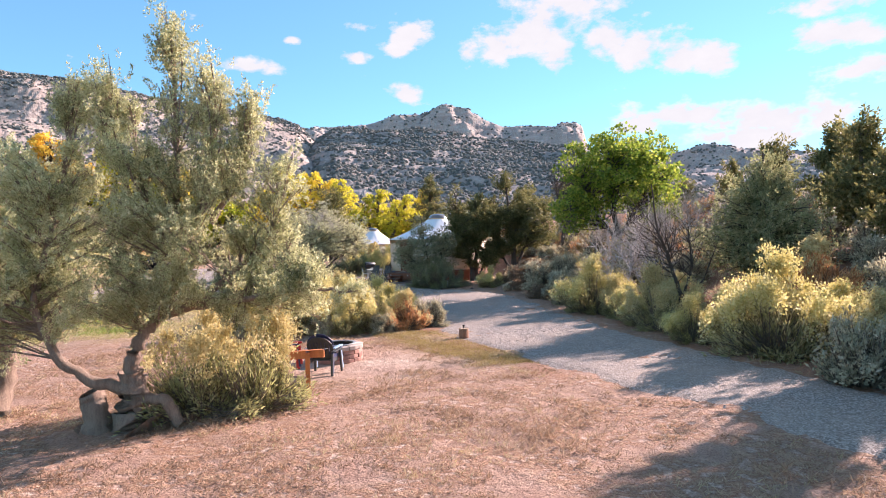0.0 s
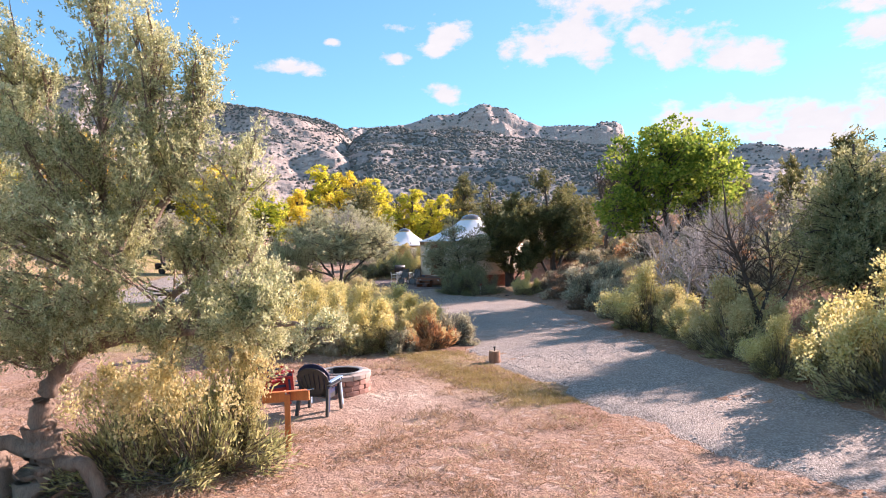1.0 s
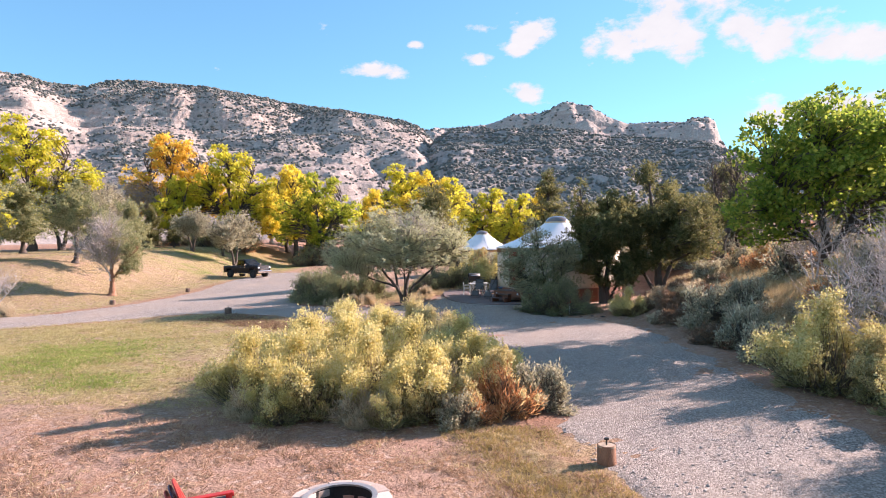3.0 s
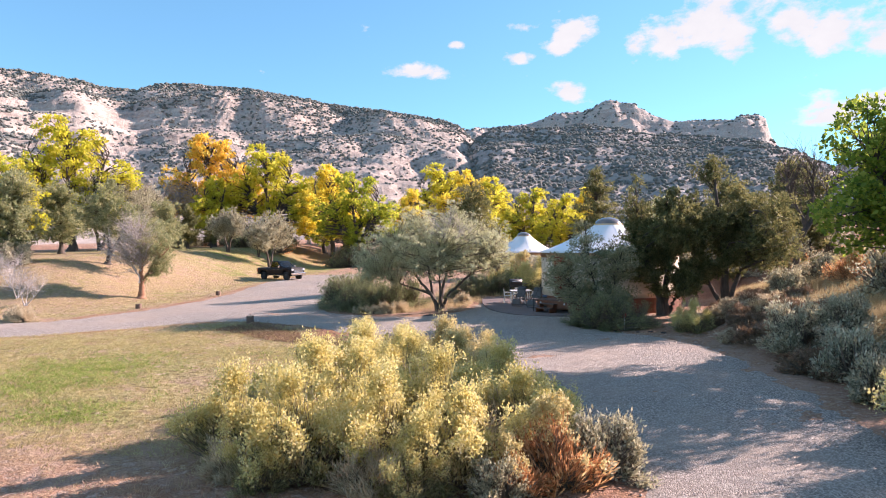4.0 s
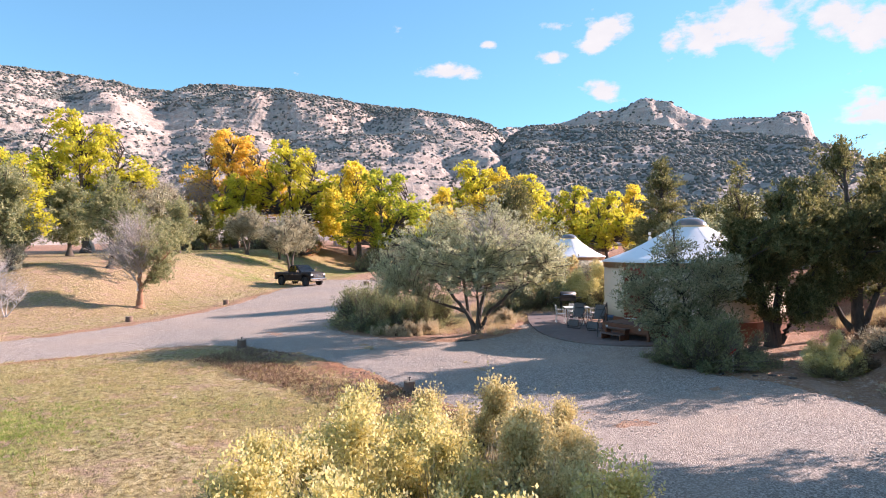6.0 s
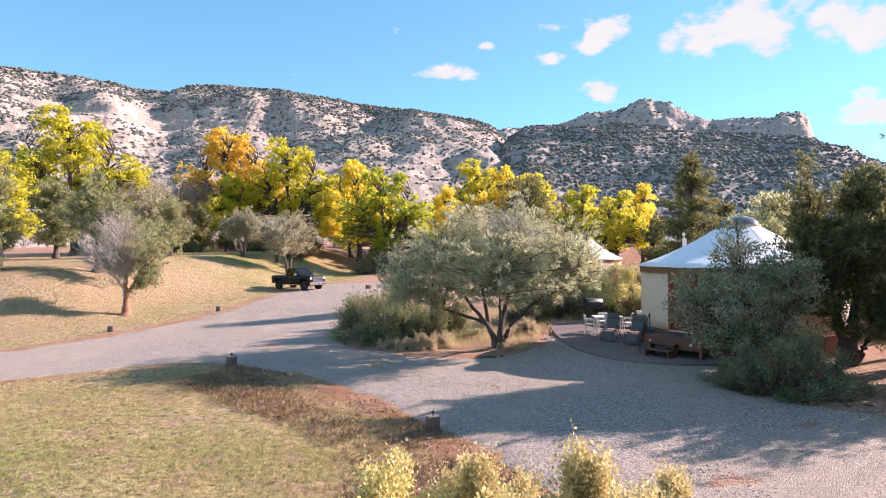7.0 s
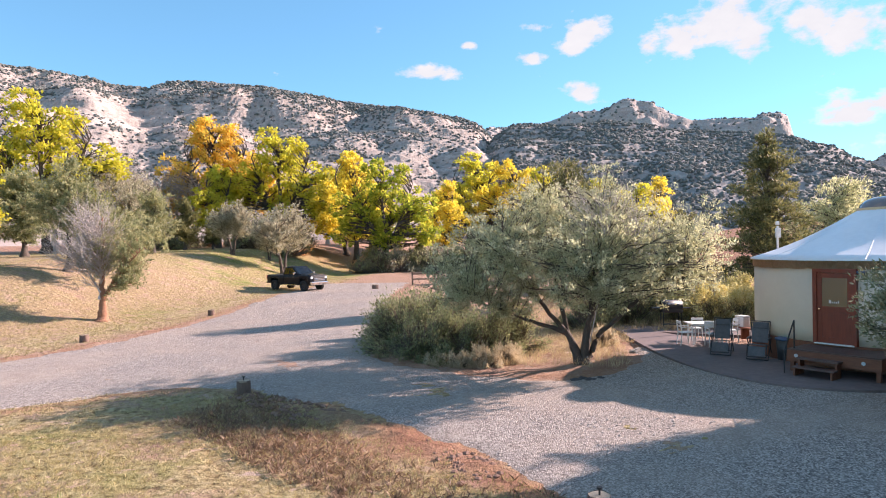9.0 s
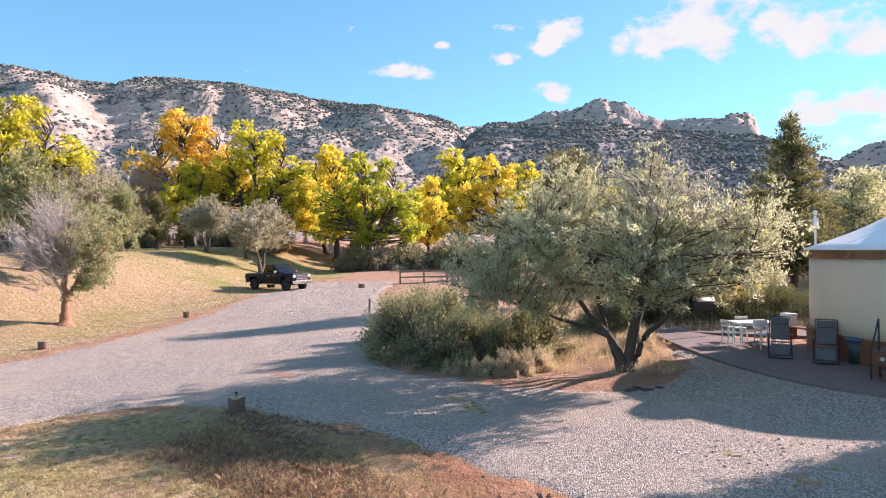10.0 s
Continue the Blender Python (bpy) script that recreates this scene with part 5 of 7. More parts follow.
# ---- loose grass ----
def grass_stuff(name, label, spots, length, width, blades, material, seed, lean=0.6):
    rng = np.random.default_rng(seed)
    n = len(spots) * blades
    at = np.repeat(np.array(spots), blades, 0) + rng.normal(0, 0.05, (n, 2))
    base = np.column_stack([at, land(at[:, 0], at[:, 1]) + 0.01])
    s = Soup()
    s.leaves(base, np.column_stack([rng.normal(0, lean, (n, 2)), np.full(n, 1.0)]), length, width, rng)
    tagged(new(name, s.mesh(name, material)), label, "grass", kind="stuff")


def strew(seed, x0, x1, y0, y1, count, keep):
    rng = np.random.default_rng(seed)
    p = np.column_stack([rng.uniform(x0, x1, count), rng.uniform(y0, y1, count)])
    return p[keep(p[:, 0], p[:, 1], rng)]


def off_drive(x, y):
    return inside_by(x, y, GRAVEL_W + GRAVEL_E) < -0.1


grass_stuff("dry_tufts", "short brown dry grass tufts on the dirt", strew(1, -9, 7, 4, 23, 13000, lambda x, y, r: off_drive(x, y) & (np.hypot(x + 1.3, y - 17.4) > 2.2) & (np.hypot(x + 1.0, y - 14.6) > 0.9) & (wobble(x, y, 1.1, 2) + 0.7 * wobble(x, y, 2.9, 5) + r.normal(0, 0.3, len(x)) > 0.45)),
            0.11, 0.012, 9, L_TUFT, 2, 0.9)
grass_stuff("brown_grass_mats", "flattened red-brown grass in low mats on the dirt", strew(25, -9, 7.5, 4, 22, 34000, lambda x, y, r: off_drive(x, y) & (np.hypot(x + 1.0, y - 17.2) > 1.9) & (wobble(x, y, 2.6, 2) + 0.8 * wobble(x, y, 5.9, 5) + 0.5 * wobble(x, y, 0.8, 3) + r.normal(0, 0.25, len(x)) > 0.3)),
            0.065, 0.016, 6, L_TUFT, 26, 1.8)
grass_stuff("golden_grass", "golden olive grass along the gravel's edge", strew(27, -1.5, 6, 15, 24, 14000, lambda x, y, r: off_drive(x, y) & (np.abs(x - 2.2 + 0.4 * (y - 19.4)) < 1.15 + 0.35 * wobble(x, y, 1.5, 3) + r.normal(0, 0.2, len(x))) & (y > 16.2) & (y < 22.8)),
            0.075, 0.011, 8, L_MOSSY, 28, 0.9)
grass_stuff("straw_tufts", "straw-coloured dry grass over the clearing", strew(3, -9, 7, 4, 24, 5000, lambda x, y, r: off_drive(x, y) & (np.hypot(x + 1.3, y - 17.4) > 2.0) & (wobble(x, y, 0.9, 7) + 0.7 * wobble(x, y, 2.3, 1) + r.normal(0, 0.3, len(x)) > 0.6)),
            0.11, 0.010, 8, L_GRASS, 4, 0.9)
grass_stuff("lawn_grass", "thin yellowing lawn grass beside the drive", strew(5, -24, 0, 24, 45, 36000, lambda x, y, r: off_drive(x, y) & (x < -3.5 + 0.35 * (y - 26) + 2) & (wobble(x, y, 0.7, 3) + r.normal(0, 0.5, len(x)) > -0.5)),
            0.10, 0.010, 6, L_LAWN, 6, 0.9)
grass_stuff("far_lawn_grass", "pale lawn grass on the rise", strew(7, -48, -27, 46, 92, 16000, lambda x, y, r: off_drive(x, y) & (wobble(x, y, 0.5, 3) + r.normal(0, 0.5, len(x)) > -0.3)),
            0.10, 0.016, 5, L_LAWN, 8, 0.8)
grass_stuff("bank_grass", "tall bleached grass on the bank", strew(9, 7.2, 20, 31, 52, 26000, lambda x, y, r: (x > 8.6 + 0.15 * np.abs(y - 41)) & (wobble(x, y, 0.8, 3) + r.normal(0, 0.5, len(x)) > -0.5)),
            0.42, 0.010, 7, L_GRASS, 10, 0.35)
grass_stuff("bank_weeds", "dry weeds on the red bank beside the drive", strew(11, 8.4, 26, 6, 42, 11000, lambda x, y, r: (x > 8.6) & (wobble(x, y, 0.6, 5) + r.normal(0, 0.5, len(x)) > 0.2)),
            0.20, 0.012, 7, L_GRASS, 12, 0.6)
grass_stuff("island_grass", "dry grass under the olive tree", strew(13, -13, -3.6, 47.5, 58, 3500, lambda x, y, r: off_drive(x, y) & (y > 48.6 - 0.25 * (x + 8)) & (r.random(len(x)) > 0.3)),
            0.30, 0.010, 7, L_GRASS, 14, 0.4)
grass_stuff("tent_weeds", "dry weeds behind the tent and patio", strew(15, -8, 10, 55.5, 72, 4500, lambda x, y, r: r.random(len(x)) > 0.3), 0.40, 0.014, 7, L_GRASS, 16, 0.4)


def stones_stuff(name, label, spots, size, material, seed):
    rng = np.random.default_rng(seed)
    bm = bmesh.new()
    bmesh.ops.create_icosphere(bm, subdivisions=1, radius=1.0)
    ico = np.array([v.co[:] for v in bm.verts])
    tri = np.array([[v.index for v in f.verts] for f in bm.faces])
    bm.free()
    s = Soup()
    for x, y in spots:
        r = size * rng.uniform(0.5, 1.6)
        s.add(np.array([x, y, float(land(x, y)) + 0.04]) + ico * r * rng.uniform(0.7, 1.2, (len(ico), 1)) * [1, 1, 0.6], tri)
    tagged(new(name, s.mesh(name, material)), label, "stones", kind="stuff")


M_STONE = surface("pebble", (0.25, 0.225, 0.205), (0.52, 0.47, 0.43), 9.0, 0.9, 0.3, 0.005)
stones_stuff("loose_gravel", "loose pale gravel stones on the drive", strew(17, -12, 8, 10, 46, 16000, lambda x, y, r: inside_by(x, y, GRAVEL_W + GRAVEL_E) > 0.05), 0.022, M_STONE, 18)

M_CLOD = surface("red_soil_clods", (0.12, 0.065, 0.045), (0.30, 0.18, 0.13), 6.0, 0.95, 0.5, 0.01)
stones_stuff("soil_clods", "crumbly red-brown soil clods along the drive", strew(19, -15, 0, 29, 45, 14000, lambda x, y, r: (inside_by(x, y, GRAVEL_W + GRAVEL_E) < -0.02) & (inside_by(x, y, GRAVEL_W + GRAVEL_E) > -0.9 - 0.8 * wobble(x, y, 0.7, 4)) & (x < 2.2) & (wobble(x, y, 1.4, 2) + r.normal(0, 0.4, len(x)) > -0.1)), 0.055, M_CLOD, 20)
grass_stuff("brown_litter", "dead brown leaf litter and grass at the lawn's edge", strew(21, -15, -1, 30, 44.5, 12000, lambda x, y, r: off_drive(x, y) & (inside_by(x, y, GRAVEL_W + GRAVEL_E) > -3.4 - wobble(x, y, 0.5, 1)) & (wobble(x, y, 0.9, 6) + r.normal(0, 0.4, len(x)) > 0.0)),
            0.15, 0.022, 7, L_LITTER, 22, 1.2)

grass_stuff("green_grass", "fresh green grass patches in the lawn", strew(23, -18, -8, 25, 37, 9000, lambda x, y, r: off_drive(x, y) & (1.2 * np.exp(-((x + 14.4) / 2.6) ** 2 - ((y - 30.6) / 3.2) ** 2) + 0.8 * np.exp(-((x + 10.5) / 1.6) ** 2 - ((y - 26.6) / 1.4) ** 2) + 0.25 * wobble(x, y, 1.7, 2) + r.normal(0, 0.2, len(x)) > 0.5)),
            0.11, 0.012, 6, L_FRESH, 24, 0.8)
again(OL, -62.0, 93.0, 1.9, 20)
again(OL, -57.0, 96.0, 1.6, 110)

# ---- building helpers ----
def add_box(bm, size, at=(0, 0, 0), rot=(0, 0, 0)):
    m = pose(*at, *rot) @ Matrix.Diagonal((*size, 1))
    return bmesh.ops.create_cube(bm, size=1.0, matrix=m)


def box_bm(*boxes):
    bm = bmesh.new()
    for b in boxes:
        add_box(bm, *b)
    return bm


def add_rod(bm, a, b, r, sides=8, r2=None):
    a, b = Vector(a), Vector(b)
    m = Matrix.Translation((a + b) / 2) @ (b - a).to_track_quat("Z", "Y").to_matrix().to_4x4()
    bmesh.ops.create_cone(bm, cap_ends=True, segments=sides, radius1=r, radius2=r if r2 is None else r2, depth=(b - a).length, matrix=m)


def rod_bm(*rods):
    bm = bmesh.new()
    for a, b, r in rods:
        add_rod(bm, a, b, r)
    return bm


def lathe(profile, steps, full=2 * math.pi, close=False):
    """A surface of revolution from (radius, height) pairs."""
    bm = bmesh.new()
    rings = []
    for k in range(steps):
        a = full * k / steps
        rings.append([bm.verts.new((r * math.cos(a), r * math.sin(a), z)) for r, z in profile])
    for k in range(steps):
        p, q = rings[k], rings[(k + 1) % steps]
        n = len(profile)
        for j in range(n if close else n - 1):
            bm.faces.new((p[j], q[j], q[(j + 1) % n], p[(j + 1) % n]))
    bmesh.ops.remove_doubles(bm, verts=bm.verts, dist=1e-5)
    bmesh.ops.recalc_face_normals(bm, faces=bm.faces)
    return bm


def prism(points, z0, z1):
    bm = bmesh.new()
    top = [bm.verts.new((x, y, z1)) for x, y in points]
    low = [bm.verts.new((x, y, z0)) for x, y in points]
    bm.faces.new(top)
    bm.faces.new(low[::-1])
    for k in range(len(points)):
        j = (k + 1) % len(points)
        bm.faces.new((low[k], low[j], top[j], top[k]))
    bmesh.ops.recalc_face_normals(bm, faces=bm.faces)
    return bm


def glass_material(name, tint, rough=0.05):
    m, nt, N, L, bsdf = nodes_of(name)
    bsdf.inputs["Base Color"].default_value = (*tint, 1)
    bsdf.inputs["Roughness"].default_value = rough
    bsdf.inputs["Specular IOR Level"].default_value = 0.8
    bsdf.inputs["Coat Weight"].default_value = 0.6
    return m


M_CANVAS = surface("cream_canvas", (0.66, 0.57, 0.44), (0.72, 0.63, 0.50), 0.8, 0.85, 0.02, 0.001, mottle=0.08)
M_VINYL = surface("white_vinyl", (0.72, 0.74, 0.76), (0.84, 0.85, 0.86), 0.7, 0.38, 0.04, 0.004, mottle=0.12)
M_OCHRE = surface("ochre_canvas", (0.60, 0.40, 0.22), (0.74, 0.53, 0.33), 1.5, 0.8, 0.2, 0.004)
M_DOOR = surface("red_cedar_door", (0.17, 0.023, 0.008), (0.29, 0.048, 0.015), 2.0, 0.45, 0.3, 0.003, stretch=(8, 8, 1))
M_DECK = surface("stained_deck", (0.12, 0.035, 0.018), (0.24, 0.085, 0.04), 3.0, 0.6, 0.3, 0.004, stretch=(1, 6, 6))
M_DECKTOP = surface("worn_deck_boards", (0.07, 0.035, 0.028), (0.15, 0.085, 0.07), 3.0, 0.6, 0.3, 0.004)
M_CONCRETE = surface("stained_concrete", (0.115, 0.085, 0.08), (0.19, 0.145, 0.135), 0.7, 0.8, 0.25, 0.004)
M_BLACK = surface("black_metal", (0.012, 0.012, 0.013), (0.035, 0.035, 0.037), 4.0, 0.45, 0.1, 0.002)
M_WHITEPL = surface("white_plastic", (0.68, 0.68, 0.66), (0.80, 0.80, 0.78), 3.0, 0.5, 0.05, 0.002)
M_RIM = surface("bare_steel_rim", (0.30, 0.29, 0.28), (0.52, 0.50, 0.48), 4.0, 0.45, 0.2, 0.002, metal=0.5)
M_MESH = surface("grey_sling_fabric", (0.075, 0.078, 0.085), (0.14, 0.142, 0.15), 6.0, 0.85, 0.3, 0.002)
M_BLUEPL = surface("blue_plastic", (0.035, 0.065, 0.14), (0.065, 0.11, 0.20), 3.0, 0.5, 0.1, 0.002)
M_SKYPL = surface("light_blue_plastic", (0.24, 0.38, 0.55), (0.36, 0.50, 0.66), 3.0, 0.45, 0.1, 0.002)
M_NAVYPL = surface("navy_plastic", (0.020, 0.030, 0.085), (0.045, 0.055, 0.13), 3.0, 0.45, 0.1, 0.002)
M_REDPL = surface("red_plastic", (0.36, 0.022, 0.018), (0.52, 0.045, 0.035), 3.0, 0.45, 0.1, 0.002)
M_GREYPL = surface("charcoal_plastic", (0.030, 0.034, 0.036), (0.062, 0.066, 0.068), 3.0, 0.5, 0.1, 0.002)
M_ORANGEWOOD = surface("orange_stained_wood", (0.44, 0.125, 0.030), (0.62, 0.215, 0.065), 3.0, 0.6, 0.3, 0.003, stretch=(6, 6, 1))
M_PITBLOCK = surface("red_concrete_block", (0.34, 0.165, 0.125), (0.52, 0.31, 0.25), 5.0, 0.92, 0.6, 0.006, per_object=0.5)
M_PITCAP = surface("grey_brown_cap_block", (0.40, 0.31, 0.26), (0.58, 0.48, 0.42), 5.0, 0.92, 0.6, 0.006, per_object=0.4)
M_STEEL = surface("sooty_steel", (0.012, 0.011, 0.010), (0.05, 0.045, 0.042), 4.0, 0.7, 0.2, 0.002, metal=0.3)
M_ASH = surface("ash_bed", (0.03, 0.028, 0.027), (0.10, 0.095, 0.09), 9.0, 0.95, 0.9, 0.02)
M_LOG = surface("weathered_log", (0.10, 0.062, 0.047), (0.24, 0.155, 0.12), 4.0, 0.9, 0.9, 0.015, stretch=(7, 7, 1))
M_LOGEND = surface("sawn_log_end", (0.34, 0.25, 0.17), (0.52, 0.42, 0.31), 6.0, 0.9, 0.4, 0.004)
M_PAINT = surface("black_car_paint", (0.006, 0.007, 0.010), (0.012, 0.013, 0.018), 2.0, 0.30, 0.0, 0.001, coat=0.0)
M_PAINT.node_tree.nodes["Principled BSDF"].inputs["Specular IOR Level"].default_value = 0.22
M_CHROME = surface("chrome", (0.66, 0.66, 0.66), (0.78, 0.78, 0.78), 2.0, 0.12, 0.0, 0.001, metal=1.0)
M_TYRE = surface("tyre_rubber", (0.012, 0.012, 0.012), (0.03, 0.03, 0.03), 6.0, 0.85, 0.4, 0.004)
M_RAILWOOD = surface("weathered_rail", (0.19, 0.11, 0.07), (0.34, 0.22, 0.15), 4.0, 0.85, 0.5, 0.006)
M_SLATE = surface("dark_flat_stone", (0.035, 0.028, 0.028), (0.10, 0.08, 0.075), 5.0, 0.85, 0.6, 0.01)
M_GLASS = glass_material("dark_window_glass", (0.012, 0.016, 0.022))
M_DOORGLASS = glass_material("dim_door_glass", (0.085, 0.075, 0.045), 0.15)
M_DOME = glass_material("bronze_acrylic", (0.16, 0.135, 0.13), 0.18)
M_LAMP = glass_material("clear_lamp_lens", (0.60, 0.62, 0.64), 0.1)
M_REDREF = surface("red_reflector", (0.42, 0.02, 0.02), (0.55, 0.04, 0.03), 5.0, 0.4, 0.05, 0.001)


# ---- the round tent ----
def round_tent(name, label, at, floor, wall, roof_h, radius, door_angle, detailed=True):
    gz = float(land(*at))
    root = base_empty(name, (at[0], at[1], gz))
    f, w, top = floor - gz, wall - gz, roof_h - gz
    part("platform", lathe([(0, -0.2), (radius + 0.10, -0.2), (radius + 0.10, f), (0, f)], 48), M_DECK, root, "dark stained timber platform")
    part("wall", lathe([(radius, f), (radius + 0.012, f + 0.4), (radius, w), (radius - 0.05, w), (radius - 0.05, f)], 60, close=True), M_CANVAS, root, "cream canvas wall", smooth=True)
    # scalloped trim band under the eave
    bm = bmesh.new()
    n, up, low = 120, [], []
    for k in range(n):
        a = 2 * math.pi * k / n
        dip = 0.26 + 0.025 * abs(math.sin(a * 15))
        up.append(bm.verts.new(((radius + 0.05) * math.cos(a), (radius + 0.05) * math.sin(a), w + 0.02)))
        low.append(bm.verts.new(((radius + 0.045) * math.cos(a), (radius + 0.045) * math.sin(a), w + 0.02 - dip)))
    for k in range(n):
        bm.faces.new((low[k], low[(k + 1) % n], up[(k + 1) % n], up[k]))
    bmesh.ops.solidify(bm, geom=bm.faces[:], thickness=0.008)
    part("trim_band", bm, M_OCHRE, root, "ochre scalloped trim band", smooth=True)
    ring = 0.74
    prof = [(radius + 0.12, w - 0.015), (radius + 0.12, w + 0.03)]
    for k in range(1, 9):
        q = k / 8
        prof.append((radius + 0.12 + (ring - radius - 0.12) * q, w + 0.03 + (top - w - 0.03) * (q - 0.10 * math.sin(math.pi * q))))
    roof = lathe(prof, 60)
    for v in roof.verts:
        a = math.atan2(v.co.y, v.co.x)
        v.co.z += 0.018 * math.cos(a * 30) * (1 - abs(2 * (v.co.z - w) / (top - w) - 1))
    part("roof", roof, M_VINYL, root, "white vinyl cone roof", smooth=True)
    part("dome_ring", lathe([(ring - 0.05, top - 0.03), (ring + 0.05, top - 0.03), (ring + 0.05, top + 0.05), (ring - 0.05, top + 0.05)], 40, close=True), M_OCHRE, root)
    part("dome", lathe([(ring, top + 0.03), (ring * 0.93, top + 0.17), (ring * 0.74, top + 0.30), (ring * 0.42, top + 0.39), (0, top + 0.42)], 40), M_DOME, root, "bronze acrylic dome skylight", smooth=True)
    # seams run down the roof
    for k in range(8):
        a = 2 * math.pi * (k + 0.3) / 8
        pts = [(r * math.cos(a), r * math.sin(a), z + 0.004) for r, z in prof[1:]]
        s = Soup()
        s.tube(pts, [0.006] * len(pts), 5)
        link_part("roof_seam", s.mesh("roof_seam", M_VINYL, True), root)
    if not detailed:
        return tagged(root, label, "yurt", "round tents")
    a = radians(door_angle)
    out, side = Vector((math.cos(a), math.sin(a), 0)), Vector((-math.sin(a), math.cos(a), 0))
    turn = door_angle - 90

    def set_at(ob, r, s, z):
        ob.matrix_basis = pose(*(out * r + side * s + Vector((0, 0, z))), 0, 0, turn) @ ob.matrix_basis
        return ob
    # local frame of the doorway: x along the wall, y outwards
    dw, dh = 0.92, 2.02
    fr = set_at(part("door_frame", box_bm(((0.11, 0.22, dh + 0.12), (-dw / 2 - 0.05, 0, dh / 2 + 0.06)), ((0.11, 0.22, dh + 0.12), (dw / 2 + 0.05, 0, dh / 2 + 0.06)), ((dw + 0.21, 0.225, 0.11), (0, 0, dh + 0.065))), M_DOOR, root, "red cedar door frame", bevel=0.008), radius + 0.0, 0, f)
    leaf = set_at(part("door", box_bm(((0.13, 0.05, dh), (-dw / 2 + 0.065, 0, dh / 2)), ((0.13, 0.05, dh), (dw / 2 - 0.065, 0, dh / 2)), ((dw - 0.26, 0.05, 0.14), (0, 0, dh - 0.07)), ((dw - 0.26, 0.05, 0.14), (0, 0, 1.0)), ((dw - 0.26, 0.05, 0.2), (0, 0, 0.1)), ((dw - 0.26, 0.03, 0.75), (0, 0, 0.57))), M_DOOR, root, "red cedar door with a glazed upper half", bevel=0.006), radius + 0.04, 0, f)
    part("door_pane", box_bm(((dw - 0.26, 0.012, 0.82), (0, 0, 1.47))), M_DOORGLASS, leaf, "dim glass pane with pale lettering")
    for k, (wd, ht) in enumerate([(0.05, 0.10), (0.025, 0.05), (0.02, 0.055), (0.025, 0.05), (0.02, 0.085)]):
        part("lettering_bar", box_bm(((wd, 0.004, ht), (0.12 - 0.055 * k, 0.012, 1.16 + ht / 2))), M_WHITEPL, leaf, "white painted bar")
    part("door_knob", rod_bm(((dw / 2 - 0.07, 0.025, 1.0), (dw / 2 - 0.07, 0.07, 1.0), 0.028)), M_CHROME, leaf, "metal door knob")
    set_at(part("threshold", box_bm(((dw + 0.1, 0.10, 0.03), (0, 0, 0.015))), M_WHITEPL, root, "white threshold strip"), radius + 0.12, 0, f)
    lamp = set_at(part("wall_lamp", box_bm(((0.10, 0.05, 0.14), (0, 0.02, 0)), ((0.24, 0.14, 0.05), (0, 0.09, 0.07), (20, 0, 0))), M_BLUEPL, root, "blue wall lamp beside the door", bevel=0.01), radius + 0.02, 0.72, f + 1.98)
    # window flap and tie strap on the canvas
    strap_a = a + radians(27)
    part("strap", box_bm(((0.02, 0.012, 0.28), ((radius + 0.03) * math.cos(strap_a), (radius + 0.03) * math.sin(strap_a), w - 0.42), (0, 6, door_angle + 27 - 90))), M_BLACK, root, "dark tie strap")
    for da, z0, z1 in ((44, f + 0.75, f + 1.75), (33, f + 0.75, f + 0.79)):
        b = a + radians(da)
        if z1 - z0 > 0.5:
            part("flap_cord", rod_bm((((radius + 0.02) * math.cos(b), (radius + 0.02) * math.sin(b), z0), ((radius + 0.02) * math.cos(b), (radius + 0.02) * math.sin(b), z1), 0.009)), M_GREYTWIG, root)
    s = Soup()
    arc = [a + radians(30 + k) for k in range(0, 15)]
    s.tube([((radius + 0.02) * math.cos(b), (radius + 0.02) * math.sin(b), f + 0.75) for b in arc], [0.009] * len(arc), 5)
    link_part("flap_cord", s.mesh("flap_cord", M_GREYTWIG, True), root)
    return tagged(root, label, "yurt", "round tents")


YURT = (4.05, 50.4)
round_tent("yurt", "cream canvas yurt with a white cone roof and red door", YURT, 1.08, 3.46, 5.0, 3.78, 227.0)
round_tent("yurt", "smaller distant yurt with a white cone roof", (-1.9, 80.0), 1.3, 3.2, 4.9, 3.2, 260.0, False)


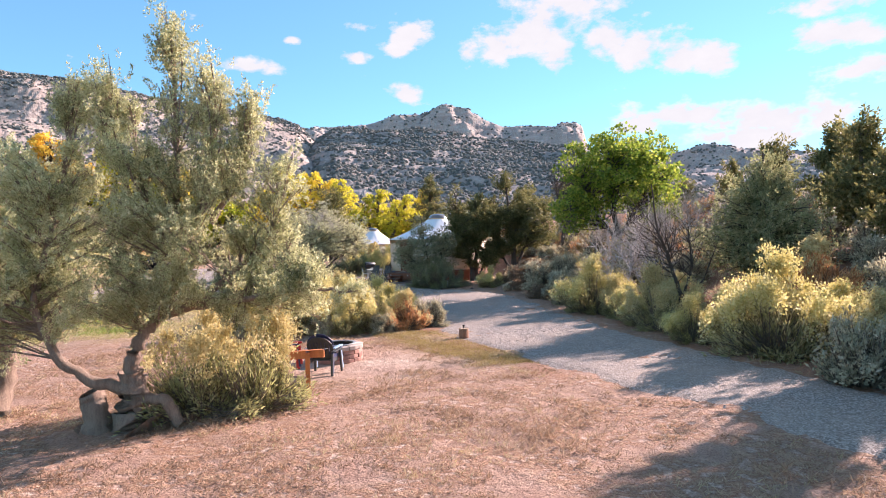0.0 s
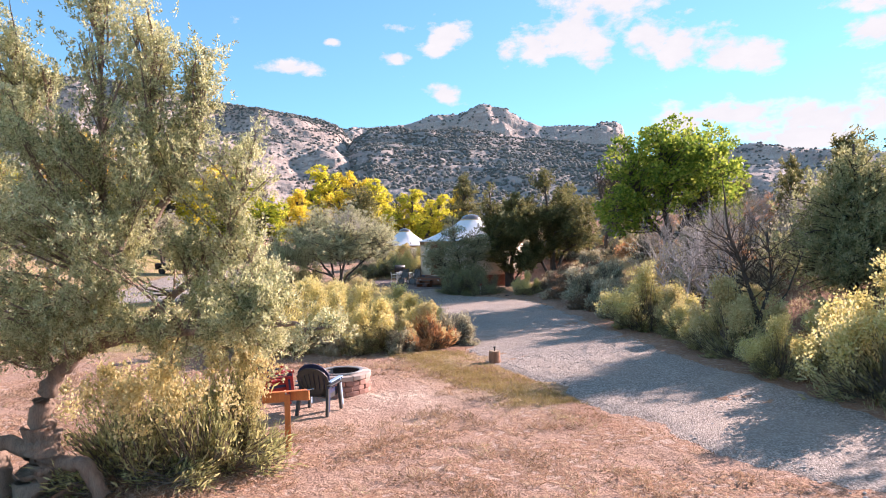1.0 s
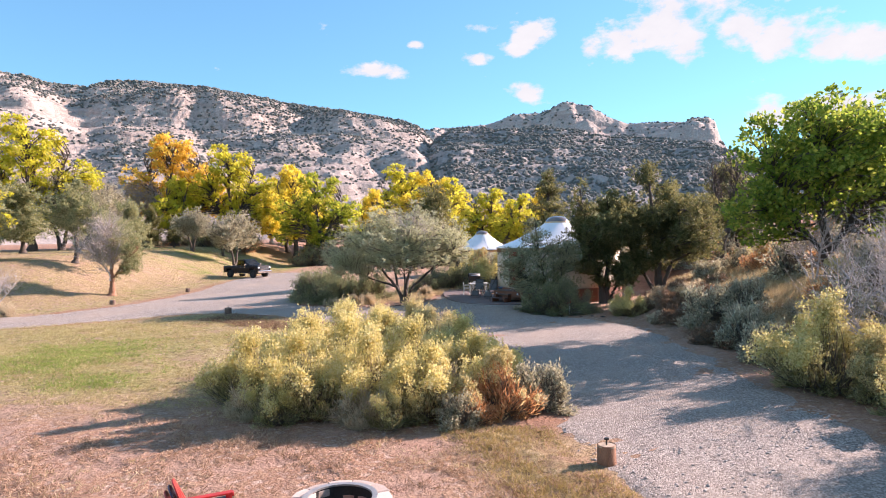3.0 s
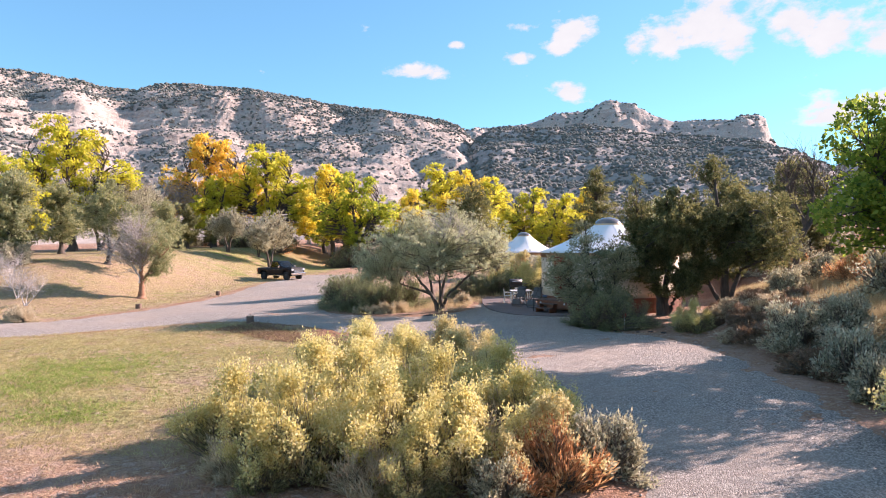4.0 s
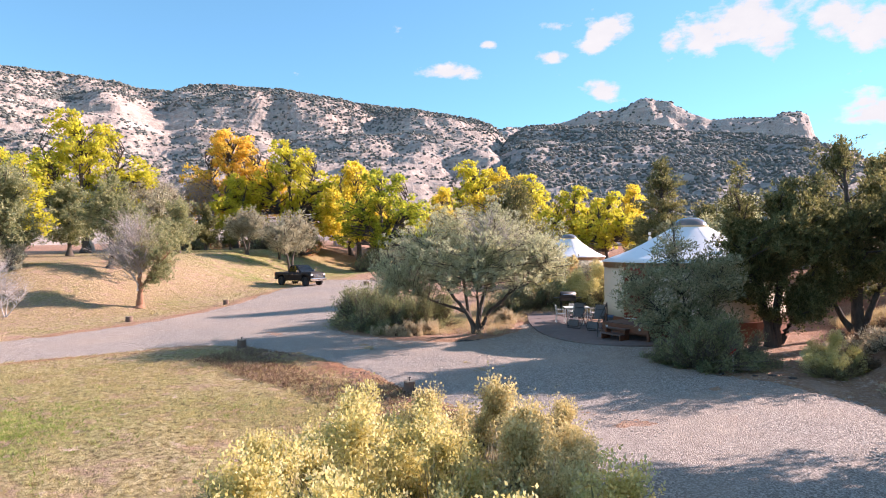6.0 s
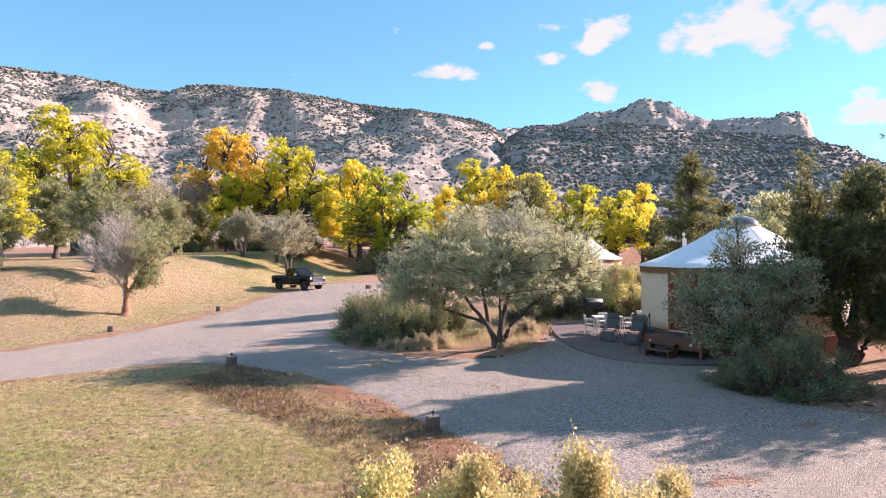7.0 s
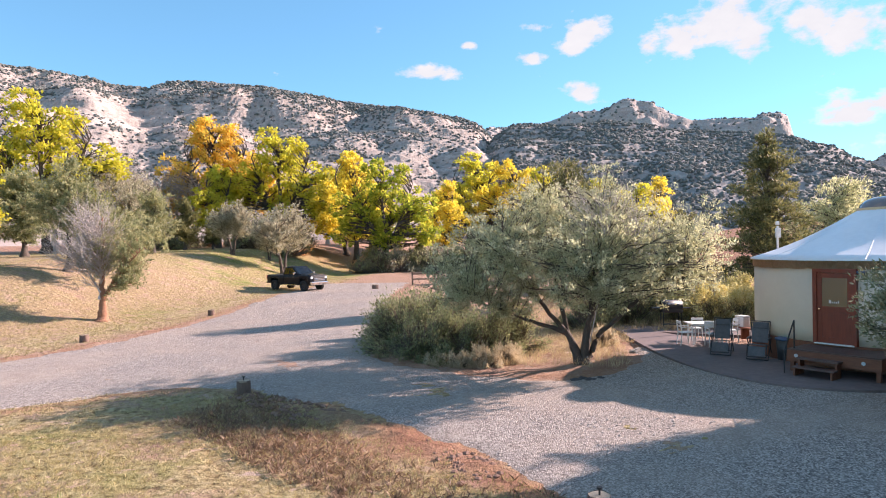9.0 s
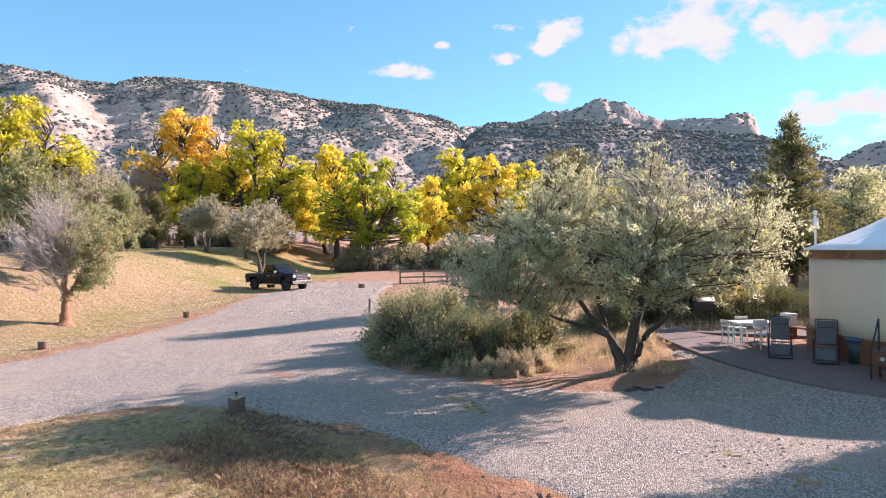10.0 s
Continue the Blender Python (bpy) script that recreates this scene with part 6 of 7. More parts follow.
def porch():
    a = 227.0
    root = base_empty("porch", (YURT[0], YURT[1], float(land(*YURT)) + 0.10), a - 90)
    y0, y1, h = 3.62, 5.0, 0.62
    part("rim_board", box_bm(((2.3, 0.05, 0.30), (-0.4, y1 + 0.025, h - 0.19))), M_DECK, root, "red-brown rim board", bevel=0.006)
    for s in (-1, 1):
        part("rim_board", box_bm(((0.05, y1 - y0, 0.30), (-0.4 + s * 1.125, (y0 + y1) / 2, h - 0.19))), M_DECK, root, bevel=0.006)
    for k in range(10):
        part("board", box_bm(((2.32, 0.132, 0.035), (-0.4, y0 + 0.07 + 0.14 * k, h - 0.018))), M_DECKTOP, root)
    for x in (-1.45, 0.65):
        for y in (y0 + 0.1, y1 - 0.08):
            part("leg", box_bm(((0.10, 0.10, h - 0.3), (x, y, (h - 0.3) / 2))), M_DECK, root)
    for k, (yy, zz) in enumerate(((y1 + 0.20, 0.42), (y1 + 0.48, 0.22))):
        part("step", box_bm(((1.05, 0.28, 0.045), (-0.15, yy, zz))), M_DECKTOP, root, bevel=0.005)
        for s in (-0.5, 0.5):
            part("step_support", box_bm(((0.05, 0.26, zz - 0.02), (-0.15 + s * 0.92, yy, (zz - 0.022) / 2))), M_DECK, root)
    part("handrail", rod_bm(((0.62, y1 - 0.1, h), (0.62, y1 - 0.1, h + 0.78), 0.02), ((0.62, y1 - 0.1, h + 0.78), (0.62, y1 + 0.48, 0.62), 0.02), ((0.62, y1 + 0.48, 0.62), (0.62, y1 + 0.48, 0.0), 0.02)), M_BLACK, root, "black metal handrail")
    for x in (-1.15, 0.5):
        part("deck_lamp", rod_bm(((x, y1 + 0.05, h - 0.17), (x, y1 + 0.075, h - 0.17), 0.05)), M_LAMP, root, "small round deck lamp")
    tagged(root, "red-brown timber porch with two steps at the yurt door", "porch")


porch()

PATIO = [(-3.9, 57.2), (-3.75, 55.4), (-3.55, 53.4), (-3.25, 51.2), (-2.85, 49.2), (-2.25, 47.3), (-1.4, 45.9), (-0.3, 45.1), (0.9, 44.85), (2.1, 45.05), (3.2, 45.5), (4.2, 46.2), (4.2, 53.5), (1.5, 57.0)]


def smooth_outline(pts, n=4):
    out = []
    for k in range(len(pts)):
        p0, p1, p2, p3 = (np.array(pts[(k + j - 1) % len(pts)]) for j in range(4))
        for t in np.linspace(0, 1, n, endpoint=False):
            out.append(tuple(0.5 * (2 * p1 + (p2 - p0) * t + (2 * p0 - 5 * p1 + 4 * p2 - p3) * t * t + (3 * p1 - p0 - 3 * p2 + p3) * t ** 3)))
    return out


PZ = 0.40
part("patio", prism(smooth_outline(PATIO[:-2]) + PATIO[-2:], 0.0, PZ), M_CONCRETE, None, bevel=0.0)
tagged(bpy.data.objects["patio"], "curved slab of dark stained concrete", "patio", kind="structure")


# ---- patio furniture ----
def white_chair(at, turn, z=PZ):
    root = base_empty("patio_chair", (*at, z), turn)
    for x in (-0.21, 0.21):
        part("leg", rod_bm(((x, -0.20, 0), (x * 0.95, -0.17, 0.62), 0.018)), M_WHITEPL, root)
        part("leg", rod_bm(((x, 0.24, 0), (x * 0.92, 0.19, 0.44), 0.018)), M_WHITEPL, root)
        part("armrest", box_bm(((0.05, 0.42, 0.025), (x * 1.08, 0.0, 0.64))), M_WHITEPL, root, bevel=0.008)
    part("seat", box_bm(((0.44, 0.44, 0.03), (0, 0, 0.44))), M_WHITEPL, root, bevel=0.01)
    bm = box_bm(((0.44, 0.03, 0.10), (0, 0.24, 0.80), (-8, 0, 0)), ((0.04, 0.03, 0.40), (-0.20, 0.215, 0.62), (-8, 0, 0)), ((0.04, 0.03, 0.40), (0.20, 0.215, 0.62), (-8, 0, 0)), ((0.40, 0.02, 0.06), (0, 0.22, 0.66), (-8, 0, 0)))
    part("backrest", bm, M_WHITEPL, root, bevel=0.006)
    return tagged(root, "white plastic armchair at the patio table", "chair", "chairs round the patio table")


def patio_table(at, turn):
    root = base_empty("patio_table", (*at, PZ), turn)
    part("tabletop", box_bm(((1.25, 0.80, 0.035), (0, 0, 0.73))), M_WHITEPL, root, bevel=0.012)
    part("apron", box_bm(((1.0, 0.62, 0.05), (0, 0, 0.675))), M_WHITEPL, root)
    for x in (-0.5, 0.5):
        for y in (-0.3, 0.3):
            part("leg", rod_bm(((x, y, 0), (x * 0.96, y * 0.96, 0.66), 0.022)), M_WHITEPL, root)
    tagged(root, "white plastic table on the patio", "table")


patio_table((-1.05, 52.2), 12)
white_chair((-1.80, 51.8), 100)
white_chair((-0.95, 51.4), 8)
white_chair((-1.25, 53.0), 190)
white_chair((-0.15, 52.5), -80)


def lounge_chair(at, turn):
    """A folding recliner with a sling seat; its feet point to -y."""
    root = base_empty("lounge_chair", (*at, PZ), turn)
    for n, a, b in (("backrest", (0, 0.12, 0.44), (0, 0.44, 1.10)), ("seat", (0, 0.05, 0.42), (0, -0.42, 0.46)), ("leg_rest", (0, -0.42, 0.44), (0, -0.60, 0.12))):
        a, b = Vector(a), Vector(b)
        ang = math.degrees(math.atan2(b.z - a.z, b.y - a.y))
        mid = (a + b) / 2
        part(n, box_bm(((0.47, (b - a).length - 0.06, 0.016), mid, (ang, 0, 0))), M_MESH, root, "grey sling fabric")
        for x in (-0.265, 0.265):
            part("side_tube", rod_bm(((x, a.y, a.z), (x, b.y, b.z), 0.014)), M_BLACK, root)
    part("end_tube", rod_bm(((-0.265, 0.44, 1.10), (0.265, 0.44, 1.10), 0.014)), M_BLACK, root)
    part("end_tube", rod_bm(((-0.265, -0.60, 0.12), (0.265, -0.60, 0.12), 0.014)), M_BLACK, root)
    for x in (-0.30, 0.30):
        part("leg", rod_bm(((x, -0.42, 0.0), (x, 0.30, 0.62), 0.013)), M_BLACK, root)
        part("leg", rod_bm(((x, 0.52, 0.0), (x, -0.22, 0.60), 0.013)), M_BLACK, root)
        part("armrest", box_bm(((0.05, 0.50, 0.022), (x, 0.02, 0.63))), M_BLACK, root, bevel=0.006)
    part("foot_bar", rod_bm(((-0.30, -0.42, 0.014), (0.30, -0.42, 0.014), 0.013)), M_BLACK, root)
    part("foot_bar", rod_bm(((-0.30, 0.52, 0.014), (0.30, 0.52, 0.014), 0.013)), M_BLACK, root)
    part("headrest", box_bm(((0.40, 0.20, 0.05), (0, 0.36, 0.98), (64, 0, 0))), M_MESH, root, bevel=0.02)
    return tagged(root, "folding recliner with grey sling and black frame", "lounge chair", "lounge chairs on the patio")


lounge_chair((-1.0, 50.0), -20)
lounge_chair((-0.1, 49.2), -24)


def low_bench():
    root = base_empty("bench", (1.0, 52.6, PZ), -62)
    part("bench_top", box_bm(((2.0, 0.38, 0.05), (0, 0, 0.43))), M_DECK, root, "dark wooden plank", bevel=0.006)
    for x in (-0.85, 0.85):
        part("leg", box_bm(((0.08, 0.34, 0.40), (x, 0, 0.20))), M_DECK, root)
    tagged(root, "low dark wooden bench against the canvas wall", "bench")


low_bench()


def cooler():
    root = base_empty("cooler", (0.55, 53.5, PZ + 0.456), -62)
    part("body", box_bm(((0.42, 0.30, 0.34), (0, 0, 0.17))), M_WHITEPL, root, bevel=0.025)
    part("lid", box_bm(((0.44, 0.32, 0.07), (0, 0, 0.375))), M_WHITEPL, root, bevel=0.02)
    part("tap", rod_bm(((0, -0.15, 0.07), (0, -0.21, 0.07), 0.02)), M_BLACK, root, "small dark tap")
    tagged(root, "white drinks cooler on the bench", "cooler")


cooler()


def waste_bin():
    root = base_empty("waste_bin", (0.62, 49.0, PZ))
    part("bin_body", lathe([(0, 0), (0.24, 0), (0.29, 0.62), (0.27, 0.62), (0.23, 0.02), (0, 0.02)], 28), M_GREYPL, root, "dark grey-green tub", smooth=True)
    part("bin_lid", lathe([(0, 0.70), (0.20, 0.69), (0.31, 0.66), (0.315, 0.61), (0.30, 0.61)], 28), M_BLUEPL, root, "blue lid", smooth=True)
    tagged(root, "grey waste bin with a blue lid by the porch", "bin")


waste_bin()


def grill():
    root = base_empty("grill", (-1.55, 56.3, PZ), 8)
    for x in (-0.38, 0.38):
        for y in (-0.2, 0.2):
            part("leg", rod_bm(((x, y, 0), (x, y, 0.75), 0.02)), M_BLACK, root)
    part("firebox", box_bm(((0.86, 0.48, 0.26), (0, 0, 0.82))), M_BLACK, root, bevel=0.03)
    lid = lathe([(0.26, -0.42), (0.26, 0.42), (0.0, 0.42)], 24)
    bmesh.ops.transform(lid, matrix=pose(0, 0, 0.96, 0, 90, 0), verts=lid.verts)
    part("lid", lid, M_BLACK, root, "rounded black lid", smooth=True)
    part("handle", rod_bm(((-0.28, -0.28, 1.06), (0.28, -0.28, 1.06), 0.015)), M_CHROME, root, "metal handle")
    part("shelf", box_bm(((0.34, 0.40, 0.03), (-0.62, 0, 0.88))), M_BLACK, root, bevel=0.006)
    part("shelf", box_bm(((0.34, 0.40, 0.03), (0.62, 0, 0.88))), M_BLACK, root, bevel=0.006)
    part("bottom_shelf", box_bm(((0.80, 0.42, 0.025), (0, 0, 0.18))), M_BLACK, root)
    tagged(root, "black gas barbecue grill beside the patio table", "grill")


grill()


def stove_pipe():
    root = base_empty("flue_pipe", (3.0, 57.3, float(land(3.0, 57.3))))
    part("pipe", rod_bm(((0, 0, 0), (0, 0, 4.4), 0.045)), M_WHITEPL, root)
    part("cap", box_bm(((0.20, 0.16, 0.42), (0.02, 0, 4.1)), ((0.14, 0.12, 0.16), (0, 0, 4.52))), M_WHITEPL, root, bevel=0.03)
    tagged(root, "white utility pole with a small box behind the yurt", "pole")


stove_pipe()


# ---- the fire ring and its chairs ----
def fire_pit(at):
    root = base_empty("fire_pit", (*at, float(land(*at)) - 0.02))
    rng = random.Random(4)
    for course in range(4):
        cap = course == 3
        n, ri, ro, h = 12, 0.44, 0.665 if cap else 0.64, 0.105
        z0 = 0.112 * course
        bm = bmesh.new()
        half = math.pi / n * 0.965
        pts = [(ri * math.cos(half), -ri * math.sin(half)), (ro * math.cos(half), -ro * math.sin(half)), (ro * 1.015, 0), (ro * math.cos(half), ro * math.sin(half)), (ri * math.cos(half), ri * math.sin(half))]
        top, low = [bm.verts.new((x, y, h)) for x, y in pts], [bm.verts.new((x, y, 0)) for x, y in pts]
        bm.faces.new(top)
        bm.faces.new(low[::-1])
        for k in range(5):
            bm.faces.new((low[k], low[(k + 1) % 5], top[(k + 1) % 5], top[k]))
        bmesh.ops.recalc_face_normals(bm, faces=bm.faces)
        bmesh.ops.bevel(bm, geom=bm.edges[:], offset=0.012, segments=1, affect="EDGES")
        me = bpy.data.meshes.new("block")
        bm.to_mesh(me)
        bm.free()
        me.materials.append(M_PITCAP if cap else M_PITBLOCK)
        for k in range(n):
            ob = new("block", me)
            ob.parent = root
            a = 360 / n * (k + 0.5 * (course % 2)) + rng.uniform(-0.6, 0.6)
            r = rng.uniform(-0.012, 0.012)
            ob.matrix_basis = pose(r * math.cos(radians(a)), r * math.sin(radians(a)), z0, rng.uniform(-0.6, 0.6), rng.uniform(-0.6, 0.6), a)
    part("steel_ring", lathe([(0.425, 0.03), (0.425, 0.455), (0.435, 0.455), (0.435, 0.03)], 40), M_STEEL, root, "sooty steel liner ring", smooth=False)
    part("steel_rim", lathe([(0.41, 0.452), (0.41, 0.475), (0.48, 0.480), (0.485, 0.455), (0.47, 0.450)], 40), M_RIM, root, "pale bare steel rim")
    bm = lathe([(0, 0.10), (0.2, 0.11), (0.43, 0.07), (0.43, 0.02), (0, 0.02)], 24)
    part("ash", bm, M_ASH, root, "dark ash bed")
    tagged(root, "round fire pit of reddish concrete blocks", "fire pit")


fire_pit((-1.22, 18.12))


def adirondack(at, turn, z, shell, label, group="plastic chairs by the fire pit"):
    """A moulded plastic armchair with a fan back; it faces +y."""
    root = base_empty("plastic_chair", (*at, z), turn)
    # fan back: a curved sheet with a rounded top and narrow slots
    bm = bmesh.new()
    cuts = [-1.0]
    for k in range(6):
        m = (k - 2.5) / 3.4
        cuts += [m - 0.035, m + 0.035]
    cuts += [1.0]
    levels = [0, 0.12, 0.24, 0.45, 0.66, 0.80, 0.92, 1.0]
    grid = []
    for q in levels:
        row = []
        for u in cuts:
            top = 0.92 - 0.17 * abs(u) ** 2.6
            row.append(bm.verts.new((u * (0.235 + 0.085 * math.sin(q * 2.0)), -0.17 - 0.20 * q + 0.07 * u * u, 0.36 + (top - 0.36) * q)))
        grid.append(row)
    for j in range(len(levels) - 1):
        for k in range(len(cuts) - 1):
            if k % 2 == 1 and 2 <= j <= 4:
                continue
            bm.faces.new((grid[j][k], grid[j][k + 1], grid[j + 1][k + 1], grid[j + 1][k]))
    bmesh.ops.recalc_face_normals(bm, faces=bm.faces)
    bmesh.ops.solidify(bm, geom=bm.faces[:], thickness=0.016)
    part("backrest", bm, shell, root)
    for k in range(5):
        part("seat_slat", box_bm(((0.48, 0.092, 0.016), (0, -0.14 + 0.105 * k, 0.345 + 0.018 * k))), shell, root, bevel=0.004)
    for s in (-1, 1):
        part("armrest", box_bm(((0.095, 0.60, 0.022), (s * 0.325, 0.02, 0.565)), ((0.075, 0.05, 0.05), (s * 0.325, 0.31, 0.545))), shell, root, bevel=0.01)
        part("front_leg", box_bm(((0.055, 0.07, 0.57), (s * 0.325, 0.29, 0.283), (4, s * -3, 0))), shell, root, bevel=0.012)
        part("rear_leg", box_bm(((0.055, 0.07, 0.52), (s * 0.30, -0.27, 0.25), (-14, s * -3, 0))), shell, root, bevel=0.012)
        part("side_skirt", box_bm(((0.016, 0.46, 0.09), (s * 0.265, 0.05, 0.335))), shell, root)
    return tagged(root, label, "chair", group)


G0 = 0.0
adirondack((-1.42, 16.33), -14, G0, M_GREYPL, "charcoal plastic garden chair with a fan back")
BLUE = adirondack((-1.41, 16.385), -14, G0 + 0.07, M_NAVYPL, "blue plastic garden chair stacked on a charcoal one")
for c in BLUE.children:
    if c.name.startswith(("armrest", "front_leg")):
        c.data.materials[0] = M_SKYPL
adirondack((-2.58, 17.13), -58, G0, M_REDPL, "red plastic garden chair at the bottom of a stack")
adirondack((-2.545, 17.15), -58, G0 + 0.06, M_NAVYPL, "navy plastic garden chair in a stack")
adirondack((-2.51, 17.17), -58, G0 + 0.12, M_REDPL, "red plastic garden chair on top of a stack")


def marker_post(at):
    root = base_empty("marker_post", (*at, float(land(*at)) - 0.02), 12)
    part("post", box_bm(((0.09, 0.09, 0.92), (0, 0, 0.46))), M_ORANGEWOOD, root, bevel=0.006)
    part("cross_board", box_bm(((0.34, 0.06, 0.15), (-0.20, 0.0, 0.88))), M_ORANGEWOOD, root, bevel=0.006)
    part("cross_board", box_bm(((0.30, 0.06, 0.15), (0.20, 0.03, 0.88), (0, 0, -18))), M_ORANGEWOOD, root, bevel=0.006)
    part("cap_strip", box_bm(((0.62, 0.10, 0.012), (0.0, 0.01, 0.962))), M_ORANGEWOOD, root, "sun-bleached edge")
    part("hook", rod_bm(((0.30, 0, 0.966), (0.42, 0.02, 0.97), 0.006)), M_CHROME, root, "thin metal hook")
    tagged(root, "orange-stained wooden marker post with a cross board", "sign post")


marker_post((-1.5, 14.0))


def log_post(at, r, h, label, seed, fitting=True):
    rng = random.Random(seed)
    root = base_empty("log_post", (*at, float(land(*at)) - 0.03), rng.uniform(0, 90))
    bm = lathe([(r * 1.06, 0), (r, h * 0.3), (r * 0.98, h), (r * 0.94, h + 0.012)], 22)
    for v in bm.verts:
        a = math.atan2(v.co.y, v.co.x)
        k = 1 + 0.05 * math.sin(3 * a + seed) + 0.03 * math.sin(7 * a + 2 * seed)
        v.co.x, v.co.y = v.co.x * k, v.co.y * k
    part("log", bm, M_REDBARK if seed == 1 else M_LOG, root, smooth=True)
    bm = lathe([(0, h + 0.004), (r * 0.97, h + 0.004), (r * 0.97, h - 0.02)], 22)
    part("log_end", bm, M_LOGEND, root, "pale sawn end")
    if fitting:
        part("path_lamp", rod_bm(((0, 0, h), (0, 0, h + 0.09), 0.015), ((0, 0, h + 0.09), (0, 0, h + 0.12), 0.04)), M_BLACK, root, "small dark lamp on top")
    return tagged(root, label, "bollard", "log posts along the drive")


log_post((2.5, 20.75), 0.15, 0.36, "short reddish log post at the gravel edge", 1)
log_post((-5.6, 37.5), 0.17, 0.38, "short dark log post at the lawn corner", 2)
log_post((-14.75, 44.1), 0.19, 0.42, "short grey log post between lawn and drive", 3)
log_post((-28.4, 54.2), 0.20, 0.36, "short log post beside the far lawn", 4, False)
log_post((-27.9, 64.3), 0.20, 0.38, "short log post beside the far lawn", 5, False)
log_post((-21.9, 80.0), 0.28, 0.40, "stubby log block at the drive's end", 6, False)


def slim_post(at, h, label):
    root = base_empty("post", (*at, float(land(*at)) - 0.03))
    part("shaft", rod_bm(((0, 0, 0), (0.03, 0, h), 0.06)), M_LOG, root)
    part("cap", rod_bm(((0.03, 0, h), (0.03, 0, h + 0.03), 0.065)), M_LOGEND, root, "pale weathered top")
    tagged(root, label, "post")


slim_post((-17.2, 64.8), 0.85, "slim reddish wooden post beside the drive")


def rail_fence():
    x0, y0, x1, y1 = -19.6, 84.0, -15.6, 85.6
    root = base_empty("rail_fence", (x0, y0, float(land(x0, y0))), math.degrees(math.atan2(y1 - y0, x1 - x0)))
    for k in range(3):
        part("post", box_bm(((0.13, 0.13, 1.25), (2.1 * k, 0, 0.6))), M_RAILWOOD, root, bevel=0.01)
    for z in (0.55, 1.02):
        for k in range(2):
            part("rail", box_bm(((2.1, 0.05, 0.12), (2.1 * k + 1.05, -0.09, z))), M_RAILWOOD, root, bevel=0.006)
    tagged(root, "low two-rail wooden fence at the lawn's edge", "fence")


rail_fence()


def reflector_stake(at):
    root = base_empty("reflector_stake", (*at, float(land(*at)) - 0.02))
    part("shaft", box_bm(((0.03, 0.012, 0.62), (0, 0, 0.31))), M_WHITEPL, root, "white stake")
    part("reflector", box_bm(((0.16, 0.03, 0.20), (0.0, 0, 0.66), (0, 12, 0))), M_REDREF, root, "red reflector", bevel=0.02)
    tagged(root, "white marker stake with a red reflector", "marker")


reflector_stake((3.9, 41.6))


def flat_stone(at, size, seed):
    rng = random.Random(seed)
    root = base_empty("flat_stone", (*at, float(land(*at)) + 0.03), rng.uniform(0, 180))
    bm = bmesh.new()
    bmesh.ops.create_icosphere(bm, subdivisions=2, radius=1.0)
    for v in bm.verts:
        k = 1 + 0.35 * noise.noise(v.co * 1.7 + Vector((seed, 0, 0)))
        v.co = Vector((v.co.x * size * k, v.co.y * size * 0.7 * k, v.co.z * size * 0.32 * k))
    part("stone", bm, M_SLATE, root)
    tagged(root, "dark flat stone on the gravel by the tree", "stone", "stones by the olive tree")


for k, (x, y, r) in enumerate([(-5.75, 46.15, 0.20), (-5.35, 46.1, 0.22), (-5.05, 46.3, 0.18), (-5.55, 46.4, 0.16)]):
    flat_stone((x, y), r, k + 3)
for k, (x, y, r) in enumerate([(4.4, 41.0, 0.12), (4.9, 41.1, 0.13), (5.4, 40.9, 0.12), (3.5, 41.2, 0.11)]):
    flat_stone((x, y), r, k + 20)


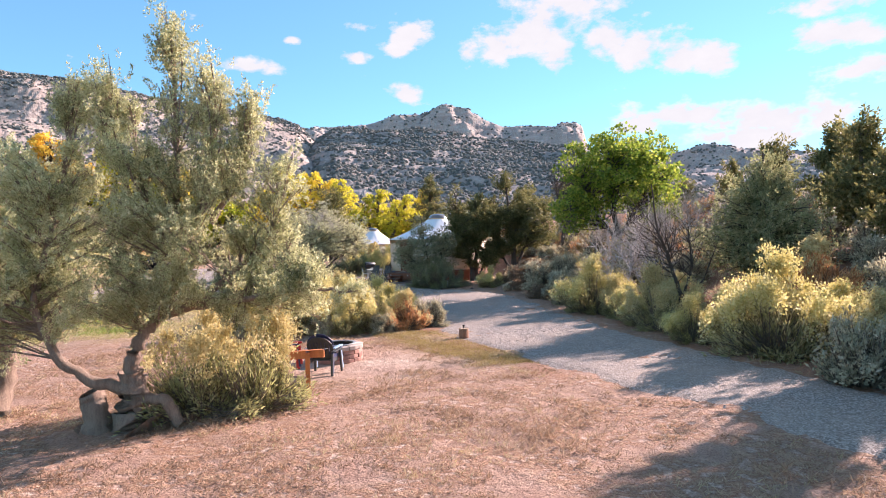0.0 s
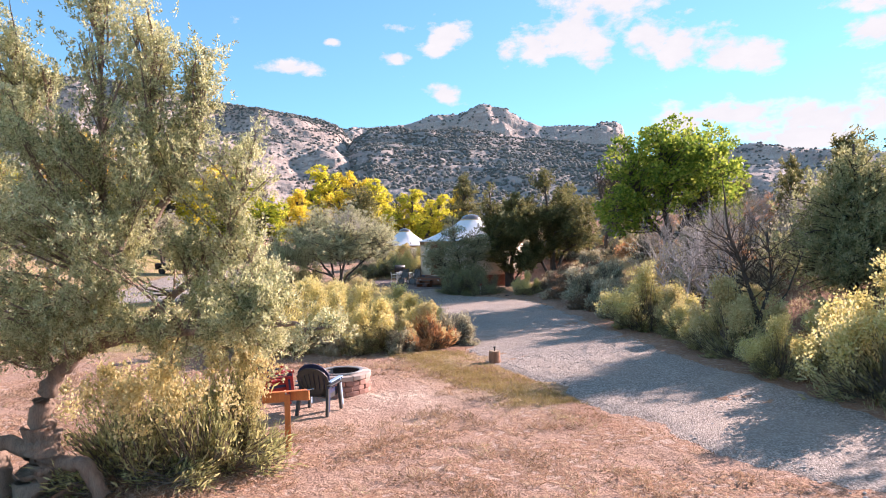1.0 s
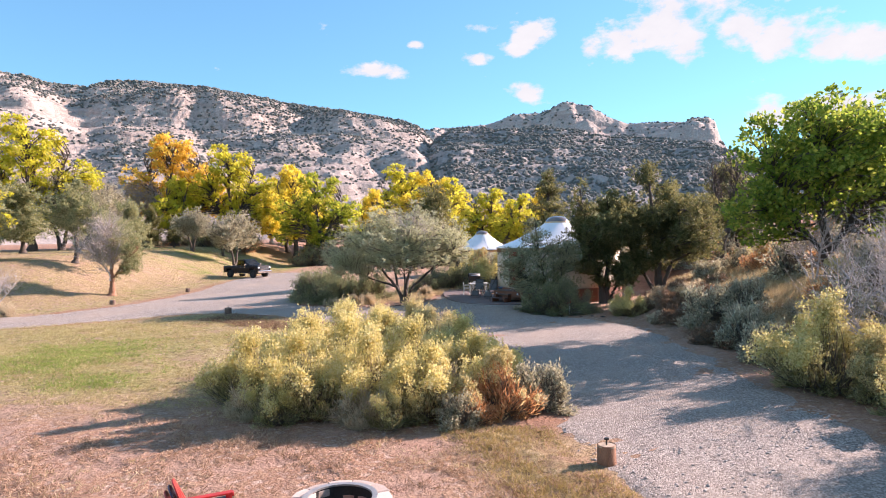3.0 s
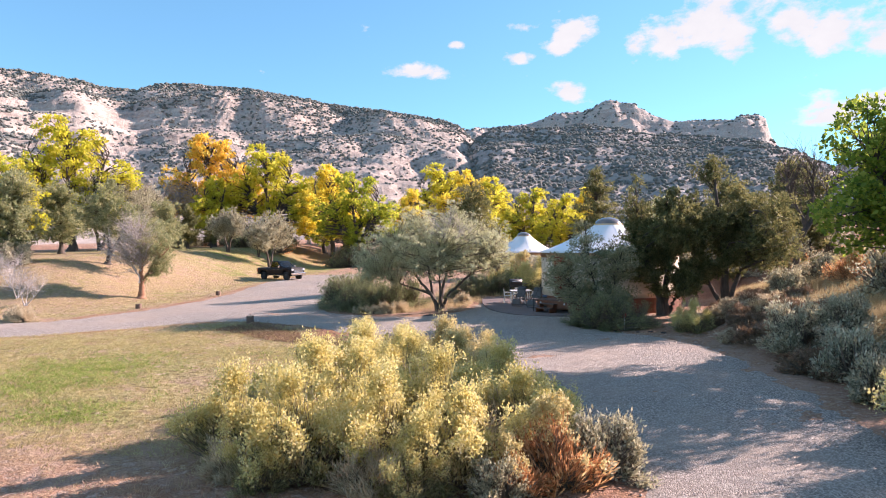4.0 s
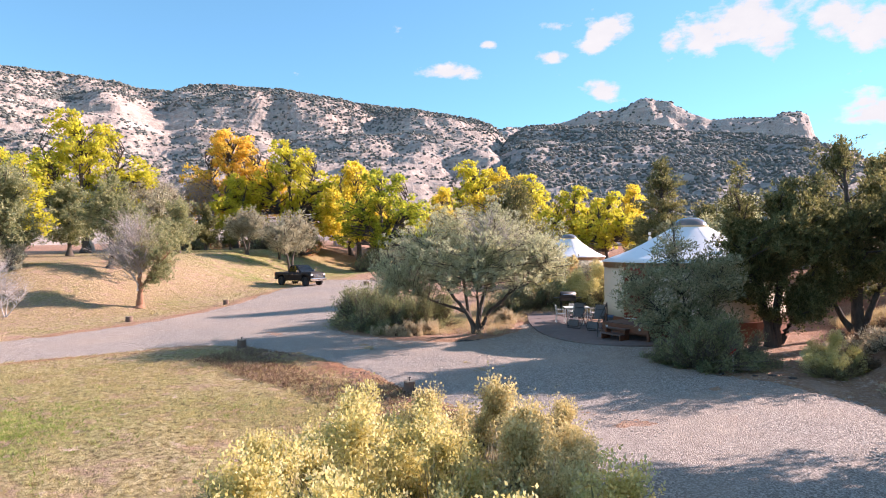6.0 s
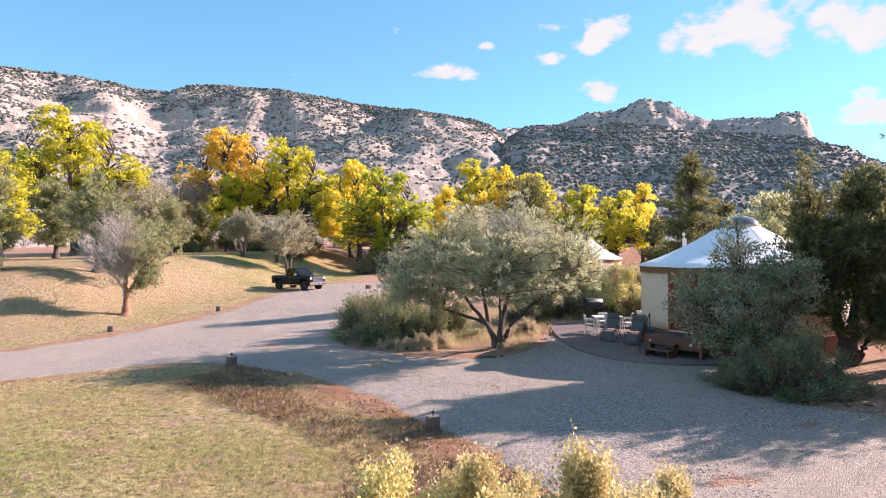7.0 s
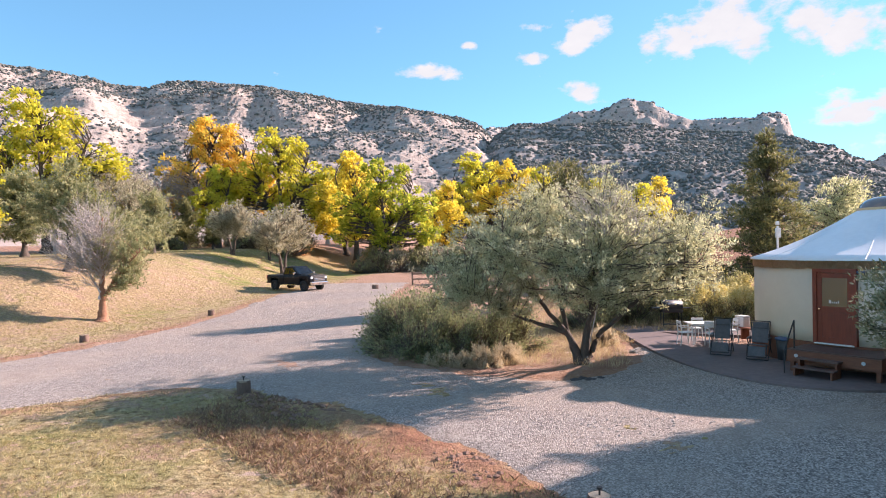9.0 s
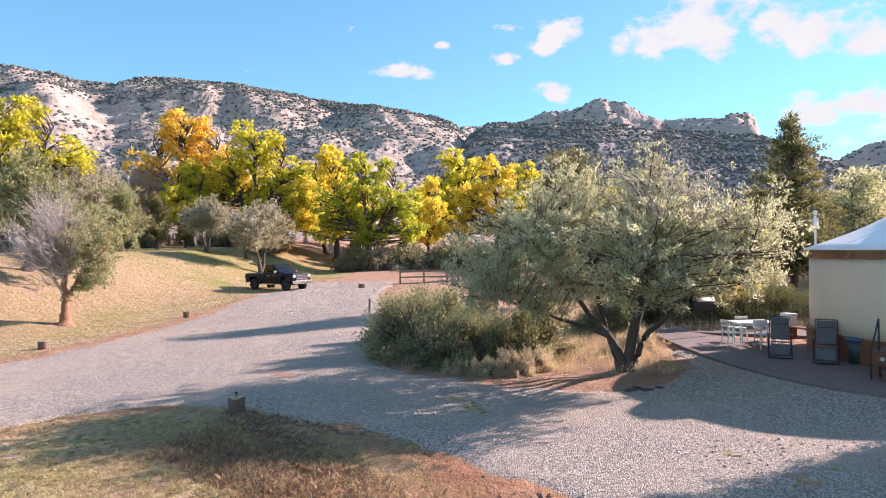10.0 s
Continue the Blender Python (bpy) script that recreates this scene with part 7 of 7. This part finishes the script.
# ---- the pickup ----
def pickup(at, turn):
    root = base_empty("pickup_truck", (*at, float(land(*at)) - 0.02), turn)
    root.scale = (1.0, 1.0, 1.12)
    L2, W2 = 2.95, 0.99

    def hull(sections, w):
        """A body from side profiles: (x, z low, z high, half width at the foot, half width at the shoulder)."""
        bm = bmesh.new()
        rings = []
        for x, z0, z1, wa, wb in sections:
            zs = z0 + (z1 - z0) * 0.72
            ring = [(x, -wa, z0), (x, -w * wb, zs), (x, -w * wb * 0.93, z1), (x, w * wb * 0.93, z1), (x, w * wb, zs), (x, wa, z0)]
            rings.append([bm.verts.new(p) for p in ring])
        for p, q in zip(rings, rings[1:]):
            for k in range(6):
                bm.faces.new((p[k], p[(k + 1) % 6], q[(k + 1) % 6], q[k]))
        bm.faces.new(rings[0])
        bm.faces.new(rings[-1][::-1])
        bmesh.ops.recalc_face_normals(bm, faces=bm.faces)
        return bm
    body = part("body", hull([(-0.55, 0.52, 1.20, 0.93, 1.0), (0.5, 0.52, 1.20, 0.93, 1.0), (1.35, 0.54, 1.22, 0.93, 1.0), (1.50, 0.98, 1.23, 0.95, 1.0), (2.40, 0.98, 1.22, 0.95, 0.99), (2.52, 0.55, 1.21, 0.93, 0.98), (2.80, 0.60, 1.18, 0.90, 0.96)], W2), M_PAINT, root, "glossy black body", bevel=0.03)
    bed = part("cargo_bed", hull([(-2.85, 0.62, 1.18, 0.93, 0.99), (-2.42, 0.60, 1.18, 0.93, 1.0), (-2.30, 0.95, 1.18, 0.95, 1.0), (-1.40, 0.95, 1.18, 0.95, 1.0), (-1.28, 0.52, 1.18, 0.93, 1.0), (-0.58, 0.52, 1.18, 0.93, 1.0)], W2), M_PAINT, root, "glossy black cargo bed", bevel=0.03)
    part("bed_floor", box_bm(((2.0, 1.62, 0.03), (-1.72, 0, 1.195))), M_BLACK, bed, "flat dark bed cover")
    part("tailgate", box_bm(((0.05, 1.75, 0.55), (-2.88, 0, 0.93))), M_PAINT, bed, bevel=0.015)
    cab = bmesh.new()
    low = [(-0.62, 0.94), (1.10, 0.94)]
    ring0 = [(-0.75, -0.95, 1.19), (1.35, -0.95, 1.19), (1.35, 0.95, 1.19), (-0.75, 0.95, 1.19)]
    ring1 = [(-0.55, -0.78, 1.84), (0.40, -0.78, 1.88), (0.40, 0.78, 1.88), (-0.55, 0.78, 1.84)]
    a, b = [cab.verts.new(p) for p in ring0], [cab.verts.new(p) for p in ring1]
    for k in range(4):
        cab.faces.new((a[k], a[(k + 1) % 4], b[(k + 1) % 4], b[k]))
    cab.faces.new(b)
    cab.faces.new(a[::-1])
    bmesh.ops.recalc_face_normals(cab, faces=cab.faces)
    cabin = part("cab", cab, M_PAINT, root, "black crew cab", bevel=0.06)

    def pane(name, quad, label):
        bm = bmesh.new()
        v = [bm.verts.new(p) for p in quad]
        bm.faces.new(v)
        bmesh.ops.solidify(bm, geom=bm.faces[:], thickness=0.012)
        part(name, bm, M_GLASS, cabin, label)

    def cab_at(u, q, side):
        """A place on a cab side: u from rear to front, q from sill to roof."""
        x0, x1 = -0.75 + 2.10 * u, -0.55 + 0.95 * u
        y = (0.95 + (0.78 - 0.95) * q + 0.014) * side
        return (x0 + (x1 - x0) * q, y, 1.19 + (1.86 - 1.19) * q)
    for side in (-1, 1):
        for u0, u1 in ((0.08, 0.46), (0.50, 0.90)):
            pane("side_window", [cab_at(u0, 0.14, side), cab_at(u1, 0.14, side), cab_at(u1, 0.86, side), cab_at(u0, 0.86, side)], "dark side window")
    pane("windscreen", [(1.265, -0.84, 1.27), (1.265, 0.84, 1.27), (0.515, 0.70, 1.81), (0.515, -0.70, 1.81)], "dark windscreen")
    pane("rear_window", [(-0.735, -0.72, 1.28), (-0.735, 0.72, 1.28), (-0.595, 0.62, 1.74), (-0.595, -0.62, 1.74)], "dark rear window")
    part("bonnet", box_bm(((1.50, 1.62, 0.07), (2.00, 0, 1.235), (0, 1.6, 0))), M_PAINT, root, bevel=0.025)
    grille = part("grille", box_bm(((0.06, 1.25, 0.46), (2.83, 0, 0.95))), M_BLACK, root, "black grille with chrome bars", bevel=0.01)
    for z in (0.84, 0.95, 1.06):
        part("grille_bar", box_bm(((0.05, 1.22, 0.028), (2.87, 0, z))), M_CHROME, grille, "chrome bar", bevel=0.008)
    for s in (-1, 1):
        part("headlight", box_bm(((0.10, 0.26, 0.17), (2.80, s * 0.78, 1.03))), M_LAMP, root, "clear headlight", bevel=0.02)
        part("mirror", box_bm(((0.12, 0.20, 0.20), (0.98, s * 1.10, 1.32)), ((0.05, 0.14, 0.04), (0.98, s * 0.98, 1.26))), M_CHROME, root, "chrome door mirror", bevel=0.02)
        part("tail_light", box_bm(((0.06, 0.14, 0.36), (-2.88, s * 0.90, 0.98))), M_REDREF, root, "red tail light", bevel=0.01)
        part("running_board", box_bm(((2.0, 0.14, 0.05), (0.3, s * 0.98, 0.46))), M_CHROME, root, "polished running board", bevel=0.015)
        for u in (0.32, 0.70):
            part("door_handle", box_bm(((0.16, 0.03, 0.03), (-0.55 + 1.85 * u, s * 1.0, 1.06))), M_CHROME, root, "chrome handle")
    part("front_bumper", box_bm(((0.20, 1.90, 0.24), (2.90, 0, 0.60))), M_CHROME, root, "chrome front bumper", bevel=0.04)
    part("rear_bumper", box_bm(((0.18, 1.85, 0.20), (-2.98, 0, 0.62))), M_CHROME, root, "chrome rear bumper", bevel=0.03)
    for k in range(6):
        part("plate_bar", box_bm(((0.006, 0.03, 0.06), (3.003, -0.12 + 0.048 * k, 0.60))), M_GREYPL, root)
    part("chassis", box_bm(((5.0, 1.1, 0.18), (0, 0, 0.50))), M_BLACK, root)
    for x in (-1.84, 1.95):
        for s in (-1, 1):
            tyre = lathe([(0.24, -0.14), (0.41, -0.15), (0.45, -0.11), (0.455, 0.11), (0.41, 0.15), (0.24, 0.14)], 32, close=True)
            bmesh.ops.transform(tyre, matrix=pose(x, s * 0.86, 0.455, 90, 0, 0), verts=tyre.verts)
            rim = lathe([(0.0, 0.05), (0.06, 0.09), (0.20, 0.05), (0.225, 0.11), (0.225, -0.1), (0.0, -0.1)], 24)
            bmesh.ops.transform(rim, matrix=pose(x, s * 0.89, 0.455, -90 * s, 0, 0), verts=rim.verts)
            wheel = base_empty("wheel", (0, 0, 0))
            wheel.parent = root
            wheel.scale = (1.0, 1.0, 1 / 1.12)
            part("tyre", tyre, M_TYRE, wheel, smooth=True)
            part("rim", rim, M_BLACK, wheel, "dark alloy rim")
    tagged(root, "black crew-cab pickup truck parked on the lawn edge", "pickup truck")


pickup((-28.9, 79.6), -26)
